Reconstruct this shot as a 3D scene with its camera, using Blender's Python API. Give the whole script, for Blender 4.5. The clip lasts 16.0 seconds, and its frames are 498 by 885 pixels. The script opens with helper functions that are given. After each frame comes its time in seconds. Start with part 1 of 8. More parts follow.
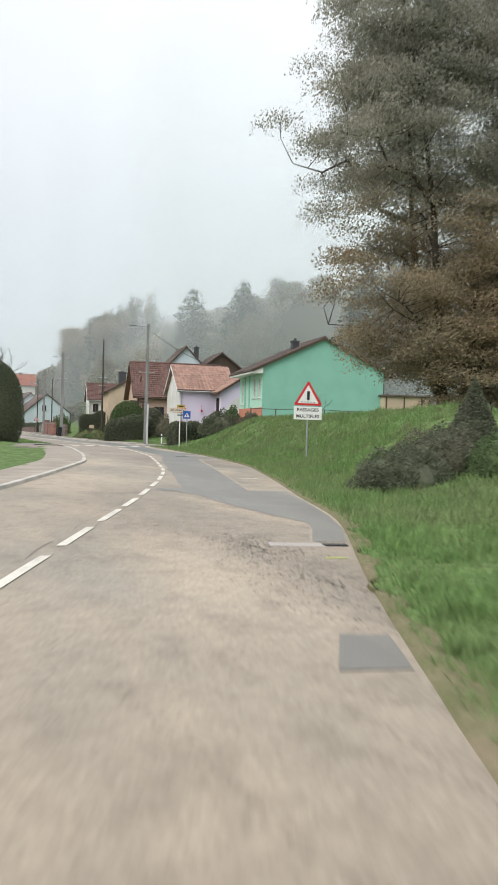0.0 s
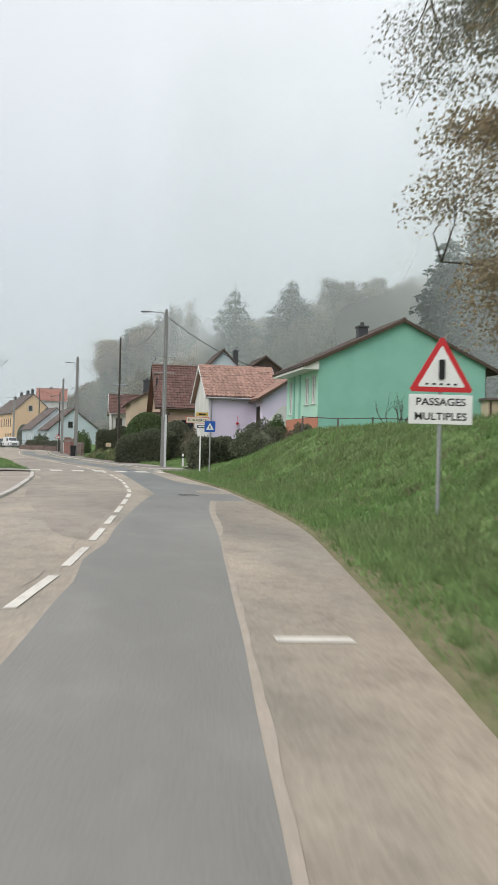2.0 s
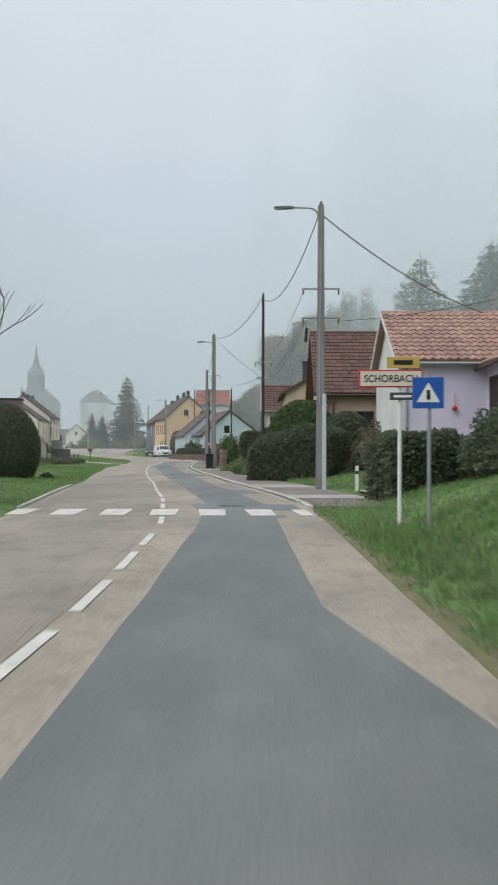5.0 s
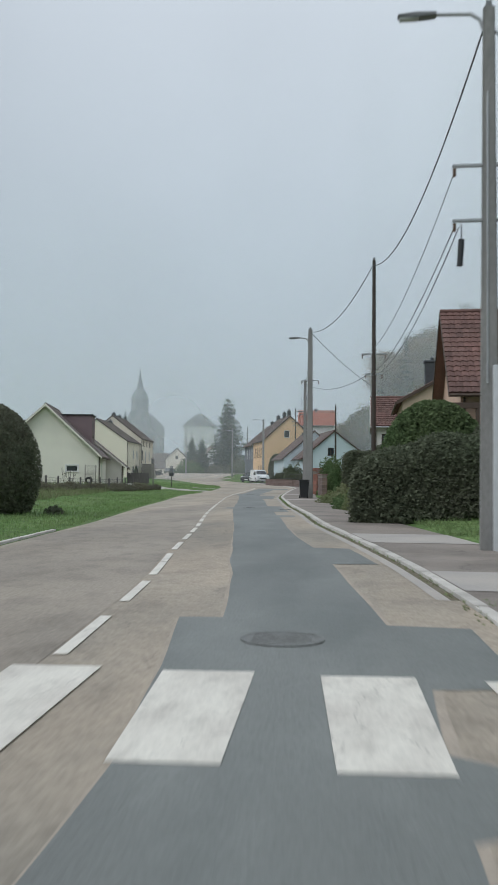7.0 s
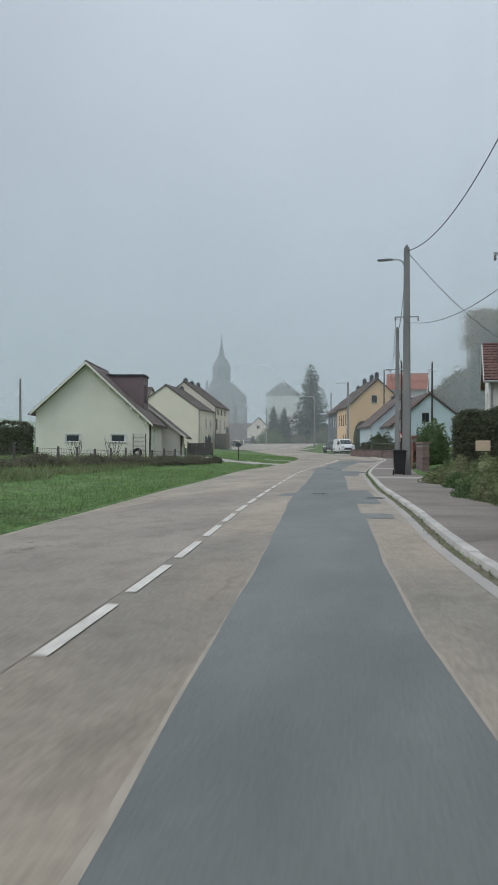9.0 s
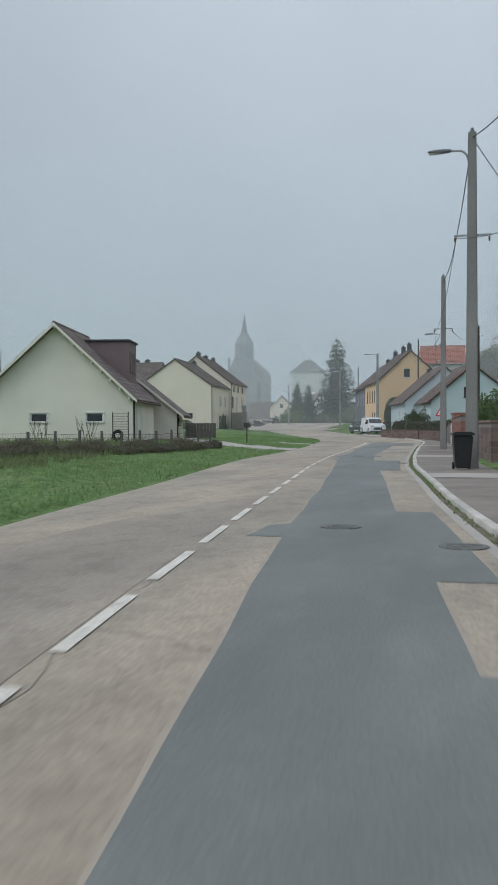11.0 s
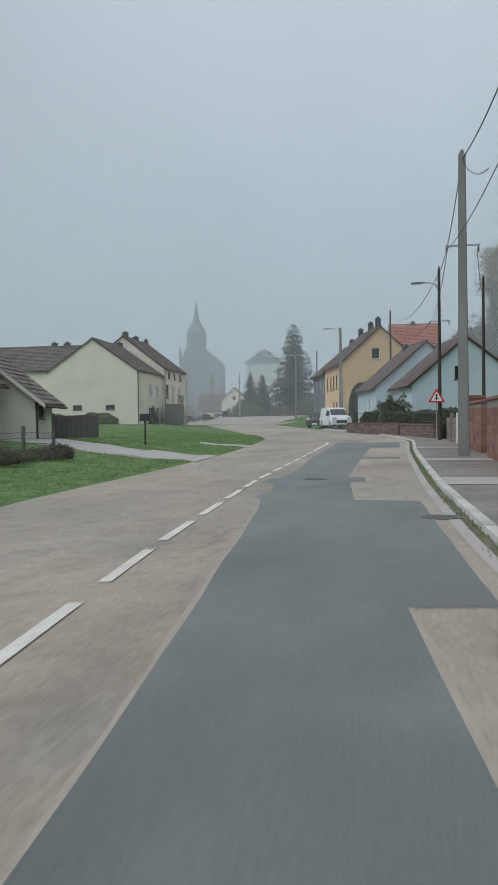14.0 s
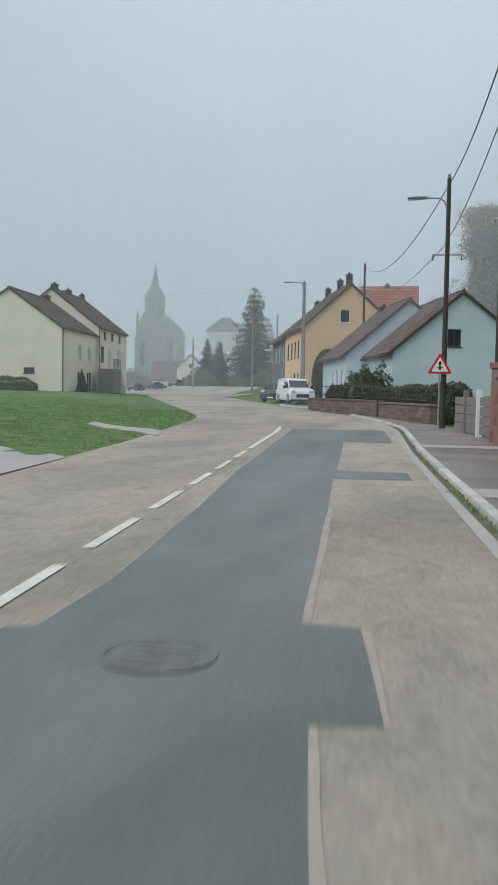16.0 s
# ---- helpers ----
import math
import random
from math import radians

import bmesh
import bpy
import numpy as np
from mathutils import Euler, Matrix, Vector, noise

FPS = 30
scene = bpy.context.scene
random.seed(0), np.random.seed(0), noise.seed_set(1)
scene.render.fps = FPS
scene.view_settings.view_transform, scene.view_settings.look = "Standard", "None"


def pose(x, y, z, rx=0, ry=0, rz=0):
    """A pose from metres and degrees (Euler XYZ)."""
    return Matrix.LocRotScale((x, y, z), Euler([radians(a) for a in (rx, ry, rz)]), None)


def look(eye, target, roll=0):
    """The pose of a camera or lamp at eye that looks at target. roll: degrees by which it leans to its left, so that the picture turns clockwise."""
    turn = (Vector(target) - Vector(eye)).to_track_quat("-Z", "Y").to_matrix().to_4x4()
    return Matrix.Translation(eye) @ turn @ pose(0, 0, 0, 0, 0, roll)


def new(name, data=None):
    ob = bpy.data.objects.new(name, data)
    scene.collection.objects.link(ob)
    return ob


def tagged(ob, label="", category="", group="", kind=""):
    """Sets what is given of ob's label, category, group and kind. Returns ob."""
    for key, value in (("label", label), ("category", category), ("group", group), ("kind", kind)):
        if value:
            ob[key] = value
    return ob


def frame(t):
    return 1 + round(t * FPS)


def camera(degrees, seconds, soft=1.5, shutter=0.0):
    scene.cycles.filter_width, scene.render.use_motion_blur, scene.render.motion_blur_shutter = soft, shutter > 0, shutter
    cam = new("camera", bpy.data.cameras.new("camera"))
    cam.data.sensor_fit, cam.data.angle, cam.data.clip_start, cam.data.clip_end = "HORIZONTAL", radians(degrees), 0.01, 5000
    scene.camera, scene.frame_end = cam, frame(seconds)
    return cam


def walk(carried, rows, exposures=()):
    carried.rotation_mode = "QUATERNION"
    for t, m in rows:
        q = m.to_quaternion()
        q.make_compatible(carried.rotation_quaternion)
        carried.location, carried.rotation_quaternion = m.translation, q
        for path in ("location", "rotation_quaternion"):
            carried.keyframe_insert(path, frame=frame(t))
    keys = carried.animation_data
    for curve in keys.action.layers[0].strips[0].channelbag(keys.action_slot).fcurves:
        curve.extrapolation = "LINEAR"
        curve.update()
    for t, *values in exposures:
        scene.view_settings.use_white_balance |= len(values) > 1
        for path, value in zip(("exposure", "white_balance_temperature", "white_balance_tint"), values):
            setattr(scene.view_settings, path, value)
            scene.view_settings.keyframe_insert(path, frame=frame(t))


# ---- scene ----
cam = camera(30.7, 16.0, shutter=0.5)
PATH = [
    (0, (3.629, 1.018, 1.215), (4.1, 2.962, 1.191), 1.6),
    (0.5, (4.643, 4.794, 1.242), (5.091, 6.743, 1.212), 0.7),
    (1, (5.751, 9.248, 1.252), (6.183, 11.201, 1.236), 0.9),
    (1.5, (6.818, 14.038, 1.209), (7.22, 15.997, 1.218), 1.3),
    (2, (7.575, 17.968, 1.248), (7.942, 19.933, 1.261), 1.4),
    (2.5, (8.174, 21.744, 1.261), (8.509, 23.716, 1.236), 0.9),
    (3, (8.855, 25.923, 1.265), (9.136, 27.902, 1.2), 0.7),
    (3.5, (9.465, 30.019, 1.254), (9.666, 32.009, 1.206), 0.4),
    (4, (9.964, 34.332, 1.252), (10.085, 36.328, 1.23), 0.2),
    (6.5, (10.638, 53.435, 1.244), (10.433, 55.423, 1.311), 0.5),
    (7, (10.456, 56.575, 1.235), (10.197, 58.557, 1.311), 0.5),
    (7.5, (10.289, 59.604, 1.248), (9.982, 61.58, 1.244), 0.1),
    (8, (10.035, 62.687, 1.274), (9.689, 64.655, 1.199), 0.2),
    (8.5, (9.675, 65.928, 1.255), (9.281, 67.888, 1.23), 0.1),
    (9, (9.266, 69.183, 1.218), (8.82, 71.132, 1.228), 0.1),
    (11.5, (7.092, 84.353, 1.278), (6.582, 86.286, 1.239), -0.4),
    (12, (6.615, 87.586, 1.262), (6.097, 89.518, 1.239), -0.6),
    (12.5, (6.162, 90.916, 1.253), (5.67, 92.855, 1.228), -0.7),
    (13, (5.683, 94.863, 1.219), (5.22, 96.809, 1.192), -0.5),
    (13.5, (5.236, 98.261, 1.238), (4.799, 100.212, 1.2), -0.5),
    (14, (4.86, 101.583, 1.203), (4.443, 103.538, 1.155), -0.7),
    (14.5, (4.477, 104.919, 1.191), (4.082, 106.878, 1.123), -0.5),
    (15, (4.089, 108.591, 1.186), (3.707, 110.552, 1.084), 0.1),
    (15.5, (3.735, 112.315, 1.193), (3.376, 114.28, 1.079), 0.4),
    (16, (3.464, 115.524, 1.29), (3.13, 117.493, 1.177), 1.0),
]
walk(cam, [(t, look(eye, target, roll)) for t, eye, target, roll in PATH],
     exposures=[(0.0, 0.53, 6600, 12), (1.5, 0.47, 6600, 12), (2.5, 0.2, 6450, 12), (4.0, 0.16, 6300, 11), (6.5, -0.07, 6080, 9), (7.3, -0.13, 6040, 9), (8.0, -0.22, 6000, 9), (8.5, -0.2, 5990, 9), (9.0, -0.16, 5980, 9), (12.5, -0.21, 5950, 9), (14.5, -0.2, 5950, 9), (16.0, -0.04, 5950, 9)])

# ---- world, sun, exposure ----
world = bpy.data.worlds.new("overcast_sky")
scene.world = world
world.use_nodes = True
wn, wl = world.node_tree.nodes, world.node_tree.links
wn.clear()
w_out = wn.new("ShaderNodeOutputWorld")
w_bg = wn.new("ShaderNodeBackground")
w_sky = wn.new("ShaderNodeTexSky")
w_sky.sky_type = "NISHITA"
w_sky.sun_disc = False
w_sky.sun_elevation, w_sky.sun_rotation = radians(46), radians(234)
w_sky.dust_density = 4.0
w_scale = wn.new("ShaderNodeVectorMath")
w_scale.operation = "SCALE"
w_scale.inputs["Scale"].default_value = 0.07
w_co = wn.new("ShaderNodeTexCoord")
w_sep = wn.new("ShaderNodeSeparateXYZ")
w_ramp = wn.new("ShaderNodeValToRGB")
w_ramp.color_ramp.elements[0].position, w_ramp.color_ramp.elements[0].color = 0.0, (0.50, 0.58, 0.63, 1)
w_ramp.color_ramp.elements[1].position, w_ramp.color_ramp.elements[1].color = 0.55, (0.78, 0.81, 0.83, 1)
w_cloud = wn.new("ShaderNodeTexNoise")
w_cloud.inputs["Scale"].default_value, w_cloud.inputs["Detail"].default_value = 2.2, 3.0
w_cr = wn.new("ShaderNodeMapRange")
w_cr.inputs["From Min"].default_value, w_cr.inputs["From Max"].default_value = 0.3, 0.7
w_cr.inputs["To Min"].default_value, w_cr.inputs["To Max"].default_value = 0.93, 1.06
w_mul = wn.new("ShaderNodeVectorMath")
w_mul.operation = "SCALE"
w_mix = wn.new("ShaderNodeMix")
w_mix.data_type = "RGBA"
w_mix.inputs["Factor"].default_value = 0.85
wl.new(w_co.outputs["Generated"], w_sep.inputs[0])
wl.new(w_sep.outputs["Z"], w_ramp.inputs["Fac"])
wl.new(w_co.outputs["Generated"], w_cloud.inputs["Vector"])
wl.new(w_cloud.outputs["Fac"], w_cr.inputs["Value"])
wl.new(w_ramp.outputs["Color"], w_mul.inputs[0])
wl.new(w_cr.outputs["Result"], w_mul.inputs["Scale"])
wl.new(w_sky.outputs["Color"], w_scale.inputs[0])
wl.new(w_scale.outputs["Vector"], w_mix.inputs["A"])
w_side = wn.new("ShaderNodeMapRange")
w_side.interpolation_type = "SMOOTHSTEP"
w_side.inputs["From Min"].default_value, w_side.inputs["From Max"].default_value = -0.75, 0.75
w_side.inputs["To Min"].default_value, w_side.inputs["To Max"].default_value = 0.88, 1.3
w_glow = wn.new("ShaderNodeVectorMath")
w_glow.operation = "SCALE"
wl.new(w_sep.outputs["X"], w_side.inputs["Value"])
wl.new(w_mul.outputs["Vector"], w_glow.inputs[0])
wl.new(w_side.outputs["Result"], w_glow.inputs["Scale"])
wl.new(w_glow.outputs["Vector"], w_mix.inputs["B"])
wl.new(w_mix.outputs["Result"], w_bg.inputs["Color"])
wl.new(w_bg.outputs["Background"], w_out.inputs["Surface"])
w_bg.inputs["Strength"].default_value = 1.0

sun = new("sun", bpy.data.lights.new("sun", "SUN"))
sun.data.energy, sun.data.angle, sun.data.color = 1.5, radians(40), (1.0, 0.97, 0.93)
sun.matrix_world = look((-36, -26, 46), (0, 0, 0))

# ---- materials ----
def material(name, colour, rough=0.8, spread=0.25, scale=3.0, fine=40.0, bump=0.15, metal=0.0, other=None, amount=0.5, spec=0.4, stretch=(1, 1, 1), random=0.0, world_space=False, island=0.0, crisp=0.0):
    """Two scales of noise in the colour, fine relief, and an optional second colour in patches."""
    m = bpy.data.materials.new(name)
    m.use_nodes = True
    n, l = m.node_tree.nodes, m.node_tree.links
    b = n["Principled BSDF"]
    b.inputs["Roughness"].default_value, b.inputs["Metallic"].default_value = rough, metal
    b.inputs["Specular IOR Level"].default_value = spec
    co = n.new("ShaderNodeNewGeometry") if world_space else n.new("ShaderNodeTexCoord")
    vec = co.outputs["Position"] if world_space else co.outputs["Object"]
    mp = n.new("ShaderNodeMapping")
    mp.inputs["Scale"].default_value = stretch
    l.new(vec, mp.inputs["Vector"])
    big, small = n.new("ShaderNodeTexNoise"), n.new("ShaderNodeTexNoise")
    big.inputs["Scale"].default_value, small.inputs["Scale"].default_value = scale, fine
    big.inputs["Detail"].default_value, small.inputs["Detail"].default_value = 5.0, 3.0
    l.new(mp.outputs["Vector"], big.inputs["Vector"])
    l.new(mp.outputs["Vector"], small.inputs["Vector"])
    mix = n.new("ShaderNodeMix")
    mix.data_type = "RGBA"
    second = other or tuple(c * (1 - spread) for c in colour)
    mix.inputs["A"].default_value, mix.inputs["B"].default_value = (*colour, 1), (*second, 1)
    rng = n.new("ShaderNodeMapRange")
    rng.inputs["From Min"].default_value, rng.inputs["From Max"].default_value = 0.5 - 0.22 * amount - 0.02, 0.75 - 0.2 * amount
    if crisp:
        c0 = 0.62 - 0.24 * amount
        rng.inputs["From Min"].default_value, rng.inputs["From Max"].default_value = c0 - 0.2 * (1 - crisp) - 0.03, c0 + 0.2 * (1 - crisp) + 0.03
    l.new(big.outputs["Fac"], rng.inputs["Value"])
    l.new(rng.outputs["Result"], mix.inputs["Factor"])
    val = n.new("ShaderNodeMapRange")
    val.inputs["From Min"].default_value, val.inputs["From Max"].default_value = 0.3, 0.7
    val.inputs["To Min"].default_value, val.inputs["To Max"].default_value = 1 - spread, 1 + spread
    l.new(small.outputs["Fac"], val.inputs["Value"])
    sc = n.new("ShaderNodeVectorMath")
    sc.operation = "SCALE"
    l.new(mix.outputs["Result"], sc.inputs[0])
    l.new(val.outputs["Result"], sc.inputs["Scale"])
    last = sc.outputs["Vector"]
    if random:
        info = n.new("ShaderNodeObjectInfo")
        rr = n.new("ShaderNodeMapRange")
        rr.inputs["To Min"].default_value, rr.inputs["To Max"].default_value = 1 - random, 1 + random
        l.new(info.outputs["Random"], rr.inputs["Value"])
        s2 = n.new("ShaderNodeVectorMath")
        s2.operation = "SCALE"
        l.new(last, s2.inputs[0])
        l.new(rr.outputs["Result"], s2.inputs["Scale"])
        last = s2.outputs["Vector"]
    if island:
        gi, ri, si = n.new("ShaderNodeNewGeometry"), n.new("ShaderNodeMapRange"), n.new("ShaderNodeVectorMath")
        ri.inputs["To Min"].default_value, ri.inputs["To Max"].default_value = 1 - island, 1 + island
        l.new(gi.outputs["Random Per Island"], ri.inputs["Value"])
        si.operation = "SCALE"
        l.new(last, si.inputs[0])
        l.new(ri.outputs["Result"], si.inputs["Scale"])
        last = si.outputs["Vector"]
    l.new(last, b.inputs["Base Color"])
    if bump:
        bp = n.new("ShaderNodeBump")
        bp.inputs["Strength"].default_value, bp.inputs["Distance"].default_value = bump, 0.02
        l.new(small.outputs["Fac"], bp.inputs["Height"])
        l.new(bp.outputs["Normal"], b.inputs["Normal"])
    return m


def weather(m, scale, low, high, edge=(0.4, 0.62), stretch=(1, 1, 1)):
    """Broad stains over a finished material: damp and worn areas that differ in tone."""
    n, l = m.node_tree.nodes, m.node_tree.links
    b = n["Principled BSDF"]
    src = b.inputs["Base Color"].links[0].from_socket
    geo, mp, noi, rr, sc = n.new("ShaderNodeNewGeometry"), n.new("ShaderNodeMapping"), n.new("ShaderNodeTexNoise"), n.new("ShaderNodeMapRange"), n.new("ShaderNodeVectorMath")
    mp.inputs["Scale"].default_value = stretch
    noi.inputs["Scale"].default_value, noi.inputs["Detail"].default_value, noi.inputs["Roughness"].default_value = scale, 6.0, 0.6
    rr.inputs["From Min"].default_value, rr.inputs["From Max"].default_value = edge
    rr.inputs["To Min"].default_value, rr.inputs["To Max"].default_value = low, high
    sc.operation = "SCALE"
    l.new(geo.outputs["Position"], mp.inputs["Vector"])
    l.new(mp.outputs["Vector"], noi.inputs["Vector"])
    l.new(noi.outputs["Fac"], rr.inputs["Value"])
    l.new(src, sc.inputs[0])
    l.new(rr.outputs["Result"], sc.inputs["Scale"])
    l.new(sc.outputs["Vector"], b.inputs["Base Color"])
    return m


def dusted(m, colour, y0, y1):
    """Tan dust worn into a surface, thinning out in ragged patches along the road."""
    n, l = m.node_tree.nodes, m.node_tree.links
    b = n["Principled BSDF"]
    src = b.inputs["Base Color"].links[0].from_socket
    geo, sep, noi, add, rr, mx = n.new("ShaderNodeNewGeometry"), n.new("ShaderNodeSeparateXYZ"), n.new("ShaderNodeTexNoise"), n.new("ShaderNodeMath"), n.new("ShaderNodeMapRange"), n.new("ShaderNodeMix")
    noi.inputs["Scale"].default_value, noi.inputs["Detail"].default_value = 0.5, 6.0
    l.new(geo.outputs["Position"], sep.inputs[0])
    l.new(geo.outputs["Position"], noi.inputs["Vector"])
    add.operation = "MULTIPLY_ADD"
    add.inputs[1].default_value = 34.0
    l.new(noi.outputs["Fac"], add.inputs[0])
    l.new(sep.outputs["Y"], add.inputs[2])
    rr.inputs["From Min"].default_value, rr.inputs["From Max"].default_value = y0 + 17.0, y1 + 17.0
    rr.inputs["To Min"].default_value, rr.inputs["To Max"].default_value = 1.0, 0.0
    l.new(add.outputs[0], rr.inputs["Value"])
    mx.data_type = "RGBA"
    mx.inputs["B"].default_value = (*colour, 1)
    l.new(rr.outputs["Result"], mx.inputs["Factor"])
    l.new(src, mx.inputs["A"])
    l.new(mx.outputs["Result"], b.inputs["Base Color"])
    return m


def crackle(m, scale, width, dark):
    """Hair cracks: thin uneven dark lines between large cells."""
    n, l = m.node_tree.nodes, m.node_tree.links
    b = n["Principled BSDF"]
    src = b.inputs["Base Color"].links[0].from_socket
    geo, noi, add, vor, rr, sc = n.new("ShaderNodeNewGeometry"), n.new("ShaderNodeTexNoise"), n.new("ShaderNodeVectorMath"), n.new("ShaderNodeTexVoronoi"), n.new("ShaderNodeMapRange"), n.new("ShaderNodeVectorMath")
    noi.inputs["Scale"].default_value, noi.inputs["Detail"].default_value = 3.0, 4.0
    add.operation = "MULTIPLY_ADD"
    add.inputs[1].default_value = (0.5, 0.5, 0.0)
    l.new(geo.outputs["Position"], noi.inputs["Vector"])
    l.new(noi.outputs["Color"], add.inputs[0])
    l.new(geo.outputs["Position"], add.inputs[2])
    vor.feature = "DISTANCE_TO_EDGE"
    vor.inputs["Scale"].default_value = scale
    l.new(add.outputs["Vector"], vor.inputs["Vector"])
    rr.inputs["From Min"].default_value, rr.inputs["From Max"].default_value = 0.0, width
    rr.inputs["To Min"].default_value, rr.inputs["To Max"].default_value = dark, 1.0
    l.new(vor.outputs["Distance"], rr.inputs["Value"])
    sc.operation = "SCALE"
    l.new(src, sc.inputs[0])
    l.new(rr.outputs["Result"], sc.inputs["Scale"])
    l.new(sc.outputs["Vector"], b.inputs["Base Color"])
    return m


def leaf_material(name, colour, other, rough=0.8):
    """Leaves that differ clump by clump and let some light through."""
    m = material(name, colour, rough, 0.3, 0.35, 6.0, 0.0, other=other, amount=0.6, spec=0.1, world_space=True)
    n, l = m.node_tree.nodes, m.node_tree.links
    b = n["Principled BSDF"]
    src = b.inputs["Base Color"].links[0].from_socket
    geo = n.new("ShaderNodeNewGeometry")
    rr = n.new("ShaderNodeMapRange")
    rr.inputs["To Min"].default_value, rr.inputs["To Max"].default_value = 0.86, 1.14
    l.new(geo.outputs["Random Per Island"], rr.inputs["Value"])
    s2 = n.new("ShaderNodeVectorMath")
    s2.operation = "SCALE"
    l.new(src, s2.inputs[0])
    l.new(rr.outputs["Result"], s2.inputs["Scale"])
    l.new(s2.outputs["Vector"], b.inputs["Base Color"])
    tr = n.new("ShaderNodeBsdfTranslucent")
    l.new(s2.outputs["Vector"], tr.inputs["Color"])
    mx = n.new("ShaderNodeMixShader")
    mx.inputs["Fac"].default_value = 0.42
    l.new(b.outputs["BSDF"], mx.inputs[1])
    l.new(tr.outputs["BSDF"], mx.inputs[2])
    l.new(mx.outputs["Shader"], n["Material Output"].inputs["Surface"])
    return m


def glass_material(name):
    m = material(name, (0.03, 0.035, 0.04), 0.08, 0.2, 2.0, 10.0, 0.0, spec=0.6)
    return m


def mist_material(name, strength, top, fade=None, across=None):
    """Thin drifting fog: lets most light pass, scatters the rest; thins out upwards."""
    m = bpy.data.materials.new(name)
    m.use_nodes = True
    n, l = m.node_tree.nodes, m.node_tree.links
    n.remove(n["Principled BSDF"])
    geo = n.new("ShaderNodeNewGeometry")
    sep = n.new("ShaderNodeSeparateXYZ")
    l.new(geo.outputs["Position"], sep.inputs[0])
    rng = n.new("ShaderNodeMapRange")
    rng.interpolation_type = "SMOOTHSTEP"
    rng.inputs["From Min"].default_value, rng.inputs["From Max"].default_value = 12.0, top
    rng.inputs["To Min"].default_value, rng.inputs["To Max"].default_value = strength, 0.0
    l.new(sep.outputs["Z"], rng.inputs["Value"])
    noi = n.new("ShaderNodeTexNoise")
    noi.inputs["Scale"].default_value, noi.inputs["Detail"].default_value = 0.018, 2.0
    l.new(geo.outputs["Position"], noi.inputs["Vector"])
    nr = n.new("ShaderNodeMapRange")
    nr.inputs["From Min"].default_value, nr.inputs["From Max"].default_value = 0.3, 0.7
    nr.inputs["To Min"].default_value, nr.inputs["To Max"].default_value = 0.6, 1.3
    l.new(noi.outputs["Fac"], nr.inputs["Value"])
    mul = n.new("ShaderNodeMath")
    mul.operation = "MULTIPLY"
    l.new(rng.outputs["Result"], mul.inputs[0])
    l.new(nr.outputs["Result"], mul.inputs[1])
    if fade:
        for a, b, v0, v1 in ((fade[0], fade[1], 0.0, 1.0), (fade[2], fade[3], 1.0, 0.0)):
            fr = n.new("ShaderNodeMapRange")
            fr.interpolation_type = "SMOOTHSTEP"
            fr.inputs["From Min"].default_value, fr.inputs["From Max"].default_value = a, b
            fr.inputs["To Min"].default_value, fr.inputs["To Max"].default_value = v0, v1
            l.new(sep.outputs["Y"], fr.inputs["Value"])
            m2 = n.new("ShaderNodeMath")
            m2.operation = "MULTIPLY"
            l.new(mul.outputs[0], m2.inputs[0])
            l.new(fr.outputs["Result"], m2.inputs[1])
            mul = m2
    if across:
        x0, v0, x1, v1 = across
        fr = n.new("ShaderNodeMapRange")
        fr.interpolation_type = "SMOOTHSTEP"
        fr.inputs["From Min"].default_value, fr.inputs["From Max"].default_value = x0, x1
        fr.inputs["To Min"].default_value, fr.inputs["To Max"].default_value = v0, v1
        l.new(sep.outputs["X"], fr.inputs["Value"])
        m2 = n.new("ShaderNodeMath")
        m2.operation = "MULTIPLY"
        l.new(mul.outputs[0], m2.inputs[0])
        l.new(fr.outputs["Result"], m2.inputs[1])
        mul = m2
    d, t, tp = n.new("ShaderNodeBsdfDiffuse"), n.new("ShaderNodeBsdfTranslucent"), n.new("ShaderNodeBsdfTransparent")
    d.inputs["Color"].default_value = t.inputs["Color"].default_value = (0.93, 0.98, 1.0, 1)
    half, mx = n.new("ShaderNodeMixShader"), n.new("ShaderNodeMixShader")
    l.new(d.outputs[0], half.inputs[1])
    l.new(t.outputs[0], half.inputs[2])
    l.new(mul.outputs[0], mx.inputs["Fac"])
    l.new(tp.outputs[0], mx.inputs[1])
    l.new(half.outputs[0], mx.inputs[2])
    l.new(mx.outputs[0], n["Material Output"].inputs["Surface"])
    return m


M_GRASS = material("meadow_grass", (0.105, 0.185, 0.062), 0.9, 0.35, 0.9, 11.0, 0.9, other=(0.135, 0.188, 0.075), amount=0.5, crisp=0.2, spec=0.1, world_space=True)
M_BLADE = leaf_material("grass_blades", (0.185, 0.30, 0.11), (0.23, 0.305, 0.14))
M_STRAW = leaf_material("dry_stalks", (0.23, 0.245, 0.14), (0.18, 0.22, 0.105))
M_ROAD = material("worn_tan_asphalt", (0.368, 0.308, 0.238), 0.62, 0.15, 0.55, 34.0, 0.35, other=(0.262, 0.234, 0.19), amount=0.4, crisp=0.5, spec=0.45, stretch=(1, 0.3, 1), world_space=True)
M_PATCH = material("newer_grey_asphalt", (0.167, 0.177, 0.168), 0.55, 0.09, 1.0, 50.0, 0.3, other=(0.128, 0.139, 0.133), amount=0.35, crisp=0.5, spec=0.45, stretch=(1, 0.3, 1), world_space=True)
weather(M_GRASS, 1.7, 0.7, 1.15, (0.38, 0.6))
weather(M_ROAD, 0.22, 0.78, 1.1, (0.36, 0.6), (1, 0.45, 1))
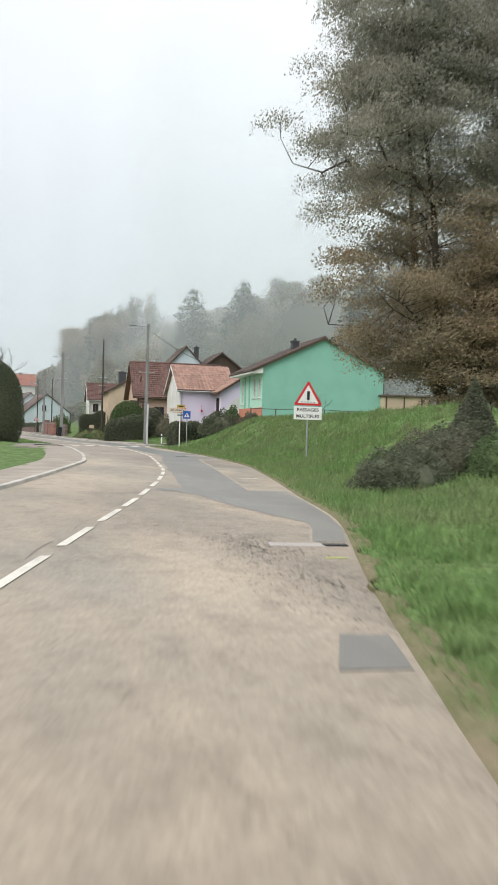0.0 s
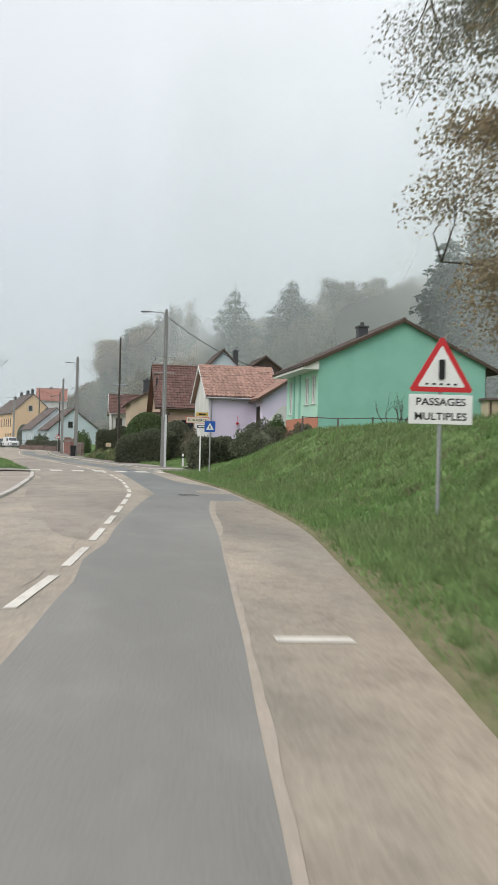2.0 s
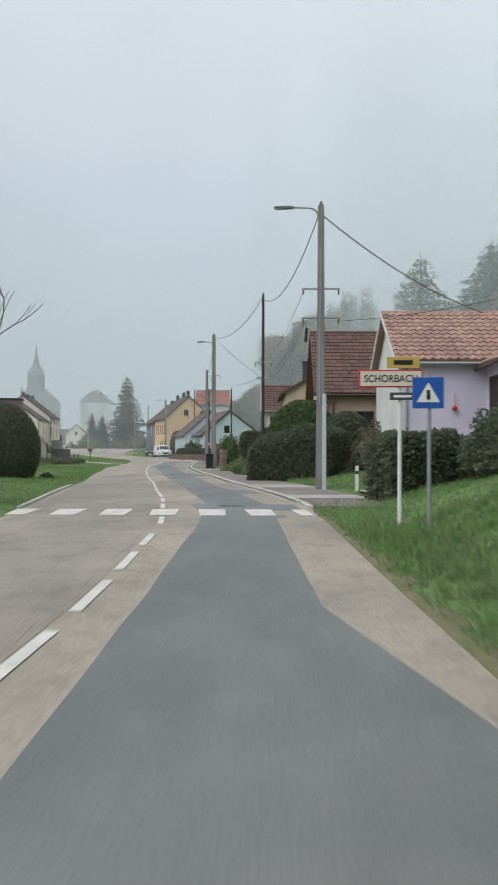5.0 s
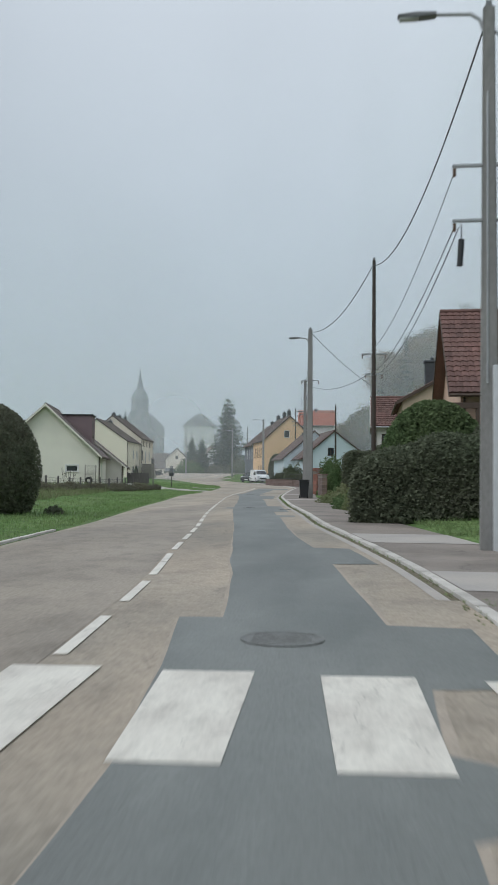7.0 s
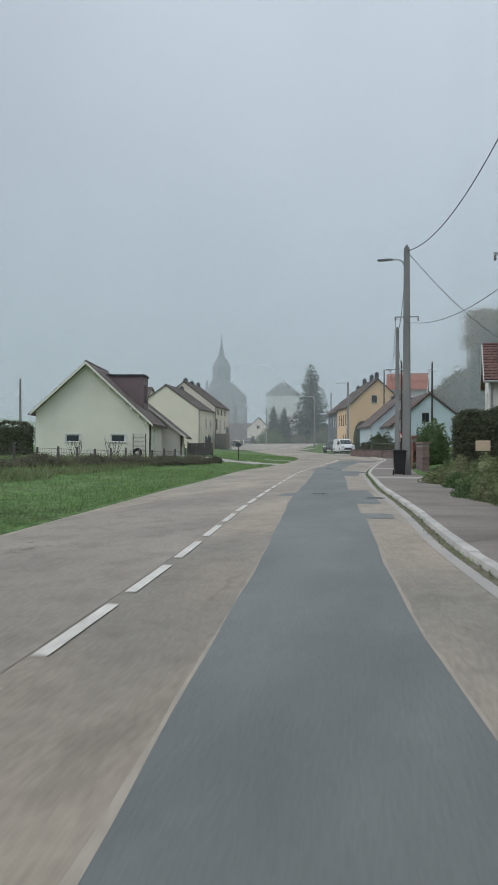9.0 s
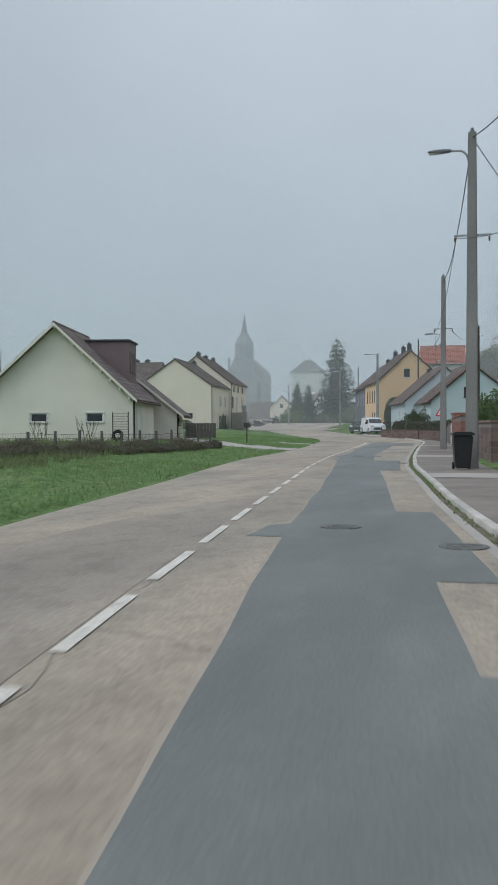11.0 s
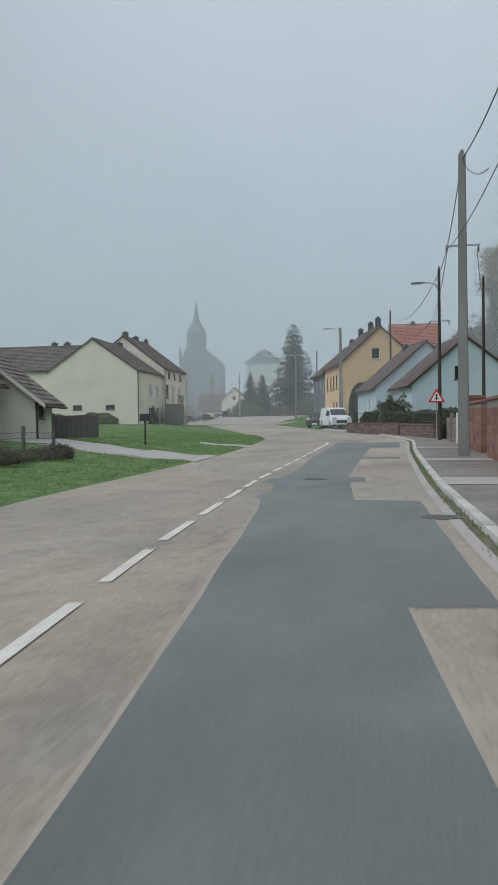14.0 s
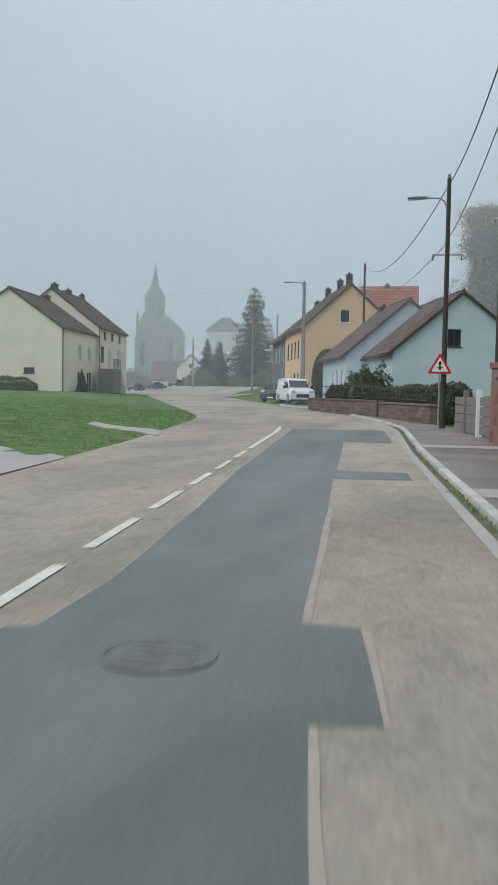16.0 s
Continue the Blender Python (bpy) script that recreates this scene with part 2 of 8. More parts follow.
weather(M_ROAD, 2.6, 0.86, 1.04, (0.36, 0.5), (1, 0.5, 1))
weather(M_ROAD, 8.0, 0.91, 1.04, (0.38, 0.6), (1, 0.6, 1))
crackle(M_ROAD, 0.55, 0.006, 0.74)
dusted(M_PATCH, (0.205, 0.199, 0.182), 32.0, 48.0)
weather(M_PATCH, 0.3, 0.88, 1.08, (0.38, 0.62), (1.6, 0.3, 1))
weather(M_PATCH, 2.0, 0.95, 1.1, (0.5, 0.72), (1, 0.5, 1))
M_SEAM = material("pale_road_dust", (0.40, 0.345, 0.285), 0.8, 0.15, 2.5, 40.0, 0.3, other=(0.33, 0.29, 0.24), amount=0.45, crisp=0.3, spec=0.3, world_space=True)
M_OLDLANE = material("older_darker_asphalt", (0.318, 0.276, 0.224), 0.65, 0.15, 0.5, 34.0, 0.35, other=(0.255, 0.224, 0.187), amount=0.5, crisp=0.3, spec=0.4, stretch=(1, 0.3, 1), world_space=True)
weather(M_OLDLANE, 0.35, 0.78, 1.08, (0.36, 0.62), (1, 0.4, 1))
weather(M_OLDLANE, 2.6, 0.84, 1.05, (0.36, 0.52), (1, 0.5, 1))
M_MOSS = material("mossy_grit", (0.13, 0.12, 0.075), 0.95, 0.3, 3.0, 30.0, 0.6, other=(0.20, 0.18, 0.145), amount=0.5, crisp=0.3, spec=0.1, world_space=True)
M_OLD = material("dark_crack_filler", (0.19, 0.165, 0.14), 0.6, 0.15, 0.8, 60.0, 0.35, spec=0.45, world_space=True)
M_PAINT = material("worn_white_road_paint", (0.66, 0.635, 0.57), 0.6, 0.08, 3.0, 50.0, 0.2, other=(0.53, 0.50, 0.45), amount=0.25, stretch=(1, 0.4, 1), world_space=True)
weather(M_PAINT, 9.0, 0.86, 1.03, (0.33, 0.5), (1, 0.35, 1))
crackle(M_PAINT, 0.9, 0.005, 0.62)
M_KERB = material("granite_kerb", (0.56, 0.54, 0.50), 0.8, 0.12, 1.5, 50.0, 0.3, other=(0.42, 0.40, 0.37), random=0.1, world_space=True)
M_SURVEY = material("yellow_green_spray", (0.55, 0.68, 0.12), 0.7, 0.2, 6.0, 30.0, 0.1, other=(0.42, 0.50, 0.14), amount=0.5)
M_PAVE = material("pavement_asphalt", (0.245, 0.213, 0.185), 0.75, 0.12, 0.7, 60.0, 0.3, other=(0.205, 0.182, 0.162), world_space=True)
weather(M_PAVE, 0.5, 0.8, 1.12, (0.38, 0.6))
crackle(M_PAVE, 0.8, 0.008, 0.7)
M_CONC = material("pale_concrete", (0.42, 0.39, 0.355), 0.8, 0.1, 0.8, 50.0, 0.25, other=(0.36, 0.34, 0.32), world_space=True)
M_FOOT = material("worn_tan_footway", (0.36, 0.315, 0.265), 0.8, 0.12, 0.8, 50.0, 0.25, other=(0.30, 0.265, 0.225), world_space=True)
weather(M_FOOT, 0.6, 0.84, 1.06, (0.38, 0.6))
M_DIRT = material("dirt_verge", (0.22, 0.185, 0.125), 0.95, 0.25, 1.6, 22.0, 0.8, other=(0.12, 0.14, 0.06), amount=0.55, crisp=0.15, spec=0.1, world_space=True)
# paler mint of the front wall, its stronger light put into the colour
M_MINT_LIT = material("pale_mint_lit_render", (0.46, 0.74, 0.60), 0.85, 0.05, 0.8, 60.0, 0.2, other=(0.42, 0.69, 0.56), amount=0.3)
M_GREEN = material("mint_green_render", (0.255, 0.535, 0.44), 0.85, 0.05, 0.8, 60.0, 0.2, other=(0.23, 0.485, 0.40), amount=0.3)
M_SALMON = material("salmon_plinth_render", (0.55, 0.23, 0.15), 0.85, 0.08, 1.0, 50.0, 0.25)
M_LAV = material("lavender_render", (0.70, 0.63, 0.78), 0.85, 0.05, 0.8, 60.0, 0.2, other=(0.64, 0.58, 0.72), amount=0.4)
M_WHITE = material("white_render", (0.72, 0.72, 0.70), 0.85, 0.05, 0.7, 50.0, 0.2, other=(0.60, 0.60, 0.57), amount=0.35)
M_PEACH = material("peach_render", (0.58, 0.41, 0.32), 0.85, 0.06, 0.7, 50.0, 0.2, other=(0.50, 0.35, 0.28), amount=0.4)
M_TAN = material("tan_render", (0.58, 0.46, 0.34), 0.85, 0.06, 0.6, 50.0, 0.2, other=(0.48, 0.38, 0.29), amount=0.5)
M_CREAM = material("cream_render", (0.78, 0.76, 0.66), 0.85, 0.05, 0.5, 50.0, 0.2, other=(0.71, 0.69, 0.60), amount=0.4)
M_CREAMY = material("yellow_cream_render", (0.80, 0.735, 0.605), 0.85, 0.04, 0.5, 50.0, 0.08, other=(0.72, 0.66, 0.545), amount=0.4)
M_ORANGE = material("ochre_orange_render", (0.80, 0.555, 0.35), 0.85, 0.06, 0.5, 50.0, 0.2, other=(0.73, 0.50, 0.31), amount=0.4)
M_BLUE = material("pale_blue_render", (0.57, 0.66, 0.70), 0.85, 0.05, 0.5, 50.0, 0.2, other=(0.51, 0.60, 0.64), amount=0.4)
M_STONE = material("grey_sandstone", (0.19, 0.21, 0.24), 0.9, 0.12, 0.2, 6.0, 0.3, other=(0.14, 0.155, 0.18))
M_RED = material("red_clay_tiles", (0.155, 0.085, 0.072), 0.8, 0.18, 0.8, 14.0, 0.3, other=(0.12, 0.07, 0.06), amount=0.5, island=0.22)
M_PINK = material("faded_pink_clay_tiles", (0.40, 0.25, 0.20), 0.8, 0.15, 0.9, 14.0, 0.3, other=(0.32, 0.20, 0.165), amount=0.5, random=0.22, island=0.18)
M_DULLT = material("dull_brown_tiles", (0.125, 0.085, 0.076), 0.8, 0.18, 0.8, 14.0, 0.3, other=(0.15, 0.115, 0.105), amount=0.5, island=0.2)
M_DARKT = material("dark_brown_tiles", (0.10, 0.075, 0.065), 0.75, 0.2, 0.8, 14.0, 0.3, other=(0.14, 0.11, 0.10), amount=0.4, island=0.2)
M_GREYT = material("weathered_grey_brown_tiles", (0.14, 0.105, 0.095), 0.6, 0.2, 0.8, 14.0, 0.3, other=(0.20, 0.17, 0.155), amount=0.45, island=0.25)
M_SLATE = material("dark_slate", (0.06, 0.065, 0.07), 0.6, 0.15, 0.4, 8.0, 0.2)
M_TRIM = material("white_painted_trim", (0.74, 0.74, 0.72), 0.5, 0.04, 2.0, 40.0, 0.05)
M_DTRIM = material("dark_brown_wood_trim", (0.085, 0.06, 0.045), 0.6, 0.2, 3.0, 30.0, 0.2, stretch=(1, 1, 0.2))
M_CLAD = material("plum_brown_cladding", (0.20, 0.15, 0.155), 0.6, 0.08, 1.0, 30.0, 0.1)
M_GLASS = glass_material("window_glass")
# pale tone stands for curtains and for sky reflected in the panes
M_PANE = material("curtain_and_sky_glass", (0.50, 0.53, 0.53), 0.15, 0.12, 1.2, 10.0, 0.0, other=(0.30, 0.33, 0.33), amount=0.4, spec=0.6)
M_METAL = material("galvanised_steel", (0.42, 0.43, 0.44), 0.45, 0.1, 4.0, 30.0, 0.05, metal=0.7)
M_GALV = material("bright_zinc_cover", (0.62, 0.64, 0.66), 0.5, 0.06, 3.0, 30.0, 0.05, metal=0.2, stretch=(1, 1, 0.3))
M_POLE = material("grey_concrete_pole", (0.27, 0.268, 0.258), 0.85, 0.1, 1.2, 30.0, 0.2, other=(0.2, 0.2, 0.195), stretch=(1, 1, 0.3))
M_WPOLE = material("tarred_wooden_pole", (0.06, 0.05, 0.042), 0.8, 0.2, 2.0, 30.0, 0.3, stretch=(1, 1, 0.1))
M_WIRE = material("black_cable", (0.06, 0.062, 0.065), 0.6, 0.1, 3.0, 20.0, 0.0)
M_PORC = material("insulator_ceramic", (0.16, 0.10, 0.07), 0.3, 0.1, 5.0, 20.0, 0.0)
M_BRICK = material("red_sandstone_blocks", (0.30, 0.14, 0.11), 0.9, 0.15, 2.5, 30.0, 0.4, other=(0.22, 0.115, 0.095), random=0.22)
M_WALLD = material("dull_brown_sandstone", (0.21, 0.145, 0.125), 0.9, 0.15, 2.5, 30.0, 0.4, other=(0.15, 0.115, 0.105), random=0.25)
M_MORT = material("grey_mortar", (0.24, 0.21, 0.19), 0.95, 0.1, 3.0, 40.0, 0.3)
M_BARK = material("grey_brown_bark", (0.085, 0.07, 0.055), 0.95, 0.25, 2.0, 25.0, 0.7, stretch=(1, 1, 0.25))
M_LEAFD = leaf_material("olive_autumn_leaves", (0.37, 0.35, 0.29), (0.31, 0.31, 0.26))
M_LEAFB = leaf_material("russet_autumn_leaves", (0.37, 0.285, 0.19), (0.30, 0.26, 0.185))
M_LEAFY = leaf_material("pale_yellow_autumn_leaves", (0.38, 0.31, 0.22), (0.28, 0.25, 0.18))
M_HEDGE = leaf_material("dark_hedge_leaves", (0.135, 0.16, 0.105), (0.165, 0.175, 0.125))
M_BUSH = leaf_material("green_bush_leaves", (0.10, 0.16, 0.07), (0.14, 0.185, 0.09))
M_CONIF = leaf_material("blue_green_needles", (0.075, 0.105, 0.085), (0.10, 0.125, 0.095))
M_WOODF = leaf_material("woodland_foliage", (0.15, 0.165, 0.115), (0.21, 0.18, 0.13))
M_DUSK = leaf_material("withered_grey_growth", (0.145, 0.145, 0.115), (0.2, 0.19, 0.135))
M_SIGNR = material("sign_red", (0.55, 0.025, 0.03), 0.35, 0.04, 3.0, 30.0, 0.0)
M_SIGNW = material("sign_white", (0.78, 0.78, 0.76), 0.35, 0.04, 3.0, 30.0, 0.0)
# black for sign print and for shade inside houses and the drain inlet
M_BLACK = material("sign_and_shade_black", (0.015, 0.015, 0.016), 0.4, 0.1, 3.0, 30.0, 0.0)
M_SIGNB = material("sign_blue", (0.02, 0.10, 0.42), 0.35, 0.04, 3.0, 30.0, 0.0)
M_SIGNC = material("cream_sign", (0.70, 0.64, 0.52), 0.4, 0.06, 3.0, 30.0, 0.0)
M_SIGNY = material("sign_yellow", (0.55, 0.37, 0.09), 0.35, 0.04, 3.0, 30.0, 0.0)
M_CARW = material("white_car_paint", (0.75, 0.76, 0.77), 0.25, 0.03, 3.0, 20.0, 0.0, spec=0.6)
M_CARD = material("dark_grey_car_paint", (0.05, 0.055, 0.06), 0.25, 0.05, 3.0, 20.0, 0.0, spec=0.6)
M_TYRE = material("black_rubber", (0.02, 0.02, 0.021), 0.85, 0.1, 6.0, 40.0, 0.1)
M_LENS = material("clear_lamp_lens", (0.6, 0.62, 0.64), 0.15, 0.05, 6.0, 30.0, 0.0)
M_BIN = material("anthracite_plastic", (0.028, 0.03, 0.033), 0.5, 0.1, 6.0, 40.0, 0.05)
M_DOOR = material("white_door", (0.68, 0.68, 0.67), 0.5, 0.05, 2.0, 30.0, 0.05)
M_FENCE = material("grey_weathered_wood", (0.13, 0.12, 0.115), 0.85, 0.15, 3.0, 30.0, 0.3, stretch=(1, 1, 0.2))
M_LAMP = material("grey_lamp_housing", (0.2, 0.205, 0.21), 0.45, 0.08, 4.0, 30.0, 0.0, metal=0.3)
M_IRON = material("worn_cast_iron", (0.165, 0.172, 0.165), 0.55, 0.25, 5.0, 24.0, 0.1, other=(0.125, 0.125, 0.12), amount=0.45)

# ---- building blocks ----
def mesh_of(name, bm):
    me = bpy.data.meshes.new(name)
    bm.to_mesh(me)
    bm.free()
    return me


def part(name, bm, mat, parent=None, label="", smooth=False):
    me = mesh_of(name, bm)
    me.materials.append(mat)
    if smooth:
        me.polygons.foreach_set("use_smooth", [True] * len(me.polygons))
    ob = new(name, me)
    ob.parent = parent
    if label:
        ob["label"] = label
    return ob


def raw(name, verts, faces, mat, parent=None, smooth=False):
    me = bpy.data.meshes.new(name)
    me.from_pydata([tuple(v) for v in verts], [], faces)
    me.materials.append(mat)
    if smooth:
        me.polygons.foreach_set("use_smooth", [True] * len(me.polygons))
    ob = new(name, me)
    ob.parent = parent
    return ob


def thing(name, label, category, m=None, group="", kind=""):
    ob = new(name)
    ob.matrix_world = m or Matrix()
    ob.empty_display_size = 0.2
    return tagged(ob, label, category, group, kind)


def box(bm, x0, x1, y0, y1, z0, z1, bevel=0.0):
    r = bmesh.ops.create_cube(bm, size=1.0)
    for v in r["verts"]:
        v.co = Vector(((x0 + x1) / 2 + v.co.x * (x1 - x0), (y0 + y1) / 2 + v.co.y * (y1 - y0), (z0 + z1) / 2 + v.co.z * (z1 - z0)))
    if bevel:
        es = list({e for v in r["verts"] for e in v.link_edges})
        bmesh.ops.bevel(bm, geom=es, offset=bevel, segments=2, affect="EDGES", profile=0.6)
    return bm


def boxes(*dims, bevel=0.0):
    bm = bmesh.new()
    for d in dims:
        box(bm, *d, bevel=bevel)
    return bm


def rod(bm, a, b, ra, rb=None, seg=8):
    """A tapered rod between two points."""
    a, b = Vector(a), Vector(b)
    rb = ra if rb is None else rb
    q = (b - a).to_track_quat("Z", "Y").to_matrix()
    lo, hi = [], []
    for k in range(seg):
        c = Vector((math.cos(2 * math.pi * k / seg), math.sin(2 * math.pi * k / seg), 0))
        lo.append(bm.verts.new(a + q @ (c * ra)))
        hi.append(bm.verts.new(b + q @ (c * rb)))
    for k in range(seg):
        bm.faces.new((lo[k], lo[(k + 1) % seg], hi[(k + 1) % seg], hi[k]))
    bm.faces.new(lo[::-1])
    bm.faces.new(hi)
    return bm


def prism(bm, pts, y0, y1):
    """Extrudes an outline in x and z along y."""
    lo, hi = [bm.verts.new((x, y0, z)) for x, z in pts], [bm.verts.new((x, y1, z)) for x, z in pts]
    n = len(pts)
    for k in range(n):
        bm.faces.new((lo[k], lo[(k + 1) % n], hi[(k + 1) % n], hi[k]))
    bm.faces.new(lo[::-1])
    bm.faces.new(hi)
    bmesh.ops.recalc_face_normals(bm, faces=bm.faces[:])
    return bm


def smooth01(a, b, v):
    t = np.clip((np.asarray(v, float) - a) / (b - a), 0, 1)
    return t * t * (3 - 2 * t)


# ---- the lie of the road ----
CY = [-60, -10, 0, 7.9, 11.9, 16.5, 22.6, 27.4, 32.4, 37.3, 42.2, 50, 58.3, 62.6, 67, 71.5, 78, 87, 95.5, 102.2, 110.3, 119.3, 129.3, 144, 155, 165, 178, 200, 260, 340]
CX = [-12.5, -1.2, 1.4, 3.4, 4.32, 5.42, 6.68, 7.5, 8.03, 8.51, 8.95, 9.08, 8.82, 8.37, 7.92, 7.24, 6.4, 5.06, 3.94, 3.1, 2.08, 1.2, 0.55, -0.4, -1.8, -4.6, -9.0, -16.5, -41, -73]
RY = [-60, -10, 0, 4.3, 8, 13.2, 17.4, 21.9, 26, 31.5, 36.3, 44.7, 52, 60, 64.8, 69.6, 74, 80.5, 86.6, 96.5, 102, 109.7, 118, 124, 129.4, 135, 146.3, 152, 162.4, 170, 178, 192, 213, 260, 340]
RX = [-9.0, 2.0, 4.3, 5.4, 6.4, 8.0, 8.65, 9.5, 10.2, 11.1, 11.5, 11.9, 11.8, 11.75, 11.55, 11.0, 10.3, 9.2, 8.45, 7.0, 6.35, 5.4, 4.75, 4.4, 4.1, 3.8, 3.4, 2.6, 0.4, -2.2, -5.6, -10.5, -17.5, -37, -69]
LY = [-60, -10, 0, 8, 18.3, 23.7, 32.9, 41.2, 51.6, 60, 71.7, 80.2, 93.2, 101, 106.8, 115, 125, 136.5, 151, 155, 165, 178, 190, 210, 260, 340]
LX = [-16.5, -4.2, -1.2, 0.75, 3.1, 4.1, 5.6, 6.0, 6.0, 5.6, 4.1, 3.2, 1.3, 0.35, -0.5, -1.6, -2.15, -3.05, -4.8, -5.6, -8.9, -13.3, -17.5, -24.5, -45, -77]


def softened(ys, xs):
    """A smooth line through the given bends, as a lookup."""
    y = np.arange(-60, 340.01, 0.25)
    x = np.interp(y, ys, xs)
    k = np.hanning(25)
    pad = np.pad(x, 12, mode="reflect", reflect_type="odd")
    x = np.convolve(pad, k / k.sum(), "valid")
    return lambda v: np.interp(v, y, x)


mid_x, right_x, left_x = softened(CY, CX), softened(RY, RX), softened(LY, LX)


def road_z(y):
    y = np.asarray(y, float)
    q = 1e-4 * np.clip(y - 115, 0, 85) ** 2
    return q + 0.003 * np.clip(y - 200, 0, 400)


HILL_Y = [-200, 60, 100, 150, 192, 215, 235, 300, 420, 600]
HILL_X = [48, 42, 34, 24, 10, 4, 2, -8, -25, -45]


def ground_z(x, y, dip=True):
    x, y = np.asarray(x, float), np.asarray(y, float)
    z = road_z(y)
    d = x - right_x(y)
    bank = 2.0 * smooth01(0.9, 5.6, d) + 0.06 * smooth01(0.2, 1.0, d)
    wy = (0.25 + 0.75 * smooth01(15, 26, y)) * (1 - smooth01(52, 70, y))
    z = z + bank * wy * (x > mid_x(y))
    z = z + (0.85 * smooth01(2.5, 9, d) + 0.13 * smooth01(2.0, 2.7, d) - 0.05 * smooth01(0.05, 0.3, d) * (1 - smooth01(2.0, 2.4, d))) * smooth01(52, 70, y) * (x > mid_x(y))
    dl = left_x(y) - x
    z = z + (0.45 * smooth01(1.0, 9.0, dl) + 0.04 * smooth01(0.0, 0.4, dl)) * (x < mid_x(y))
    s = np.clip(x - np.interp(y, HILL_Y, HILL_X), 0, None)
    z = z + np.clip(0.45 * s * smooth01(0, 18, s), 0, 28) + 0.2 * np.clip(s - 62, 0, 120)
    far = np.clip(-x - 120 - 0.15 * np.abs(y - 150), 0, None)
    z = z + 0.12 * np.clip(far, 0, 300)
    # sunk under the road and under the shoulders laid along it
    wr = 0.1 + 1.15 * (y < 62.2)
    wl_ = 0.1 + 1.15 * (y > 59)
    over = np.maximum((x - right_x(y)) / wr, (left_x(y) - x) / wl_)
    if dip:
        z = z - 0.12 * smooth01(1.3, 1.0, over)
    rough = 0.05 * np.sin(1.7 * x + 0.6 * y) * np.sin(0.9 * y - 0.4 * x) + 0.03 * np.sin(3.1 * x) * np.sin(2.7 * y + x)
    return z + rough * smooth01(0.8, 2.5, np.maximum(d, dl))


def grid_lines(*spans):
    out = []
    for a, b, step in spans:
        out += list(np.arange(a, b, step))
    return np.array(out + [spans[-1][1]])


gx = grid_lines((-2500, -600, 190), (-600, -120, 40), (-120, -45, 7.5), (-45, -8, 1.5), (-8, 26, 0.5), (26, 60, 2.0), (60, 240, 9), (240, 600, 60), (600, 2500, 190))
gy = grid_lines((-800, -100, 100), (-100, -12, 8), (-12, 160, 0.7), (160, 340, 3), (340, 600, 13), (600, 3000, 240))
GX, GY = np.meshgrid(gx, gy)
GZ = ground_z(GX, GY)
nx, ny = len(gx), len(gy)
gfaces = [(j * nx + i, j * nx + i + 1, (j + 1) * nx + i + 1, (j + 1) * nx + i) for j in range(ny - 1) for i in range(nx - 1)]
ground = raw("ground", np.stack([GX.ravel(), GY.ravel(), GZ.ravel()], 1), gfaces, M_GRASS, smooth=True)
tagged(ground, "green grass meadow, roadside bank and wooded hillside", "ground", kind="structure")


def gm(x, y):
    """The height of the ground sheet itself."""
    i = min(max(int(np.searchsorted(gx, x)) - 1, 0), nx - 2)
    j = min(max(int(np.searchsorted(gy, y)) - 1, 0), ny - 2)
    u, v = (x - gx[i]) / (gx[i + 1] - gx[i]), (y - gy[j]) / (gy[j + 1] - gy[j])
    return float((GZ[j, i] * (1 - u) + GZ[j, i + 1] * u) * (1 - v) + (GZ[j + 1, i] * (1 - u) + GZ[j + 1, i + 1] * u) * v)


def ribbon(name, ys, xa, xb, lift, mat, parent=None, cols=1, skirt=0.0):
    """A strip that follows the road between two lines in x."""
    ys = np.asarray(ys, float)
    verts, faces = [], []
    rows = []
    for y, a, b in zip(ys, xa, xb):
        row = []
        z = float(road_z(y)) + (lift(y) if callable(lift) else lift)
        if skirt:
            row.append(len(verts)); verts.append((a, y, z - skirt))
        for k in range(cols + 1):
            row.append(len(verts)); verts.append((a + (b - a) * k / cols, y, z))
        if skirt:
            row.append(len(verts)); verts.append((b, y, z - skirt))
        rows.append(row)
    for r0, r1 in zip(rows, rows[1:]):
        for k in range(len(r0) - 1):
            faces.append((r0[k], r0[k + 1], r1[k + 1], r1[k]))
    if skirt:
        faces.append(tuple(rows[0][::-1]))
        faces.append(tuple(rows[-1]))
    return raw(name, verts, faces, mat, parent)


ry = np.concatenate([np.arange(-60, 160, 0.5), np.arange(160, 340, 2.0)])
wob = 0.02 * np.sin(ry * 1.3) + 0.03 * np.sin(ry * 0.45)
road = ribbon("road", ry, left_x(ry) - 0.05, right_x(ry) + wob * (ry < 62), 0.0, M_ROAD, cols=6)
tagged(road, "worn tan asphalt village road with grey repairs and cracks", "road", kind="structure")

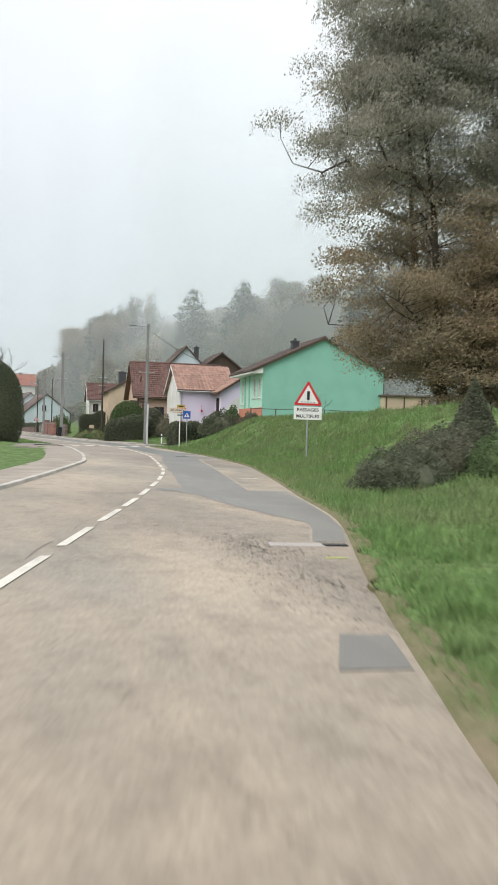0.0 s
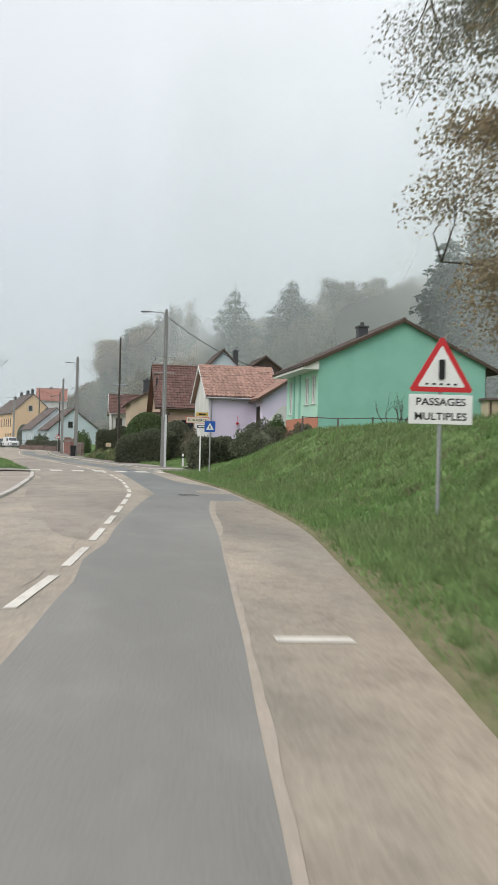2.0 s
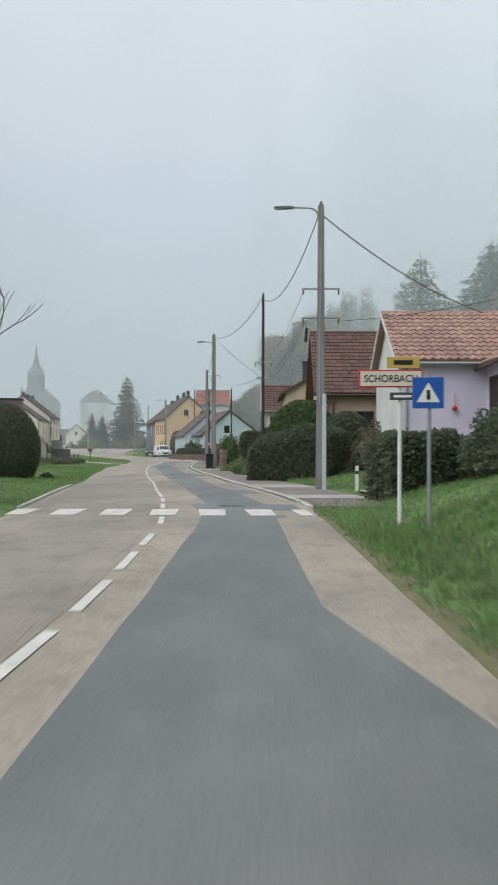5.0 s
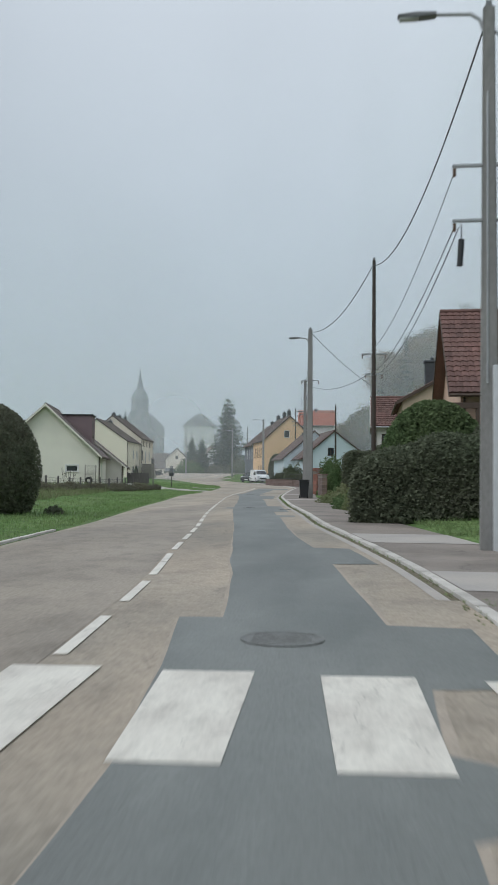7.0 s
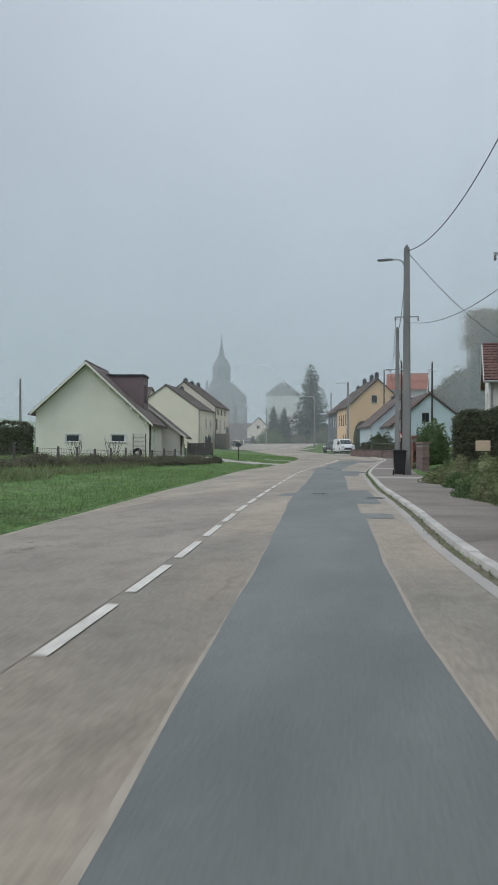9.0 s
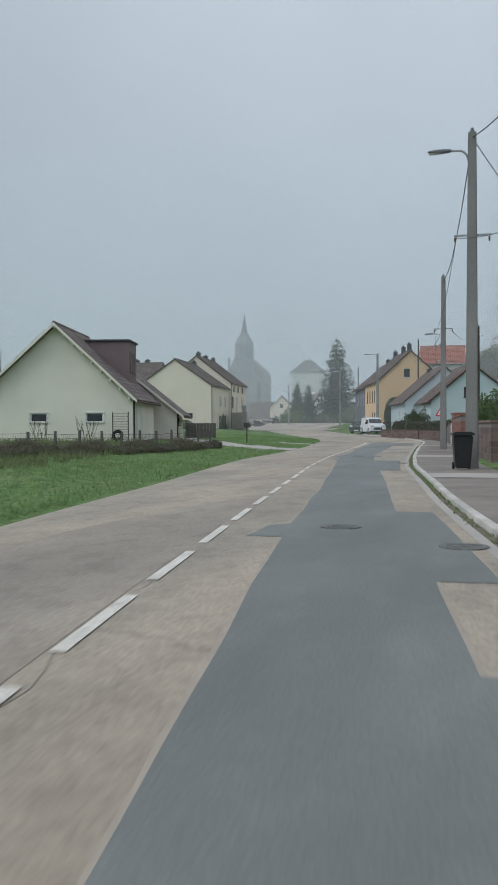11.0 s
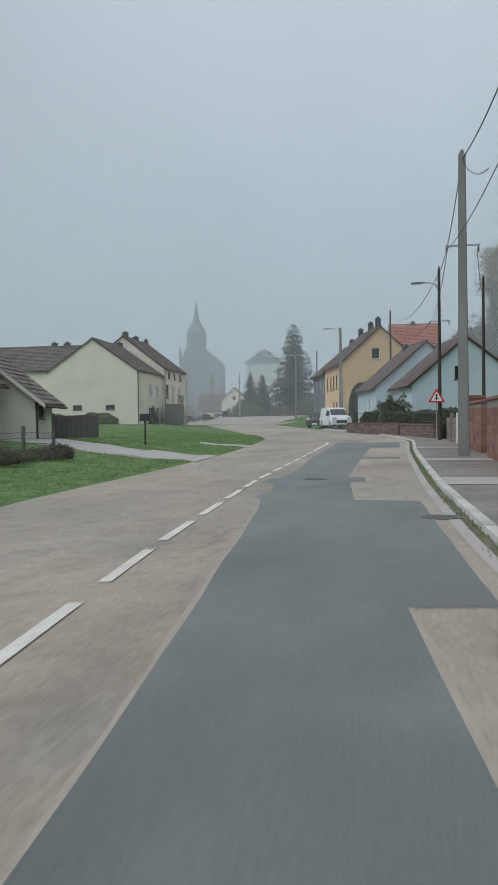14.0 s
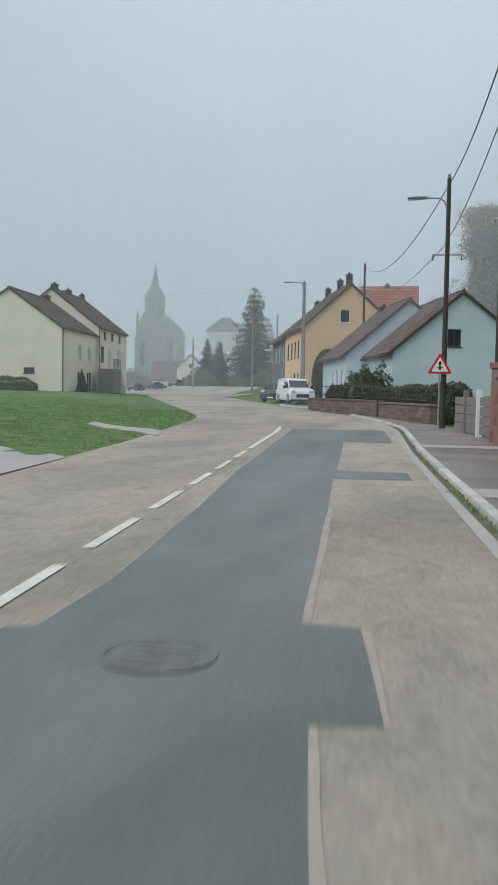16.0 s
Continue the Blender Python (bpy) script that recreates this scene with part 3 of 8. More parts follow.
# the grey repair strip that follows the right-hand lane
PLY = [10.7, 11.0, 12.0, 12.8, 13.9, 15.6, 17.6, 18.6, 19.1, 19.5, 19.6, 20.2, 21.6, 26.3, 28.0, 29.7, 32.5, 36.2, 37.9, 39.7, 41.5, 43.7, 50, 57.2, 60.4, 62.4, 64.45, 64.5, 68, 69.8, 71.9, 76.2, 80, 88.7, 91.4, 91.45, 92.6, 92.9, 94.7, 97.0, 99.6, 102.2, 105.7, 108.5, 110.6, 113.6, 115.1, 115.5, 116.2, 116.5, 117.6, 118.55, 118.6, 119.8, 120.05, 120.1, 121.3, 124.9, 129.3, 145]
PLX = [6.75, 6.83, 7.15, 7.34, 7.09, 6.85, 6.71, 6.5, 6.2, 6.2, 6.67, 6.83, 6.96, 7.55, 7.65, 7.93, 8.22, 8.68, 8.93, 9.2, 9.5, 9.54, 9.5, 9.45, 9.38, 9.13, 8.82, 9.2, 8.78, 8.46, 8.18, 7.57, 7.02, 5.69, 5.31, 4.87, 4.85, 5.08, 4.9, 4.59, 4.3, 3.94, 3.48, 3.1, 2.83, 2.4, 2.14, 1.96, 1.95, 2.02, 1.88, 1.7, 1.42, 1.36, 1.38, 1.53, 1.55, 1.3, 0.9, -0.1]
PRY = [10.7, 12, 13.6, 15.6, 19.05, 19.1, 21.6, 25.2, 31.3, 35.6, 38.95, 39.0, 42.1, 42.2, 43.9, 44.0, 46.5, 50, 57.3, 59.75, 59.85, 60.6, 60.75, 62.0, 62.1, 64.25, 64.3, 69.6, 69.7, 72.5, 72.6, 75.08, 76.87, 78.67, 81.65, 84.75, 84.8, 85.9, 85.95, 88.75, 88.8, 94.8, 94.85, 99.2, 102.4, 107.4, 107.5, 115.0, 115.1, 118.95, 119.0, 120.45, 120.5, 125, 128.9, 129.0, 130.2, 130.3, 138.4, 138.5, 145]
PRX = [7.13, 7.55, 7.93, 8.27, 8.78, 8.02, 8.35, 8.84, 9.62, 10.1, 10.6, -0.15, -0.15, 10.84, 10.84, -0.2, -0.25, 11.0, 10.87, 10.82, 11.02, 11.05, 10.82, 10.84, -0.25, -0.25, 10.62, 9.97, -0.35, -0.4, 9.52, 9.07, 8.80, 8.53, 8.17, 7.75, -0.42, -0.42, 7.53, 7.18, -0.42, -0.42, 6.28, 5.72, 5.33, 4.63, -0.45, -0.45, 3.57, 3.13, 3.42, 3.26, 2.93, 2.7, 2.46, -0.5, -0.5, 2.42, 2.0, -0.45, -0.6]
py = np.sort(np.concatenate([np.arange(10.7, 145, 0.3), np.array(PRY), np.array(PLY)]))
absr = np.array([x if x > 0.5 else float(right_x(y)) + x for x, y in zip(PRX, PRY)])
jit = 0.008 * np.sin(py * 0.9) + 0.006 * np.sin(py * 2.1 + 2)
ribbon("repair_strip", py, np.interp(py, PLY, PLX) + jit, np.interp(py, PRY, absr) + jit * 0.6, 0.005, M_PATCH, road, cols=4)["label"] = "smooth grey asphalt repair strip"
# pale dusty seam left along both edges of the repair, wider and narrower as it wore
for side, tab_y, tab_x in ((-1, PLY, PLX), (1, PRY, absr)):
    edge = np.interp(py, tab_y, tab_x)
    inside = edge < right_x(py) - 0.3 if side > 0 else edge > mid_x(py) + 0.1
    broad = 0.075 if side > 0 else 0.05
    ws = broad * (0.5 + 0.3 * np.sin(py * 0.31 + side) + 0.08 * np.sin(py * 2.3 + 1) + 0.08 * np.sin(py * 6.1)) * inside
    ws = np.clip(ws + 0.1 * smooth01(30, 32, py) * smooth01(39.2, 38.6, py) * (side > 0), 0.0, None)
    lo_, hi_ = (edge - ws, edge + 0.02) if side < 0 else (edge - 0.02, edge + ws)
    ribbon("repair_seam", py, lo_, hi_, 0.0035, M_SEAM, road)["label"] = "pale dusty seam along the asphalt repair"
# the older, darker wearing course of the oncoming lane
oy = np.arange(30, 97.1, 0.5)
taper = np.clip(np.minimum(oy - 30, 97 - oy) / 12.0, 0, 1) ** 0.6
o_right = mid_x(oy) - 0.08
o_wide = (o_right - left_x(oy) - 0.15 + 0.1 * np.sin(oy * 0.7)) * taper
ribbon("older_lane", oy, o_right - o_wide, o_right, 0.003, M_OLDLANE, road, cols=4)["label"] = "older darker asphalt of the oncoming lane"


def slab(name, pts, lift, mat, parent, label=""):
    """A thin flat piece on the road, from its outline."""
    bm = bmesh.new()
    f = bm.faces.new([bm.verts.new((x, y, float(road_z(y)) + lift)) for x, y in pts])
    r = bmesh.ops.extrude_face_region(bm, geom=[f])
    for v in r["geom"]:
        if isinstance(v, bmesh.types.BMVert):
            v.co.z += 0.004
    bmesh.ops.recalc_face_normals(bm, faces=bm.faces[:])
    return part(name, bm, mat, parent, label)


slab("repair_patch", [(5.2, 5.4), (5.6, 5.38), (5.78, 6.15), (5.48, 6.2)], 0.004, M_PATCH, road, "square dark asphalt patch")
# cracks in the old surface
random.seed(11)


def crack(x0, y0, x1, y1, w, seed):
    rc = random.Random(seed)
    n = 28
    top, bot = [], []
    off = 0.0
    for k in range(n + 1):
        f = k / n
        off = 0.8 * off + rc.uniform(-0.07, 0.07)
        x, y = x0 + (x1 - x0) * f + off, y0 + (y1 - y0) * f + rc.uniform(-0.05, 0.05)
        ww = w * rc.uniform(0.3, 1.0) * math.sin(math.pi * min(max(f, 0.05), 0.95))
        z = float(road_z(y)) + 0.003
        top.append((x - ww, y, z)); bot.append((x + ww, y, z))
    verts = top + bot
    raw("crack", verts, [(k, k + n + 1, k + n + 2, k + 1) for k in range(n) if rc.random() < 0.75], M_OLD, road)["label"] = "dark crack in the asphalt"


for k, c in enumerate([(6.1, 29.0, 7.2, 36.0, 0.006), (5.3, 69.0, 5.1, 79.0, 0.006), (5.9, 81.0, 4.6, 90.0, 0.005)]):
    crack(*c, k)


def crazing(x, y, rx, ry_, n, seed, size=0.05):
    """A worn spot: many small dark chips and hair cracks where the surface has broken up."""
    g = np.random.default_rng(seed)
    a, d = g.uniform(0, 6.28, n), g.uniform(0, 1, n) ** 0.8
    px, py_ = x + rx * d * np.cos(a), y + ry_ * d * np.sin(a)
    vs, fs = [], []
    for cx, cy in zip(px, py_):
        m = 5
        w, h, ph = size * g.uniform(0.3, 1.2), size * g.uniform(0.5, 2.2), g.uniform(0, 6.28)
        fs.append(tuple(range(len(vs), len(vs) + m)))
        for q in range(m):
            t = ph + 2 * math.pi * q / m
            vs.append((cx + w * math.cos(t) * g.uniform(0.6, 1.2), cy + h * math.sin(t) * g.uniform(0.6, 1.2), float(road_z(cy)) + 0.003))
    ob = raw("worn_spot", vs, fs, M_OLD, road)
    ob["label"] = "dark chipped patch of broken asphalt"
    ob["kind"] = "stuff"
    return ob


crazing(5.95, 10.4, 0.5, 1.2, 520, 1, 0.014)
crazing(6.0, 8.2, 0.75, 2.2, 620, 7, 0.014)
crazing(5.2, 12.3, 0.5, 1.0, 200, 8, 0.014)
crazing(5.0, 72.5, 1.2, 3.5, 600, 2, 0.02)
crazing(4.3, 79.0, 0.9, 3.0, 300, 3, 0.018)
crazing(6.6, 29.5, 0.5, 2.0, 200, 4, 0.016)
# crumbled dark seam left of the centre line, in broken lengths
for y0, y1, w in ((4, 11, 0.05), (12, 19, 0.04), (22, 28, 0.03), (29, 36, 0.035), (37, 47, 0.04), (48.5, 57, 0.035)):
    yy = np.arange(y0, y1, 0.2)
    ww = w * (0.35 + 0.65 * np.abs(np.sin(yy * 1.7) * np.sin(yy * 0.63 + 1)))
    xc = mid_x(yy) - 0.16 + 0.03 * np.sin(yy * 2.9)
    ww = 0.3 * ww * (np.sin(yy * 3.3 + 2 * np.sin(yy)) > -0.25)
    ribbon("worn_seam", yy, xc - ww, xc + ww, 0.0035, M_OLD, road)["label"] = "dark crumbled seam in the asphalt"
slab("survey_mark", [(6.47, 9.4), (6.68, 9.38), (6.68, 9.41), (6.47, 9.43)], 0.006, M_SURVEY, road)
# centre line: dashes
dash_y = [-9.5, -7, -4.5, -2, 0.5, 3.0, 5.45, 7.94, 10.4, 12.85, 15.1, 17.55, 20.05, 22.55, 25.0, 27.4, 29.9, 32.4, 34.85, 37.3, 39.8, 42.3, 44.75, 47.2, 49.7, 52.2, 54.7, 58.3, 62.65, 65.3, 67.7, 69.5, 71.6, 74.05, 76.35, 78.7, 81.1, 83.5, 85.9, 88.3, 90.7, 93.1, 95.55, 98.1, 100.6, 103.1, 105.5, 108.0, 110.35, 112.8, 115.2, 117.6, 120.0, 122.45, 124.9, 127.4, 129.9, 132.4]
for y0 in dash_y:
    ln = 1.7 if y0 != 69.5 else 1.3
    pts = []
    for y in (y0, y0 + ln):
        pts.append((float(mid_x(y)) - 0.05, y))
    for y in (y0 + ln, y0):
        pts.append((float(mid_x(y)) + 0.05, y))
    slab("centre_dash", pts[::-1], 0.006, M_PAINT, road)
my = np.arange(135, 146.1, 0.5)
ribbon("centre_line", my, mid_x(my) - 0.06, mid_x(my) + 0.06, 0.01, M_PAINT, road)
# zebra crossing
for k in range(7):
    x0 = 5.25 + k * 0.997
    wide = 0.26 if k == 6 else 0.5
    slab("zebra_stripe", [(x0 + 0.1, 60.42), (x0 + 0.1 + wide, 60.45), (x0 - 0.03 + wide * 1.1, 62.3), (x0 - 0.06, 62.25)], 0.0065, M_PAINT, road)
slab("white_mark", [(8.86, 23.68), (9.37, 23.62), (9.37, 23.78), (8.87, 23.84)], 0.006, M_PAINT, road)


# ---- pavements and kerbs ----
def kerb_run(y0, y1, line, side, width, height, step, owner):
    """Kerb stones one by one along a line."""
    y = y0
    while y < y1 - 0.05:
        ye = min(y + step, y1)
        a, b = float(line(y + 0.006)), float(line(ye - 0.006))
        za, zb = float(road_z(y)), float(road_z(ye))
        bm = bmesh.new()
        o = side * width
        h = (height(y) if callable(height) else height) + random.uniform(-0.004, 0.004)
        lo = [bm.verts.new(p) for p in ((a, y + 0.006, za - 0.1), (a + o, y + 0.006, za - 0.1), (b + o, ye - 0.006, zb - 0.1), (b, ye - 0.006, zb - 0.1))]
        hi = [bm.verts.new(p) for p in ((a + side * 0.02, y + 0.006, za + h), (a + o, y + 0.006, za + h), (b + o, ye - 0.006, zb + h), (b + side * 0.02, ye - 0.006, zb + h))]
        for k in range(4):
            bm.faces.new((lo[k], lo[(k + 1) % 4], hi[(k + 1) % 4], hi[k]))
        bm.faces.new(hi)
        bmesh.ops.recalc_face_normals(bm, faces=bm.faces[:])
        part("kerb_stone", bm, M_KERB, owner)
        y = ye


def kerb_h(y):
    """The kerb is dropped at its near end and rises to full height."""
    return float(np.interp(y, [63.5, 66, 72, 80], [0.015, 0.03, 0.045, 0.07]))


yr = np.arange(63.5, 178, 0.5)
pave_w = np.interp(yr, [64.5, 75, 85, 110, 135, 146, 150, 165, 178], [2.0, 2.0, 1.9, 2.0, 2.2, 1.9, 1.4, 1.2, 1.6])
pavement = ribbon("pavement", yr, right_x(yr) + 0.14, right_x(yr) + 0.14 + pave_w, lambda v: kerb_h(v) - 0.005, M_PAVE, cols=3, skirt=0.3)
tagged(pavement, "worn asphalt pavement with granite kerb", "pavement", kind="structure")
kerb_run(63.5, 176, lambda v: right_x(v), 1, 0.15, kerb_h, 1.0, pavement)
gut = np.arange(66, 150, 0.5)
ribbon("gutter", gut, right_x(gut) - 0.25, right_x(gut) - 0.11, 0.004, M_CONC, pavement)["label"] = "pale concrete gutter"
ribbon("gutter_joint", gut, right_x(gut) - 0.11, right_x(gut) - 0.005, 0.0035, M_MOSS, pavement)["label"] = "dark mossy gutter joint"
for y0, y1 in ((66.6, 68.6), (73.5, 76.0), (103.0, 105.0), (117.5, 119.6), (126.5, 127.6), (136.0, 137.2)):
    yy = np.arange(y0, y1 + 0.01, 0.25)
    ribbon("driveway_slab", yy, right_x(yy) + 0.16, right_x(yy) + 2.0 + 0.14, lambda v: kerb_h(v) + 0.002, M_CONC, pavement)["label"] = "pale concrete driveway crossing"

yl = np.arange(-40, 57.1, 0.5)
wl_ = np.interp(yl, [-40, 20, 24, 48, 57], [1.2, 1.2, 1.25, 1.6, 2.2])
pavement_left = ribbon("pavement", yl, left_x(yl) - 0.14 - wl_, left_x(yl) - 0.14, 0.055, M_FOOT, cols=2, skirt=0.3)
tagged(pavement_left, "pale concrete pavement beside grass", "pavement", kind="structure")
kerb_run(-40, 57, lambda v: left_x(v), -1, 0.15, 0.065, 1.0, pavement_left)
for k in range(6):
    a0, a1 = radians(15 * k), radians(15 * (k + 1))
    cx, cy, r = float(left_x(57)) - 2.6, 57.0, 2.6
    bm = bmesh.new()
    q = []
    for a, rr in ((a0, r), (a1, r), (a1, r - 0.15), (a0, r - 0.15)):
        q.append((cx + rr * math.cos(a), cy + rr * math.sin(a)))
    lo, hi = [bm.verts.new((x, y, -0.1)) for x, y in q], [bm.verts.new((x, y, 0.11)) for x, y in q]
    for i in range(4):
        bm.faces.new((lo[i], lo[(i + 1) % 4], hi[(i + 1) % 4], hi[i]))
    bm.faces.new(hi)
    part("kerb_stone", bm, M_KERB, pavement_left)
corner = [(float(left_x(57)) - 2.6, 57.0)] + [(float(left_x(57)) - 2.6 + 2.46 * math.cos(radians(a)), 57 + 2.46 * math.sin(radians(a))) for a in range(0, 91, 15)]
bm = bmesh.new()
bm.faces.new([bm.verts.new((x, y, 0.101)) for x, y in corner])
part("pavement_corner", bm, M_PAVE, pavement_left)
ys_ = np.arange(48, 59.0, 0.5)
lane = ribbon("side_lane", ys_, np.full(len(ys_), -14.0), left_x(np.minimum(ys_, 57)) - 1.9, 0.105, M_PAVE, cols=4, skirt=0.2)
tagged(lane, "grey asphalt side lane off the road", "lane", kind="structure")
# kerb along the left grass past the crossing, and two house drives
kerb_left = thing("kerb", "low weathered kerb along the grass verge", "kerb", kind="structure")
kerb_run(62.5, 76, lambda v: left_x(v), -1, 0.12, 0.045, 1.0, kerb_left)

def shoulder(y0, y1, side, width, step=0.25):
    """Turf laid from the road's edge outwards over the ground sheet."""
    vs, fs, n = [], [], 9
    for i, y in enumerate(np.arange(y0, y1, step)):
        e = float(right_x(y) if side > 0 else left_x(y))
        for k in range(n):
            d = -0.1 + (width + 0.1) * k / (n - 1)
            x = e + side * d
            z = float(ground_z(x, y, False))
            z = z - 0.012 if d < 0 else max(z, float(road_z(y)) + 0.002) + 0.012
            vs.append((x, y, z if k < n - 1 else z - 0.09))
        if i:
            b0 = n * (i - 1)
            fs += [(b0 + k, b0 + k + 1, b0 + n + 1 + k, b0 + n + k) for k in range(n - 1)]
    ob = raw("grass_shoulder", vs, fs, M_GRASS, smooth=True)
    return tagged(ob, "green grass shoulder beside the road", "verge", kind="structure")


shoulder(-20, 62.6, 1, 1.75)
shoulder(58.6, 190, -1, 1.75, 0.4)


def gs(x, y):
    """The height of the turf, whichever sheet lies on top."""
    return max(gm(x, y), float(ground_z(x, y, False)))


for nm, pts in (("house_drive", [(13.75, 66.4), (13.35, 68.7), (18.0, 71.2), (18.3, 69.0)]), ("house_drive", [(-2.2, 127.2), (-2.55, 131.2), (-14.0, 139.0), (-14.5, 135.5)]), ("house_drive", [(-3.0, 138.9), (-3.5, 141.6), (-6.6, 144.2), (-6.2, 142.4)])):
    bm = bmesh.new()
    n = 24
    rows = []
    for i in range(n + 1):
        f = i / n
        row, place = [], []
        for g in range(5):
            h = g / 4
            x = (pts[0][0] * (1 - h) + pts[1][0] * h) * (1 - f) + (pts[3][0] * (1 - h) + pts[2][0] * h) * f
            y = (pts[0][1] * (1 - h) + pts[1][1] * h) * (1 - f) + (pts[3][1] * (1 - h) + pts[2][1] * h) * f
            place.append((x, y))
        level = max(gs(x, y) for x, y in place) + 0.01
        for k, (x, y) in enumerate([place[0], *place, place[-1]]):
            row.append(bm.verts.new((x, y, level - (0.2 if k in (0, 6) else 0.0))))
        rows.append(row)
    for r0, r1 in zip(rows, rows[1:]):
        for g in range(6):
            bm.faces.new((r0[g], r0[g + 1], r1[g + 1], r1[g]))
    bmesh.ops.recalc_face_normals(bm, faces=bm.faces[:])
    tagged(part(nm, bm, M_CONC), "pale concrete drive across the grass", "driveway", kind="structure")

# asphalt where the street widens beyond the bend
qx, qy = np.arange(-84, -2.9, 1.5), np.arange(204, 345, 3.0)
vs = [(x, y, gm(x, y) + 0.06) for y in qy for x in qx]
nq = len(qx)
keep_ = [(j, i) for j in range(len(qy) - 1) for i in range(nq - 1) if -12 < qx[i] - float(left_x(qy[j])) and qx[i] + 1.5 < float(right_x(qy[j])) + 4 + 20 * float(smooth01(214, 236, qy[j]))]
square = raw("village_square", vs, [(j * nq + i, j * nq + i + 1, (j + 1) * nq + i + 1, (j + 1) * nq + i) for j, i in keep_], M_ROAD, smooth=True)
tagged(square, "pale worn asphalt where the street widens beyond the bend", "road", kind="structure")

# bare earth along the unkerbed edge
yd = np.arange(-20, 62, 0.2)
dw = 0.2 + 0.08 * np.sin(yd * 0.5) + 0.07 * np.sin(yd * 1.3 + 1) + 0.06 * np.sin(yd * 3.7) + 0.08 * np.sin(yd * 6.1 + 2) + 0.55 * np.exp(-((yd - 24) / 8) ** 2)
vv, ff = [], []
for i, y in enumerate(yd):
    x0 = float(right_x(y)) - 0.05
    for k in range(6):
        x = x0 + (dw[i] + 0.05 * math.sin(3.1 * y) * (k > 2)) * k / 5
        z = max(float(ground_z(x, y, False)), float(road_z(y))) + 0.032
        vv.append((x, y, z if 0 < k < 5 else z - 0.05 * (k == 5) - 0.035 * (k == 0)))
    if i:
        b0 = 6 * (i - 1)
        ff += [(b0 + k, b0 + k + 1, b0 + 7 + k, b0 + 6 + k) for k in range(5)]
verge = raw("verge", vv, ff, M_DIRT, smooth=True)
tagged(verge, "bare brown earth strip along the road edge", "verge", kind="structure")

# ---- houses ----
def clip(poly, inside):
    """Clips an outline in (u, z) by the half-plane a*u + b*z <= c."""
    a, b, c = inside
    out = []
    for k, p in enumerate(poly):
        q = poly[(k + 1) % len(poly)]
        dp, dq = a * p[0] + b * p[1] - c, a * q[0] + b * q[1] - c
        if dp <= 0:
            out.append(p)
        if dp * dq < 0:
            t = dp / (dp - dq)
            out.append((p[0] + t * (q[0] - p[0]), p[1] + t * (q[1] - p[1])))
    return out


def wall_bm(bm, origin, along, length, z0, z1, holes, cuts=(), depth=0.2):
    """A wall with real openings and reveals, cut by roof lines. Inwards is to the left of along."""
    o, a = Vector(origin), Vector(along)
    inn = Vector((-a.y, a.x, 0))
    us = sorted({0.0, length, *(u for h in holes for u in h[:2])})
    zs = sorted({z0, z1, *(z for h in holes for z in h[2:4])})
    at = lambda u, z, d=0.0: o + a * u + Vector((0, 0, z)) + inn * d
    for u0, u1 in zip(us, us[1:]):
        for w0, w1 in zip(zs, zs[1:]):
            um, wm = (u0 + u1) / 2, (w0 + w1) / 2
            if any(h[0] < um < h[1] and h[2] < wm < h[3] for h in holes):
                continue
            poly = [(u0, w0), (u1, w0), (u1, w1), (u0, w1)]
            for c in cuts:
                poly = clip(poly, c)
            if len(poly) > 2:
                bm.faces.new([bm.verts.new(at(u, z)) for u, z in poly])
    for u0, u1, w0, w1 in [h[:4] for h in holes]:
        q = [(u0, w0), (u1, w0), (u1, w1), (u0, w1)]
        for k in range(4):
            p, r = q[k], q[(k + 1) % 4]
            bm.faces.new([bm.verts.new(v) for v in (at(*p), at(*p, depth), at(*r, depth), at(*r))])


def window_at(owner, origin, along, hole, kind="window", mats=None, bars=1):
    """A window or door in an opening: casing, pane and sill under one part."""
    u0, u1, z0, z1 = hole[:4]
    fm, pm = mats or (M_TRIM, M_GLASS)
    a = Vector(along)
    m = Matrix.Translation(Vector(origin) + a * u0 + Vector((0, 0, z0))) @ Matrix.Rotation(math.atan2(a.y, a.x), 4, "Z")
    w, h = u1 - u0, z1 - z0
    t = 0.06 if w > 0.5 else 0.035
    y0, y1 = 0.04, 0.10
    dims = [(0, t, y0, y1, 0, h), (w - t, w, y0, y1, 0, h), (t, w - t, y0, y1, 0, t), (t, w - t, y0, y1, h - t, h)]
    for k in range(bars):
        c = w * (k + 1) / (bars + 1)
        dims.append((c - t / 2, c + t / 2, y0, y1, t, h - t))
    case = part(kind, boxes(*dims, bevel=0.006), fm, owner)
    case.matrix_local = m
    part("pane" if kind == "window" else "leaf", boxes((t * 0.5, w - t * 0.5, 0.065, 0.08, t * 0.5, h - t * 0.5)), pm, case)
    if kind == "window":
        part("sill", boxes((-0.06, w + 0.06, -0.06, 0.1, -0.05, -0.004), bevel=0.008), M_KERB if fm is not M_DTRIM else M_DTRIM, case)
    return case


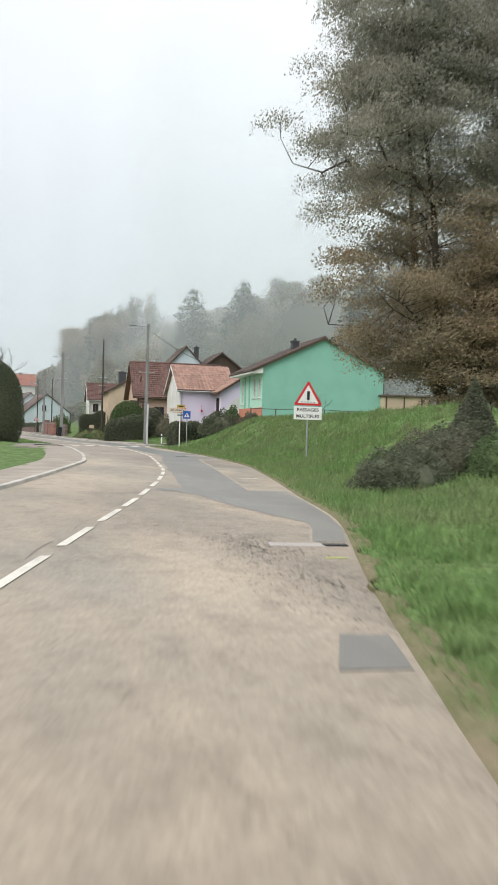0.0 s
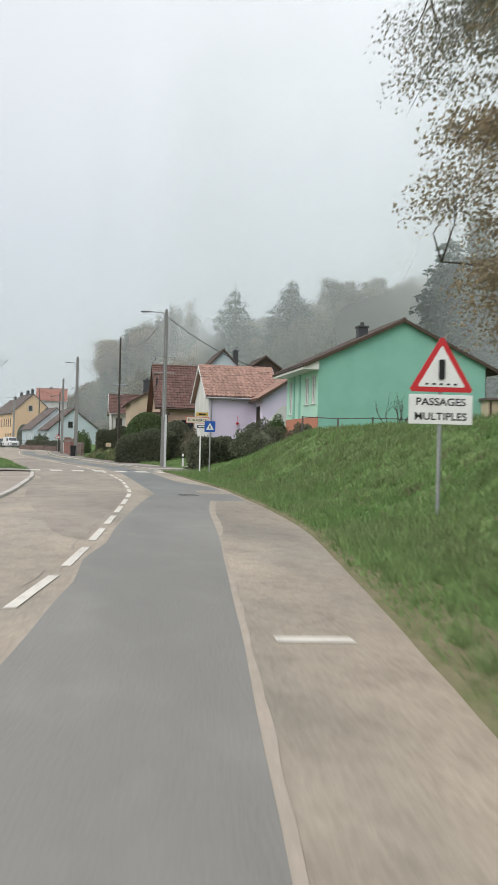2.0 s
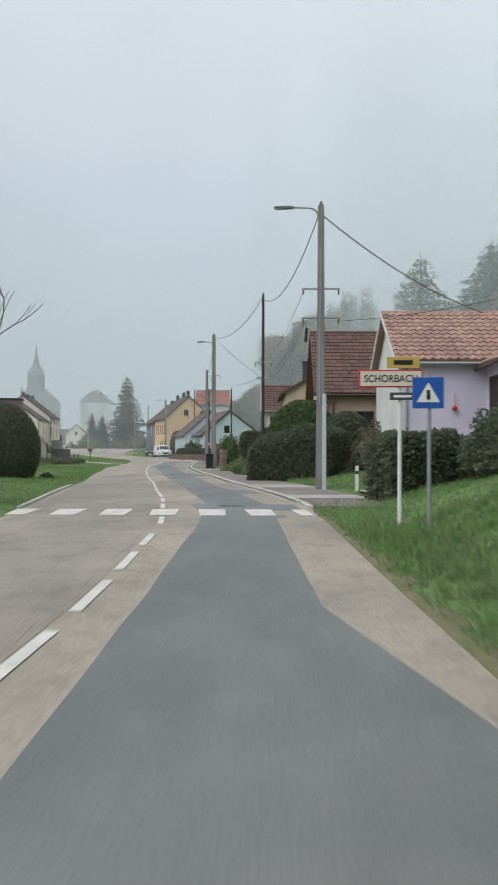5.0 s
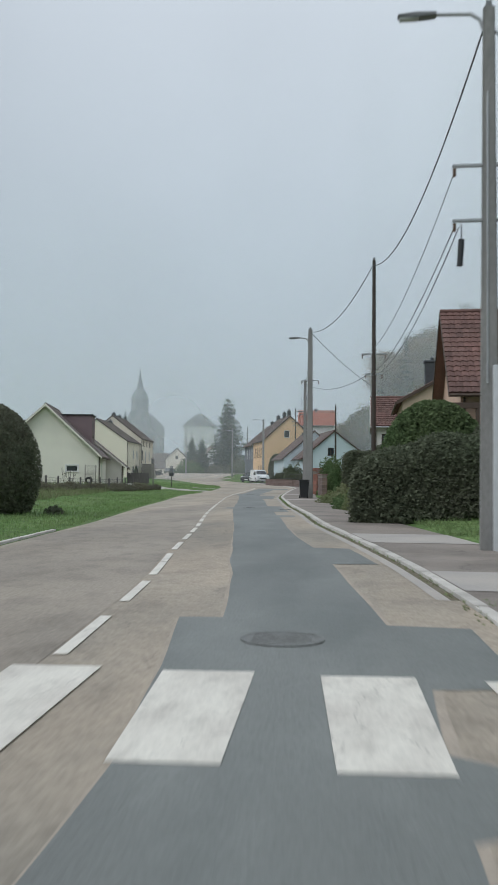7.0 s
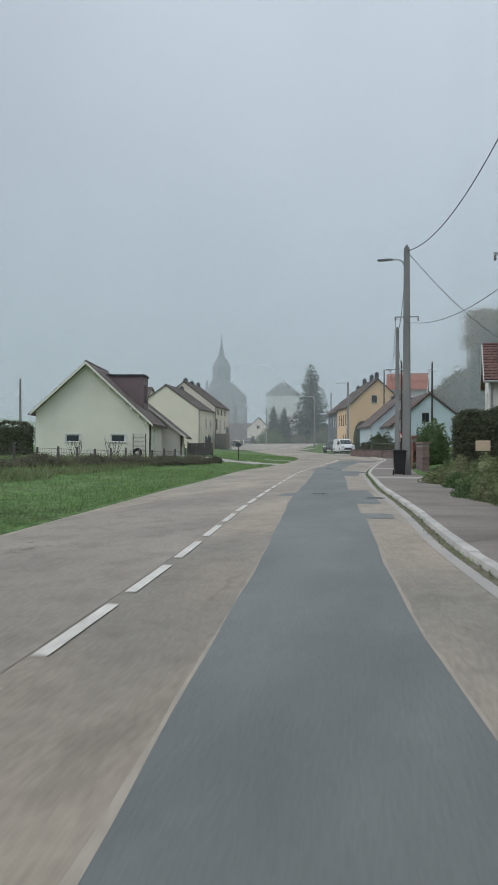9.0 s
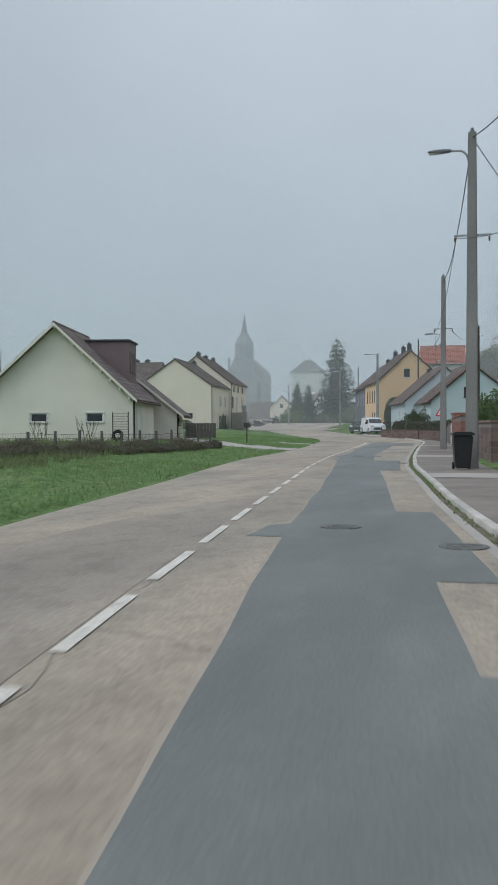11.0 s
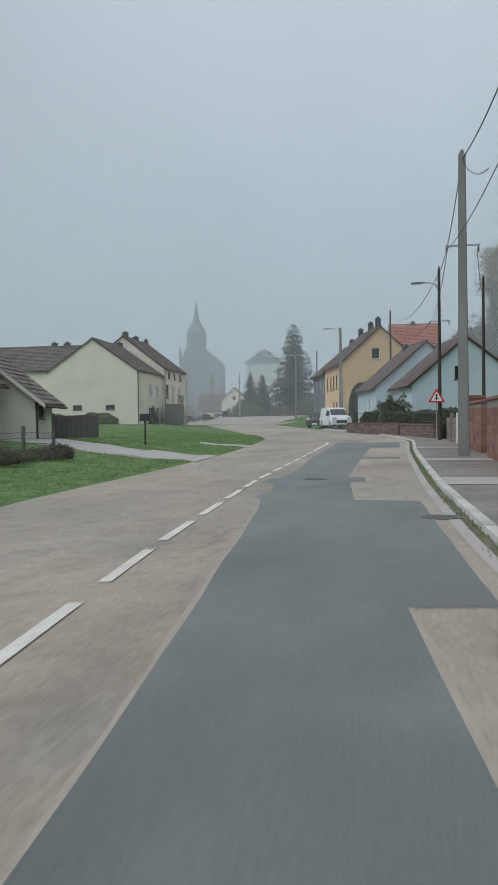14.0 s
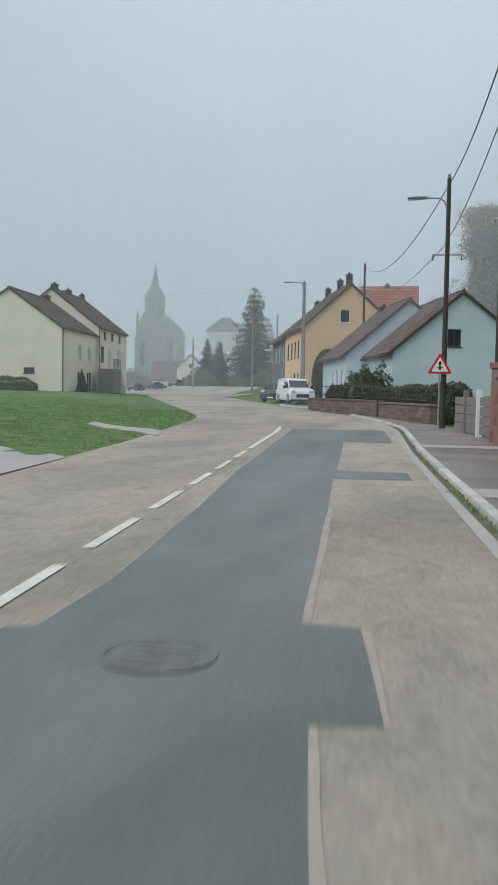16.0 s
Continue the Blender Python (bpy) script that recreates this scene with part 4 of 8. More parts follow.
def tile_slope(bm, eave_a, eave_b, ridge_a, ridge_b, course=0.34, tile=0.26, wave=0.03, lip=0.05):
    """A tiled roof slope: overlapping courses with rounded tiles, thick enough to close."""
    ea, eb, ra, rb = (Vector(p) for p in (eave_a, eave_b, ridge_a, ridge_b))
    up = (ra - ea)
    nrm = (eb - ea).cross(up).normalized()
    if nrm.z < 0:
        nrm = -nrm
    nc = max(2, int(round(up.length / course)))
    nt = max(3, int(round((eb - ea).length / tile)))
    for i in range(nc):
        f0, f1 = i / nc, min((i + 1) / nc + 0.02, 1.0)
        for j in range(nt):
            rows = []
            for f, dz in ((f0, -0.02), (f0, lip), (f1, 0.006)):
                rows.append([bm.verts.new((ea + (ra - ea) * f).lerp(eb + (rb - eb) * f, (j + g) / nt) + nrm * (dz + w)) for g, w in ((0.0, 0.0), (0.4, wave), (0.97, 0.0))])
            for lo, hi in zip(rows, rows[1:]):
                for k in range(2):
                    bm.faces.new((lo[k], lo[k + 1], hi[k + 1], hi[k]))
    base = [bm.verts.new(p) for p in (ea, eb, rb, ra)]
    bm.faces.new(base)
    under = [bm.verts.new(p - nrm * 0.1) for p in (ea, eb, rb, ra)]
    bm.faces.new(under[::-1])
    top = [bm.verts.new(p + nrm * 0.03) for p in (ea, eb, rb, ra)]
    bm.faces.new((under[0], under[3], top[3], top[0]))
    bm.faces.new((under[1], under[2], top[2], top[1]))


def tile_pieces(roof, eave_a, eave_b, ridge_a, ridge_b, course, tile, mat):
    """Single clay tiles laid over a slope, each its own object on one shared mesh."""
    ea, eb, ra, rb = (Vector(p) for p in (eave_a, eave_b, ridge_a, ridge_b))
    ux, uy = (eb - ea).normalized(), (ra - ea).normalized()
    un = ux.cross(uy)
    if un.z < 0:
        ux, ea, ra = -ux, eb, rb
        un = ux.cross(uy)
    nt, nc = int(round((eb - ea).length / tile)) if (eb - ea).length > 0.1 else int(round((Vector(eave_b) - Vector(eave_a)).length / tile)), int(round((ra - ea).length / course))
    tw, tc = (Vector(eave_b) - Vector(eave_a)).length / nt, (ra - ea).length / nc
    bm = bmesh.new()
    prof = [(0.0, 0.0), (0.15, 0.03), (0.38, 0.055), (0.6, 0.03), (0.78, 0.008), (0.985, 0.0)]
    rows = [[bm.verts.new((tw * g, y, z + w)) for g, w in prof] for y, z in ((0.0, 0.045), (0.0, 0.075), (tc * 1.06, 0.04))]
    for lo, hi in zip(rows, rows[1:]):
        for k in range(5):
            bm.faces.new((lo[k], lo[k + 1], hi[k + 1], hi[k]))
    me = mesh_of("roof_tile", bm)
    me.materials.append(mat)
    rot = Matrix((ux, uy, un)).transposed().to_4x4()
    for i in range(nc):
        for j in range(nt):
            o = new("roof_tile", me)
            o.parent = roof
            o.matrix_local = Matrix.Translation(ea + ux * (tw * j) + uy * (tc * i) + un * random.uniform(0, 0.008)) @ rot @ Matrix.Rotation(random.uniform(-0.012, 0.012), 4, "Z")


def house(name, label, x, y, turn, w, l, base, eave_l, eave_r, ridge_u, ridge_z, wall_mat, roof_mat, gable=(), right=(), left=(), over=0.35, verge_=0.25, plinth=None, barge=M_DTRIM, chimneys=(), tile=0.26, course=0.34, gutter=True, left_mat=None, pieces="", gable_mats=None, side_mats=None):
    """A gabled house. Its front gable runs along local x from the corner; the ridge runs along local y.
    gable, right, left: openings (u0, u1, z0, z1, kind) in the front gable, the wall at x = w and the wall at x = 0."""
    h = thing(name, label, "house", pose(x, y, 0, 0, 0, turn))
    bm = bmesh.new()
    sl, sr = (ridge_z - eave_l) / ridge_u, (ridge_z - eave_r) / (w - ridge_u)
    cuts = [(-sl, 1, eave_l), (sr, 1, ridge_z + sr * ridge_u)]
    low = base - 0.7
    wall_bm(bm, (0, 0, 0), (1, 0, 0), w, low, ridge_z, [g for g in gable], cuts)
    wall_bm(bm, (w, 0, 0), (0, 1, 0), l, low, eave_r, [g for g in right])
    cb = [(-sr, 1, eave_r), (sl, 1, ridge_z + sl * (w - ridge_u))]
    wall_bm(bm, (w, l, 0), (-1, 0, 0), w, low, ridge_z, [], cb)
    if left_mat:
        b2 = bmesh.new()
        wall_bm(b2, (0, l, 0), (0, -1, 0), l, low, eave_l, [(l - g[1], l - g[0], g[2], g[3]) for g in left])
        part("front_wall", b2, left_mat, h)
    else:
        wall_bm(bm, (0, l, 0), (0, -1, 0), l, low, eave_l, [(l - g[1], l - g[0], g[2], g[3]) for g in left])
    bmesh.ops.remove_doubles(bm, verts=bm.verts[:], dist=0.001)
    wall = part("wall", bm, wall_mat, h)
    # added black box: its colour stands in for the shade indoors
    inner = part("dark_filler", boxes((0.3, w - 0.3, 0.3, l - 0.3, low, min(eave_l, eave_r) - 0.2)), M_BLACK, h, "added black box for the shade indoors")
    for g in gable:
        window_at(h, (0, 0, 0), (1, 0, 0), g, g[4] if len(g) > 4 else "window", gable_mats or (g[5] if len(g) > 5 else None), g[6] if len(g) > 6 else 1)
    for g in right:
        window_at(h, (w, 0, 0), (0, 1, 0), g, g[4] if len(g) > 4 else "window", side_mats or (g[5] if len(g) > 5 else None), g[6] if len(g) > 6 else 1)
    for g in left:
        window_at(h, (0, l, 0), (0, -1, 0), (l - g[1], l - g[0], g[2], g[3]), g[4] if len(g) > 4 else "window", side_mats or (g[5] if len(g) > 5 else None), g[6] if len(g) > 6 else 1)
    bm = bmesh.new()
    t = 0.12
    tile_slope(bm, (-over, -verge_, eave_l - sl * over + t), (-over, l + verge_, eave_l - sl * over + t), (ridge_u, -verge_, ridge_z + t), (ridge_u, l + verge_, ridge_z + t), course, tile)
    tile_slope(bm, (w + over, -verge_, eave_r - sr * over + t), (w + over, l + verge_, eave_r - sr * over + t), (ridge_u, -verge_, ridge_z + t), (ridge_u, l + verge_, ridge_z + t), course, tile)
    roof = part("roof", bm, roof_mat, h)
    if "l" in pieces:
        tile_pieces(roof, (-over, -verge_, eave_l - sl * over + t), (-over, l + verge_, eave_l - sl * over + t), (ridge_u, -verge_, ridge_z + t), (ridge_u, l + verge_, ridge_z + t), course, tile, roof_mat)
    if "r" in pieces:
        tile_pieces(roof, (w + over, -verge_, eave_r - sr * over + t), (w + over, l + verge_, eave_r - sr * over + t), (ridge_u, -verge_, ridge_z + t), (ridge_u, l + verge_, ridge_z + t), course, tile, roof_mat)
    bm = bmesh.new()
    rod(bm, (ridge_u, -verge_, ridge_z + t + 0.02), (ridge_u, l + verge_, ridge_z + t + 0.02), 0.1, seg=8)
    part("ridge_tiles", bm, roof_mat, h)
    for y0 in (-verge_ - 0.03, l + verge_ - 0.005):
        bm = bmesh.new()
        d = 0.15
        prism(bm, [(-over, eave_l - sl * over + t - d), (-over, eave_l - sl * over + t + 0.03), (ridge_u, ridge_z + t + 0.03), (w + over, eave_r - sr * over + t + 0.03), (w + over, eave_r - sr * over + t - d), (ridge_u, ridge_z + t - d)], y0, y0 + 0.035)
        part("bargeboard", bm, barge, h)
    if gutter:
        for ux, ez in ((-over - 0.06, eave_l - sl * over + 0.04), (w + over + 0.06, eave_r - sr * over + 0.04)):
            bm = bmesh.new()
            rod(bm, (ux, -verge_, ez), (ux, l + verge_, ez), 0.06, seg=8)
            part("gutter", bm, M_METAL if barge is M_TRIM else M_DTRIM, h)
        bm = bmesh.new()
        rod(bm, (w + 0.05, 0.12, base), (w + 0.05, 0.12, eave_r - 0.15), 0.045, seg=8)
        rod(bm, (w + 0.05, 0.12, eave_r - 0.15), (w + over + 0.04, 0.12, eave_r - sr * over + 0.02), 0.045, seg=8)
        part("downpipe", bm, M_METAL if barge is M_TRIM else M_DTRIM, h)
    if plinth:
        pm, ph = plinth
        part("plinth", boxes((-0.03, w + 0.03, -0.03, l + 0.03, low, ph)), pm, h)
    for cu, cv, cw, ch in chimneys:
        cz = ridge_z - (sl * (ridge_u - cu) if cu < ridge_u else sr * (cu - ridge_u))
        bm = boxes((cu - cw / 2, cu + cw / 2, cv - cw / 2, cv + cw / 2, cz - 0.4, ridge_z + ch), (cu - cw / 2 - 0.05, cu + cw / 2 + 0.05, cv - cw / 2 - 0.05, cv + cw / 2 + 0.05, ridge_z + ch, ridge_z + ch + 0.1), bevel=0.012)
        ch_ = part("chimney", bm, M_BRICK if roof_mat is M_PINK else M_SLATE, h)
        bm = bmesh.new()
        rod(bm, (cu, cv, ridge_z + ch + 0.1), (cu, cv, ridge_z + ch + 0.3), 0.12, 0.1, 10)
        part("chimney_pot", bm, M_SLATE, ch_)
    return h


DARKWIN = (M_DTRIM, M_GLASS)
WDOOR = (M_TRIM, M_DOOR)
GREYWIN = (M_TRIM, M_PANE)

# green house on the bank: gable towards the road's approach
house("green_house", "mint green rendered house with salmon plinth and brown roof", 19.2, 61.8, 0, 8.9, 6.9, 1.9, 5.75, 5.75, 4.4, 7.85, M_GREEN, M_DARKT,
      left=[(0.55, 1.35, 3.6, 5.05), (1.9, 2.7, 3.6, 5.05), (5.6, 6.3, 3.2, 5.05)], left_mat=M_MINT_LIT, side_mats=(M_TRIM, M_PANE), over=0.75, verge_=0.18, barge=M_DTRIM, chimneys=[(2.9, 2.2, 0.5, -0.1)])
gh = bpy.data.objects["green_house"]
for y0 in (3.6, 4.9):
    part("pilaster", boxes((-0.05, -0.004, y0, y0 + 0.28, 2.93, 5.3), bevel=0.006), M_GREEN, gh, "darker green wall strip")
part("plinth", boxes((-0.03, 0.02, -0.02, 6.92, 0.2, 2.92)), M_SALMON, gh, "salmon rendered plinth")
part("soffit", boxes((-0.72, -0.01, -0.1, 7.0, 5.28, 5.36)), M_TRIM, gh, "white boarded eaves")
bm = bmesh.new()
prism(bm, [(-0.8, 5.26), (-0.006, 5.26), (-0.006, 5.8), (-0.8, 5.44)], -0.13, -0.06)
part("eave_return", bm, M_TRIM, gh, "white boxed eave end")
part("fascia", boxes((-0.8, -0.74, -0.15, 7.05, 5.26, 5.46)), M_TRIM, gh, "white fascia board")
house("lavender_house", "low lavender cottage with white gable and faded pink tiled roof", 15.55, 81.6, -90, 7.0, 4.4, 0.9, 4.5, 4.5, 3.5, 6.55, M_LAV, M_PINK, right=[], gable=[(5.6, 6.5, 1.7, 3.3, "window", DARKWIN)], over=0.3, verge_=0.3, barge=M_TRIM, tile=0.3, course=0.36, pieces="r")
lh = bpy.data.objects["lavender_house"]
bm = bmesh.new()
prism(bm, [(0.0, 0.3), (7.0, 0.3), (7.0, 4.5), (3.5, 6.5), (0.0, 4.5)], -0.03, -0.004)
part("white_gable", bm, M_WHITE, lh, "white painted gable end")
house("lavender_wing", "pale lavender cottage wing with barred brown window", 18.5, 72.2, 0, 6.4, 7.5, 0.9, 4.35, 4.35, 3.2, 6.4, M_LAV, M_PINK, left=[(0.8, 2.2, 1.9, 3.9, "window", DARKWIN, 4)], over=0.35, verge_=0.25, barge=M_DTRIM, tile=0.3, course=0.36, pieces="l")
lw = bpy.data.objects["lavender_wing"]
bm = bmesh.new()
prism(bm, [(0.12, 0.8), (2.6, 0.8), (2.2, 3.9), (1.2, 3.9), (0.12, 2.7)], -0.05, -0.004)
part("white_panel", bm, M_WHITE, lw, "white painted stair wall panel")
house("blue_gabled_house", "pale blue gabled house behind the cottages", 19.4, 110.0, 0, 5.0, 8.0, 1.5, 8.6, 8.6, 2.5, 11.2, M_BLUE, M_DARKT, gutter=False, chimneys=[(3.9, 1.0, 0.5, 0.1)])
house("brown_gabled_house", "brown timber gabled house behind the cottages", 23.2, 106.0, 0, 4.6, 8.0, 1.5, 8.6, 8.6, 2.3, 10.3, M_DTRIM, M_DARKT, gutter=False)
house("peach_house", "peach rendered house with large red-brown tiled roof", 13.8, 98.0, -90, 8.0, 8.6, 0.9, 4.6, 4.6, 4.2, 7.85, M_PEACH, M_RED, right=[(1.7, 2.7, 2.0, 3.4, "window", DARKWIN), (4.6, 5.6, 2.0, 3.4, "window", DARKWIN)], gable=[(5.2, 6.0, 2.0, 3.2)], over=0.5, verge_=0.45)
house("tan_house", "tan rendered house with red tiled roof", 12.35, 106.5, 0, 6.6, 9.0, 0.7, 5.45, 5.45, 3.3, 7.3, M_TAN, M_RED, over=0.3, verge_=0.2, chimneys=[(1.65, 1.2, 0.8, 0.35)])
house("white_house", "white rendered house with red tiled roof", 10.9, 124.5, -90, 6.5, 6.0, 0.6, 4.8, 4.8, 3.2, 6.8, M_WHITE, M_RED, right=[(0.5, 1.2, 3.2, 4.2, "window", DARKWIN), (1.6, 2.3, 3.2, 4.2, "window", DARKWIN), (2.8, 3.5, 3.2, 4.2, "window", DARKWIN), (0.5, 1.4, 1.2, 2.8, "window", DARKWIN)], gable=[(1.0, 1.9, 3.2, 4.2, "window", DARKWIN), (4.0, 4.9, 3.2, 4.2, "window", DARKWIN)], barge=M_TRIM)
house("pale_blue_house", "pale blue rendered house with brown tiled roof", 2.8, 165.6, 13, 8.0, 11.5, 0.5, 3.6, 3.6, 3.8, 6.8, M_BLUE, M_DULLT, gable=[(3.0, 3.75, 3.9, 4.85, "window", DARKWIN)], left=[(2.5, 3.4, 1.6, 2.8), (6.0, 6.9, 1.6, 2.8)], over=0.3, verge_=0.15, barge=M_DTRIM)
house("pale_blue_house", "pale blue rendered house with brown tiled roof", -0.2, 172.8, 14, 8.0, 9.0, 0.6, 3.7, 3.7, 4.0, 7.15, M_BLUE, M_DULLT, left=[(1.0, 1.7, 1.5, 2.8), (2.6, 3.3, 1.5, 2.8), (4.4, 5.1, 1.5, 2.8)], over=0.3, verge_=0.15, barge=M_DTRIM, chimneys=[(3.8, 6.5, 0.6, 0.1)])
WO = [(0.8, 1.8), (2.9, 3.9), (5.0, 6.0), (7.1, 8.1), (9.5, 10.5)]
house("ochre_house", "ochre orange two-storey house with dark tiled roof", -4.9, 191.8, 15, 7.8, 12.0, 0.9, 6.85, 6.85, 3.9, 10.4, M_ORANGE, M_DARKT, gable=[(3.0, 3.85, 7.2, 8.3, "window", None, 0)], left=[(a, b, 4.3, 5.8, "window", None, 1) for a, b in WO] + [(a, b, 1.7, 3.0, "window", None, 1) for a, b in WO[:3]], side_mats=DARKWIN, over=0.3, verge_=0.15, chimneys=[(3.9, 1.0, 0.5, 0.85), (3.9, 5.0, 0.5, 0.8), (3.9, 11.0, 0.5, 0.7)])
house("brown_house", "brown weathered house with dark tiled roof", -8.05, 204.0, 15, 7.8, 11.0, 1.0, 6.6, 6.6, 3.9, 9.9, M_STONE, M_DARKT, left=[(1.5, 2.3, 4.3, 5.8), (4.5, 5.3, 4.3, 5.8), (7.5, 8.3, 4.3, 5.8)], chimneys=[(3.9, 5.0, 0.6, 0.6)])
house("red_roofed_house", "white house with orange-red roof up the slope", -1.6, 222.0, -90, 7.0, 6.2, 1.2, 10.4, 10.4, 3.4, 13.0, M_WHITE, material("bright_red_tiles", (0.34, 0.14, 0.10), 0.8, 0.12, 0.8, 14.0, 0.2), over=0.3, verge_=0.2, barge=M_TRIM, chimneys=[(3.4, 2.9, 0.5, 0.3)])

# left side
house("cream_house", "cream rendered house with weathered brown tiled roof", -18.7, 126.2, 12, 7.75, 7.6, 0.5, 3.65, 2.9, 3.5, 6.85, M_CREAM, M_GREYT,
      gable=[(2.05, 3.0, 1.55, 2.05, "window", None, 0), (5.15, 6.1, 1.55, 2.05, "window", None, 0)], right=[(0.5, 1.5, 0.55, 2.5, "door", WDOOR), (2.3, 3.2, 0.55, 2.45, "door", WDOOR)], over=0.3, verge_=0.45, barge=M_CREAM, tile=0.3)
house("cream_annex", "cream rendered low annex with weathered brown tiled roof", -18.4, 134.9, 12, 7.0, 3.2, 0.5, 3.4, 2.25, 3.2, 5.3, M_CREAM, M_GREYT, right=[(0.6, 1.6, 1.4, 1.95, "window", DARKWIN)], over=0.5, verge_=0.4, barge=M_CREAM, tile=0.3)
WC = [(5.3, 6.1), (8.1, 8.9), (11.0, 11.8)]
house("yellow_cream_house", "tall cream house with dark brown tiled roof", -34.7, 188.6, 5, 9.35, 11.5, 0.75, 6.45, 6.45, 4.7, 9.7, M_CREAMY, M_DARKT,
      gable=[(2.55, 3.5, 2.5, 3.0, "window", DARKWIN), (6.0, 6.95, 2.5, 3.0, "window", DARKWIN)], right=[(5.2, 6.5, 3.9, 5.3, "window", GREYWIN), (8.5, 9.8, 3.9, 5.3, "window", GREYWIN), (5.0, 6.8, 0.9, 2.8, "door", (M_TRIM, M_GLASS)), (8.2, 10.0, 0.9, 2.8, "door", (M_TRIM, M_GLASS))], over=0.15, verge_=0.1, chimneys=[(4.7, 10.6, 0.6, 0.4)])
house("yellow_cream_house", "taller cream house adjoining, with dark roof and chimneys", -35.7, 200.2, 5, 9.6, 12.5, 0.8, 7.3, 7.3, 4.8, 11.0, M_CREAMY, M_DARKT,
      right=[(0.9, 2.2, 3.9, 5.5, "window", DARKWIN), (4.0, 5.3, 3.3, 5.5, "window", GREYWIN), (8.0, 9.3, 3.9, 5.5, "window", GREYWIN), (2.0, 3.1, 6.2, 7.0, "window", DARKWIN), (5.2, 6.3, 6.2, 7.0, "window", DARKWIN), (8.6, 9.7, 6.2, 7.0, "window", DARKWIN)], over=0.2, verge_=0.1, chimneys=[(4.8, 1.2, 0.6, 0.5), (4.8, 6.0, 0.6, 0.4), (4.8, 11.4, 0.5, 0.5)])
house("brown_roofed_house", "cream house with brown tiled roof and twin chimneys", -52.0, 212.0, -90, 9.0, 13.5, 0.8, 7.6, 7.6, 4.5, 10.6, M_CREAMY, M_DARKT, chimneys=[(4.2, 9.5, 0.6, 0.5), (4.2, 11.2, 0.6, 0.5)])
house("small_cream_house", "small cream gabled house with brown roof beyond the bend", -51.0, 330.0, 8, 6.6, 9.0, 1.0, 6.6, 6.6, 3.3, 9.8, M_CREAMY, M_GREYT, gable=[(1.3, 2.2, 3.0, 4.4, "window", DARKWIN), (4.3, 5.2, 3.0, 4.4, "window", DARKWIN), (2.9, 3.7, 6.6, 7.6, "window", DARKWIN)])
house("cottage_wing", "low cream cottage wing with dark tiled roof", -58.2, 337.0, -82, 6.0, 6.6, 1.0, 3.9, 3.9, 3.0, 8.2, M_CREAMY, M_DARKT, right=[(1.0, 2.0, 1.9, 3.2, "window", DARKWIN), (3.8, 4.8, 1.9, 3.2, "window", DARKWIN)])
house("small_white_house", "white gabled house partly hidden by trees", -36.5, 315.0, 20, 6.0, 8.0, 2.0, 7.0, 7.0, 3.0, 10.0, M_WHITE, M_GREYT)

# flat-roofed dormer on the cream house
ch_ = bpy.data.objects["cream_house"]
for u0, u1 in ((2.05, 3.0), (5.15, 6.1)):
    for dims in ((u0 - 0.09, u0, -0.03, 0.0, 1.46, 2.14), (u1, u1 + 0.09, -0.03, 0.0, 1.46, 2.14), (u0, u1, -0.03, 0.0, 2.05, 2.14)):
        part("window_surround", boxes(dims, bevel=0.006), M_TRIM, ch_, "white moulded window surround")
for k in range(9):
    f = k / 8
    part("rafter_end", boxes((3.5 + 4.1 * f - 0.05, 3.5 + 4.1 * f + 0.05, -0.42, -0.02, 6.72 - 0.96 * 4.1 * f, 6.86 - 0.96 * 4.1 * f), bevel=0.008), M_CREAM, ch_, "cream painted rafter end")
dorm = thing("roof_dormer", "flat-roofed plum-brown clad box dormer on the tiled roof", "dormer", pose(-12.85, 131.5, 0, 0, 0, 12))
bm = bmesh.new()
slits = [(0.35, 0.62, 4.55, 5.75), (1.05, 1.32, 4.55, 5.75), (1.75, 2.02, 4.55, 5.75)]
wall_bm(bm, (0, 0, 0), (0, 1, 0), 2.6, 3.3, 6.35, slits, depth=0.15)
wall_bm(bm, (-3.3, 0, 0), (1, 0, 0), 3.3, 3.3, 6.35, [])
wall_bm(bm, (0, 2.6, 0), (-1, 0, 0), 3.3, 3.3, 6.35, [])
wall_bm(bm, (-3.3, 2.6, 0), (0, -1, 0), 2.6, 3.3, 6.35, [])
part("wall", bm, M_CLAD, dorm)
part("roof", boxes((-3.4, 0.1, -0.1, 2.7, 6.35, 6.47), bevel=0.02), M_SLATE, dorm)
for s in slits:
    window_at(dorm, (0, 0, 0), (0, 1, 0), s, "window", DARKWIN, 0)

# church
church = thing("church", "grey sandstone village church with bell-shaped spire", "church", pose(-87, 443, 3, 0, 0, 8))
bm = boxes((-7.5, 7.5, -4, 24, -6, 20.5), bevel=0.1)
prism(bm, [(-7.8, 20.5), (7.8, 20.5), (5.6, 23.2), (2.2, 26.2), (-5.0, 26.2), (-6.2, 23.2)], -4.4, 24.4)
part("nave", bm, M_STONE, church)
bm = bmesh.new()
prof = [(4.0, -6), (4.0, 25.6), (4.35, 25.8), (4.0, 26.3), (3.9, 31.6), (4.2, 31.9), (3.9, 32.9), (3.3, 34.2), (2.4, 35.6), (1.6, 36.5), (1.3, 37.4), (1.25, 38.8), (0.75, 40.4), (0.4, 42.4), (0.06, 45.2)]
rings = []
for r, z in prof:
    rings.append([bm.verts.new((-1.5 + r * math.cos(math.pi / 8 + math.pi / 4 * k), 2 + r * math.sin(math.pi / 8 + math.pi / 4 * k), z)) for k in range(8)])
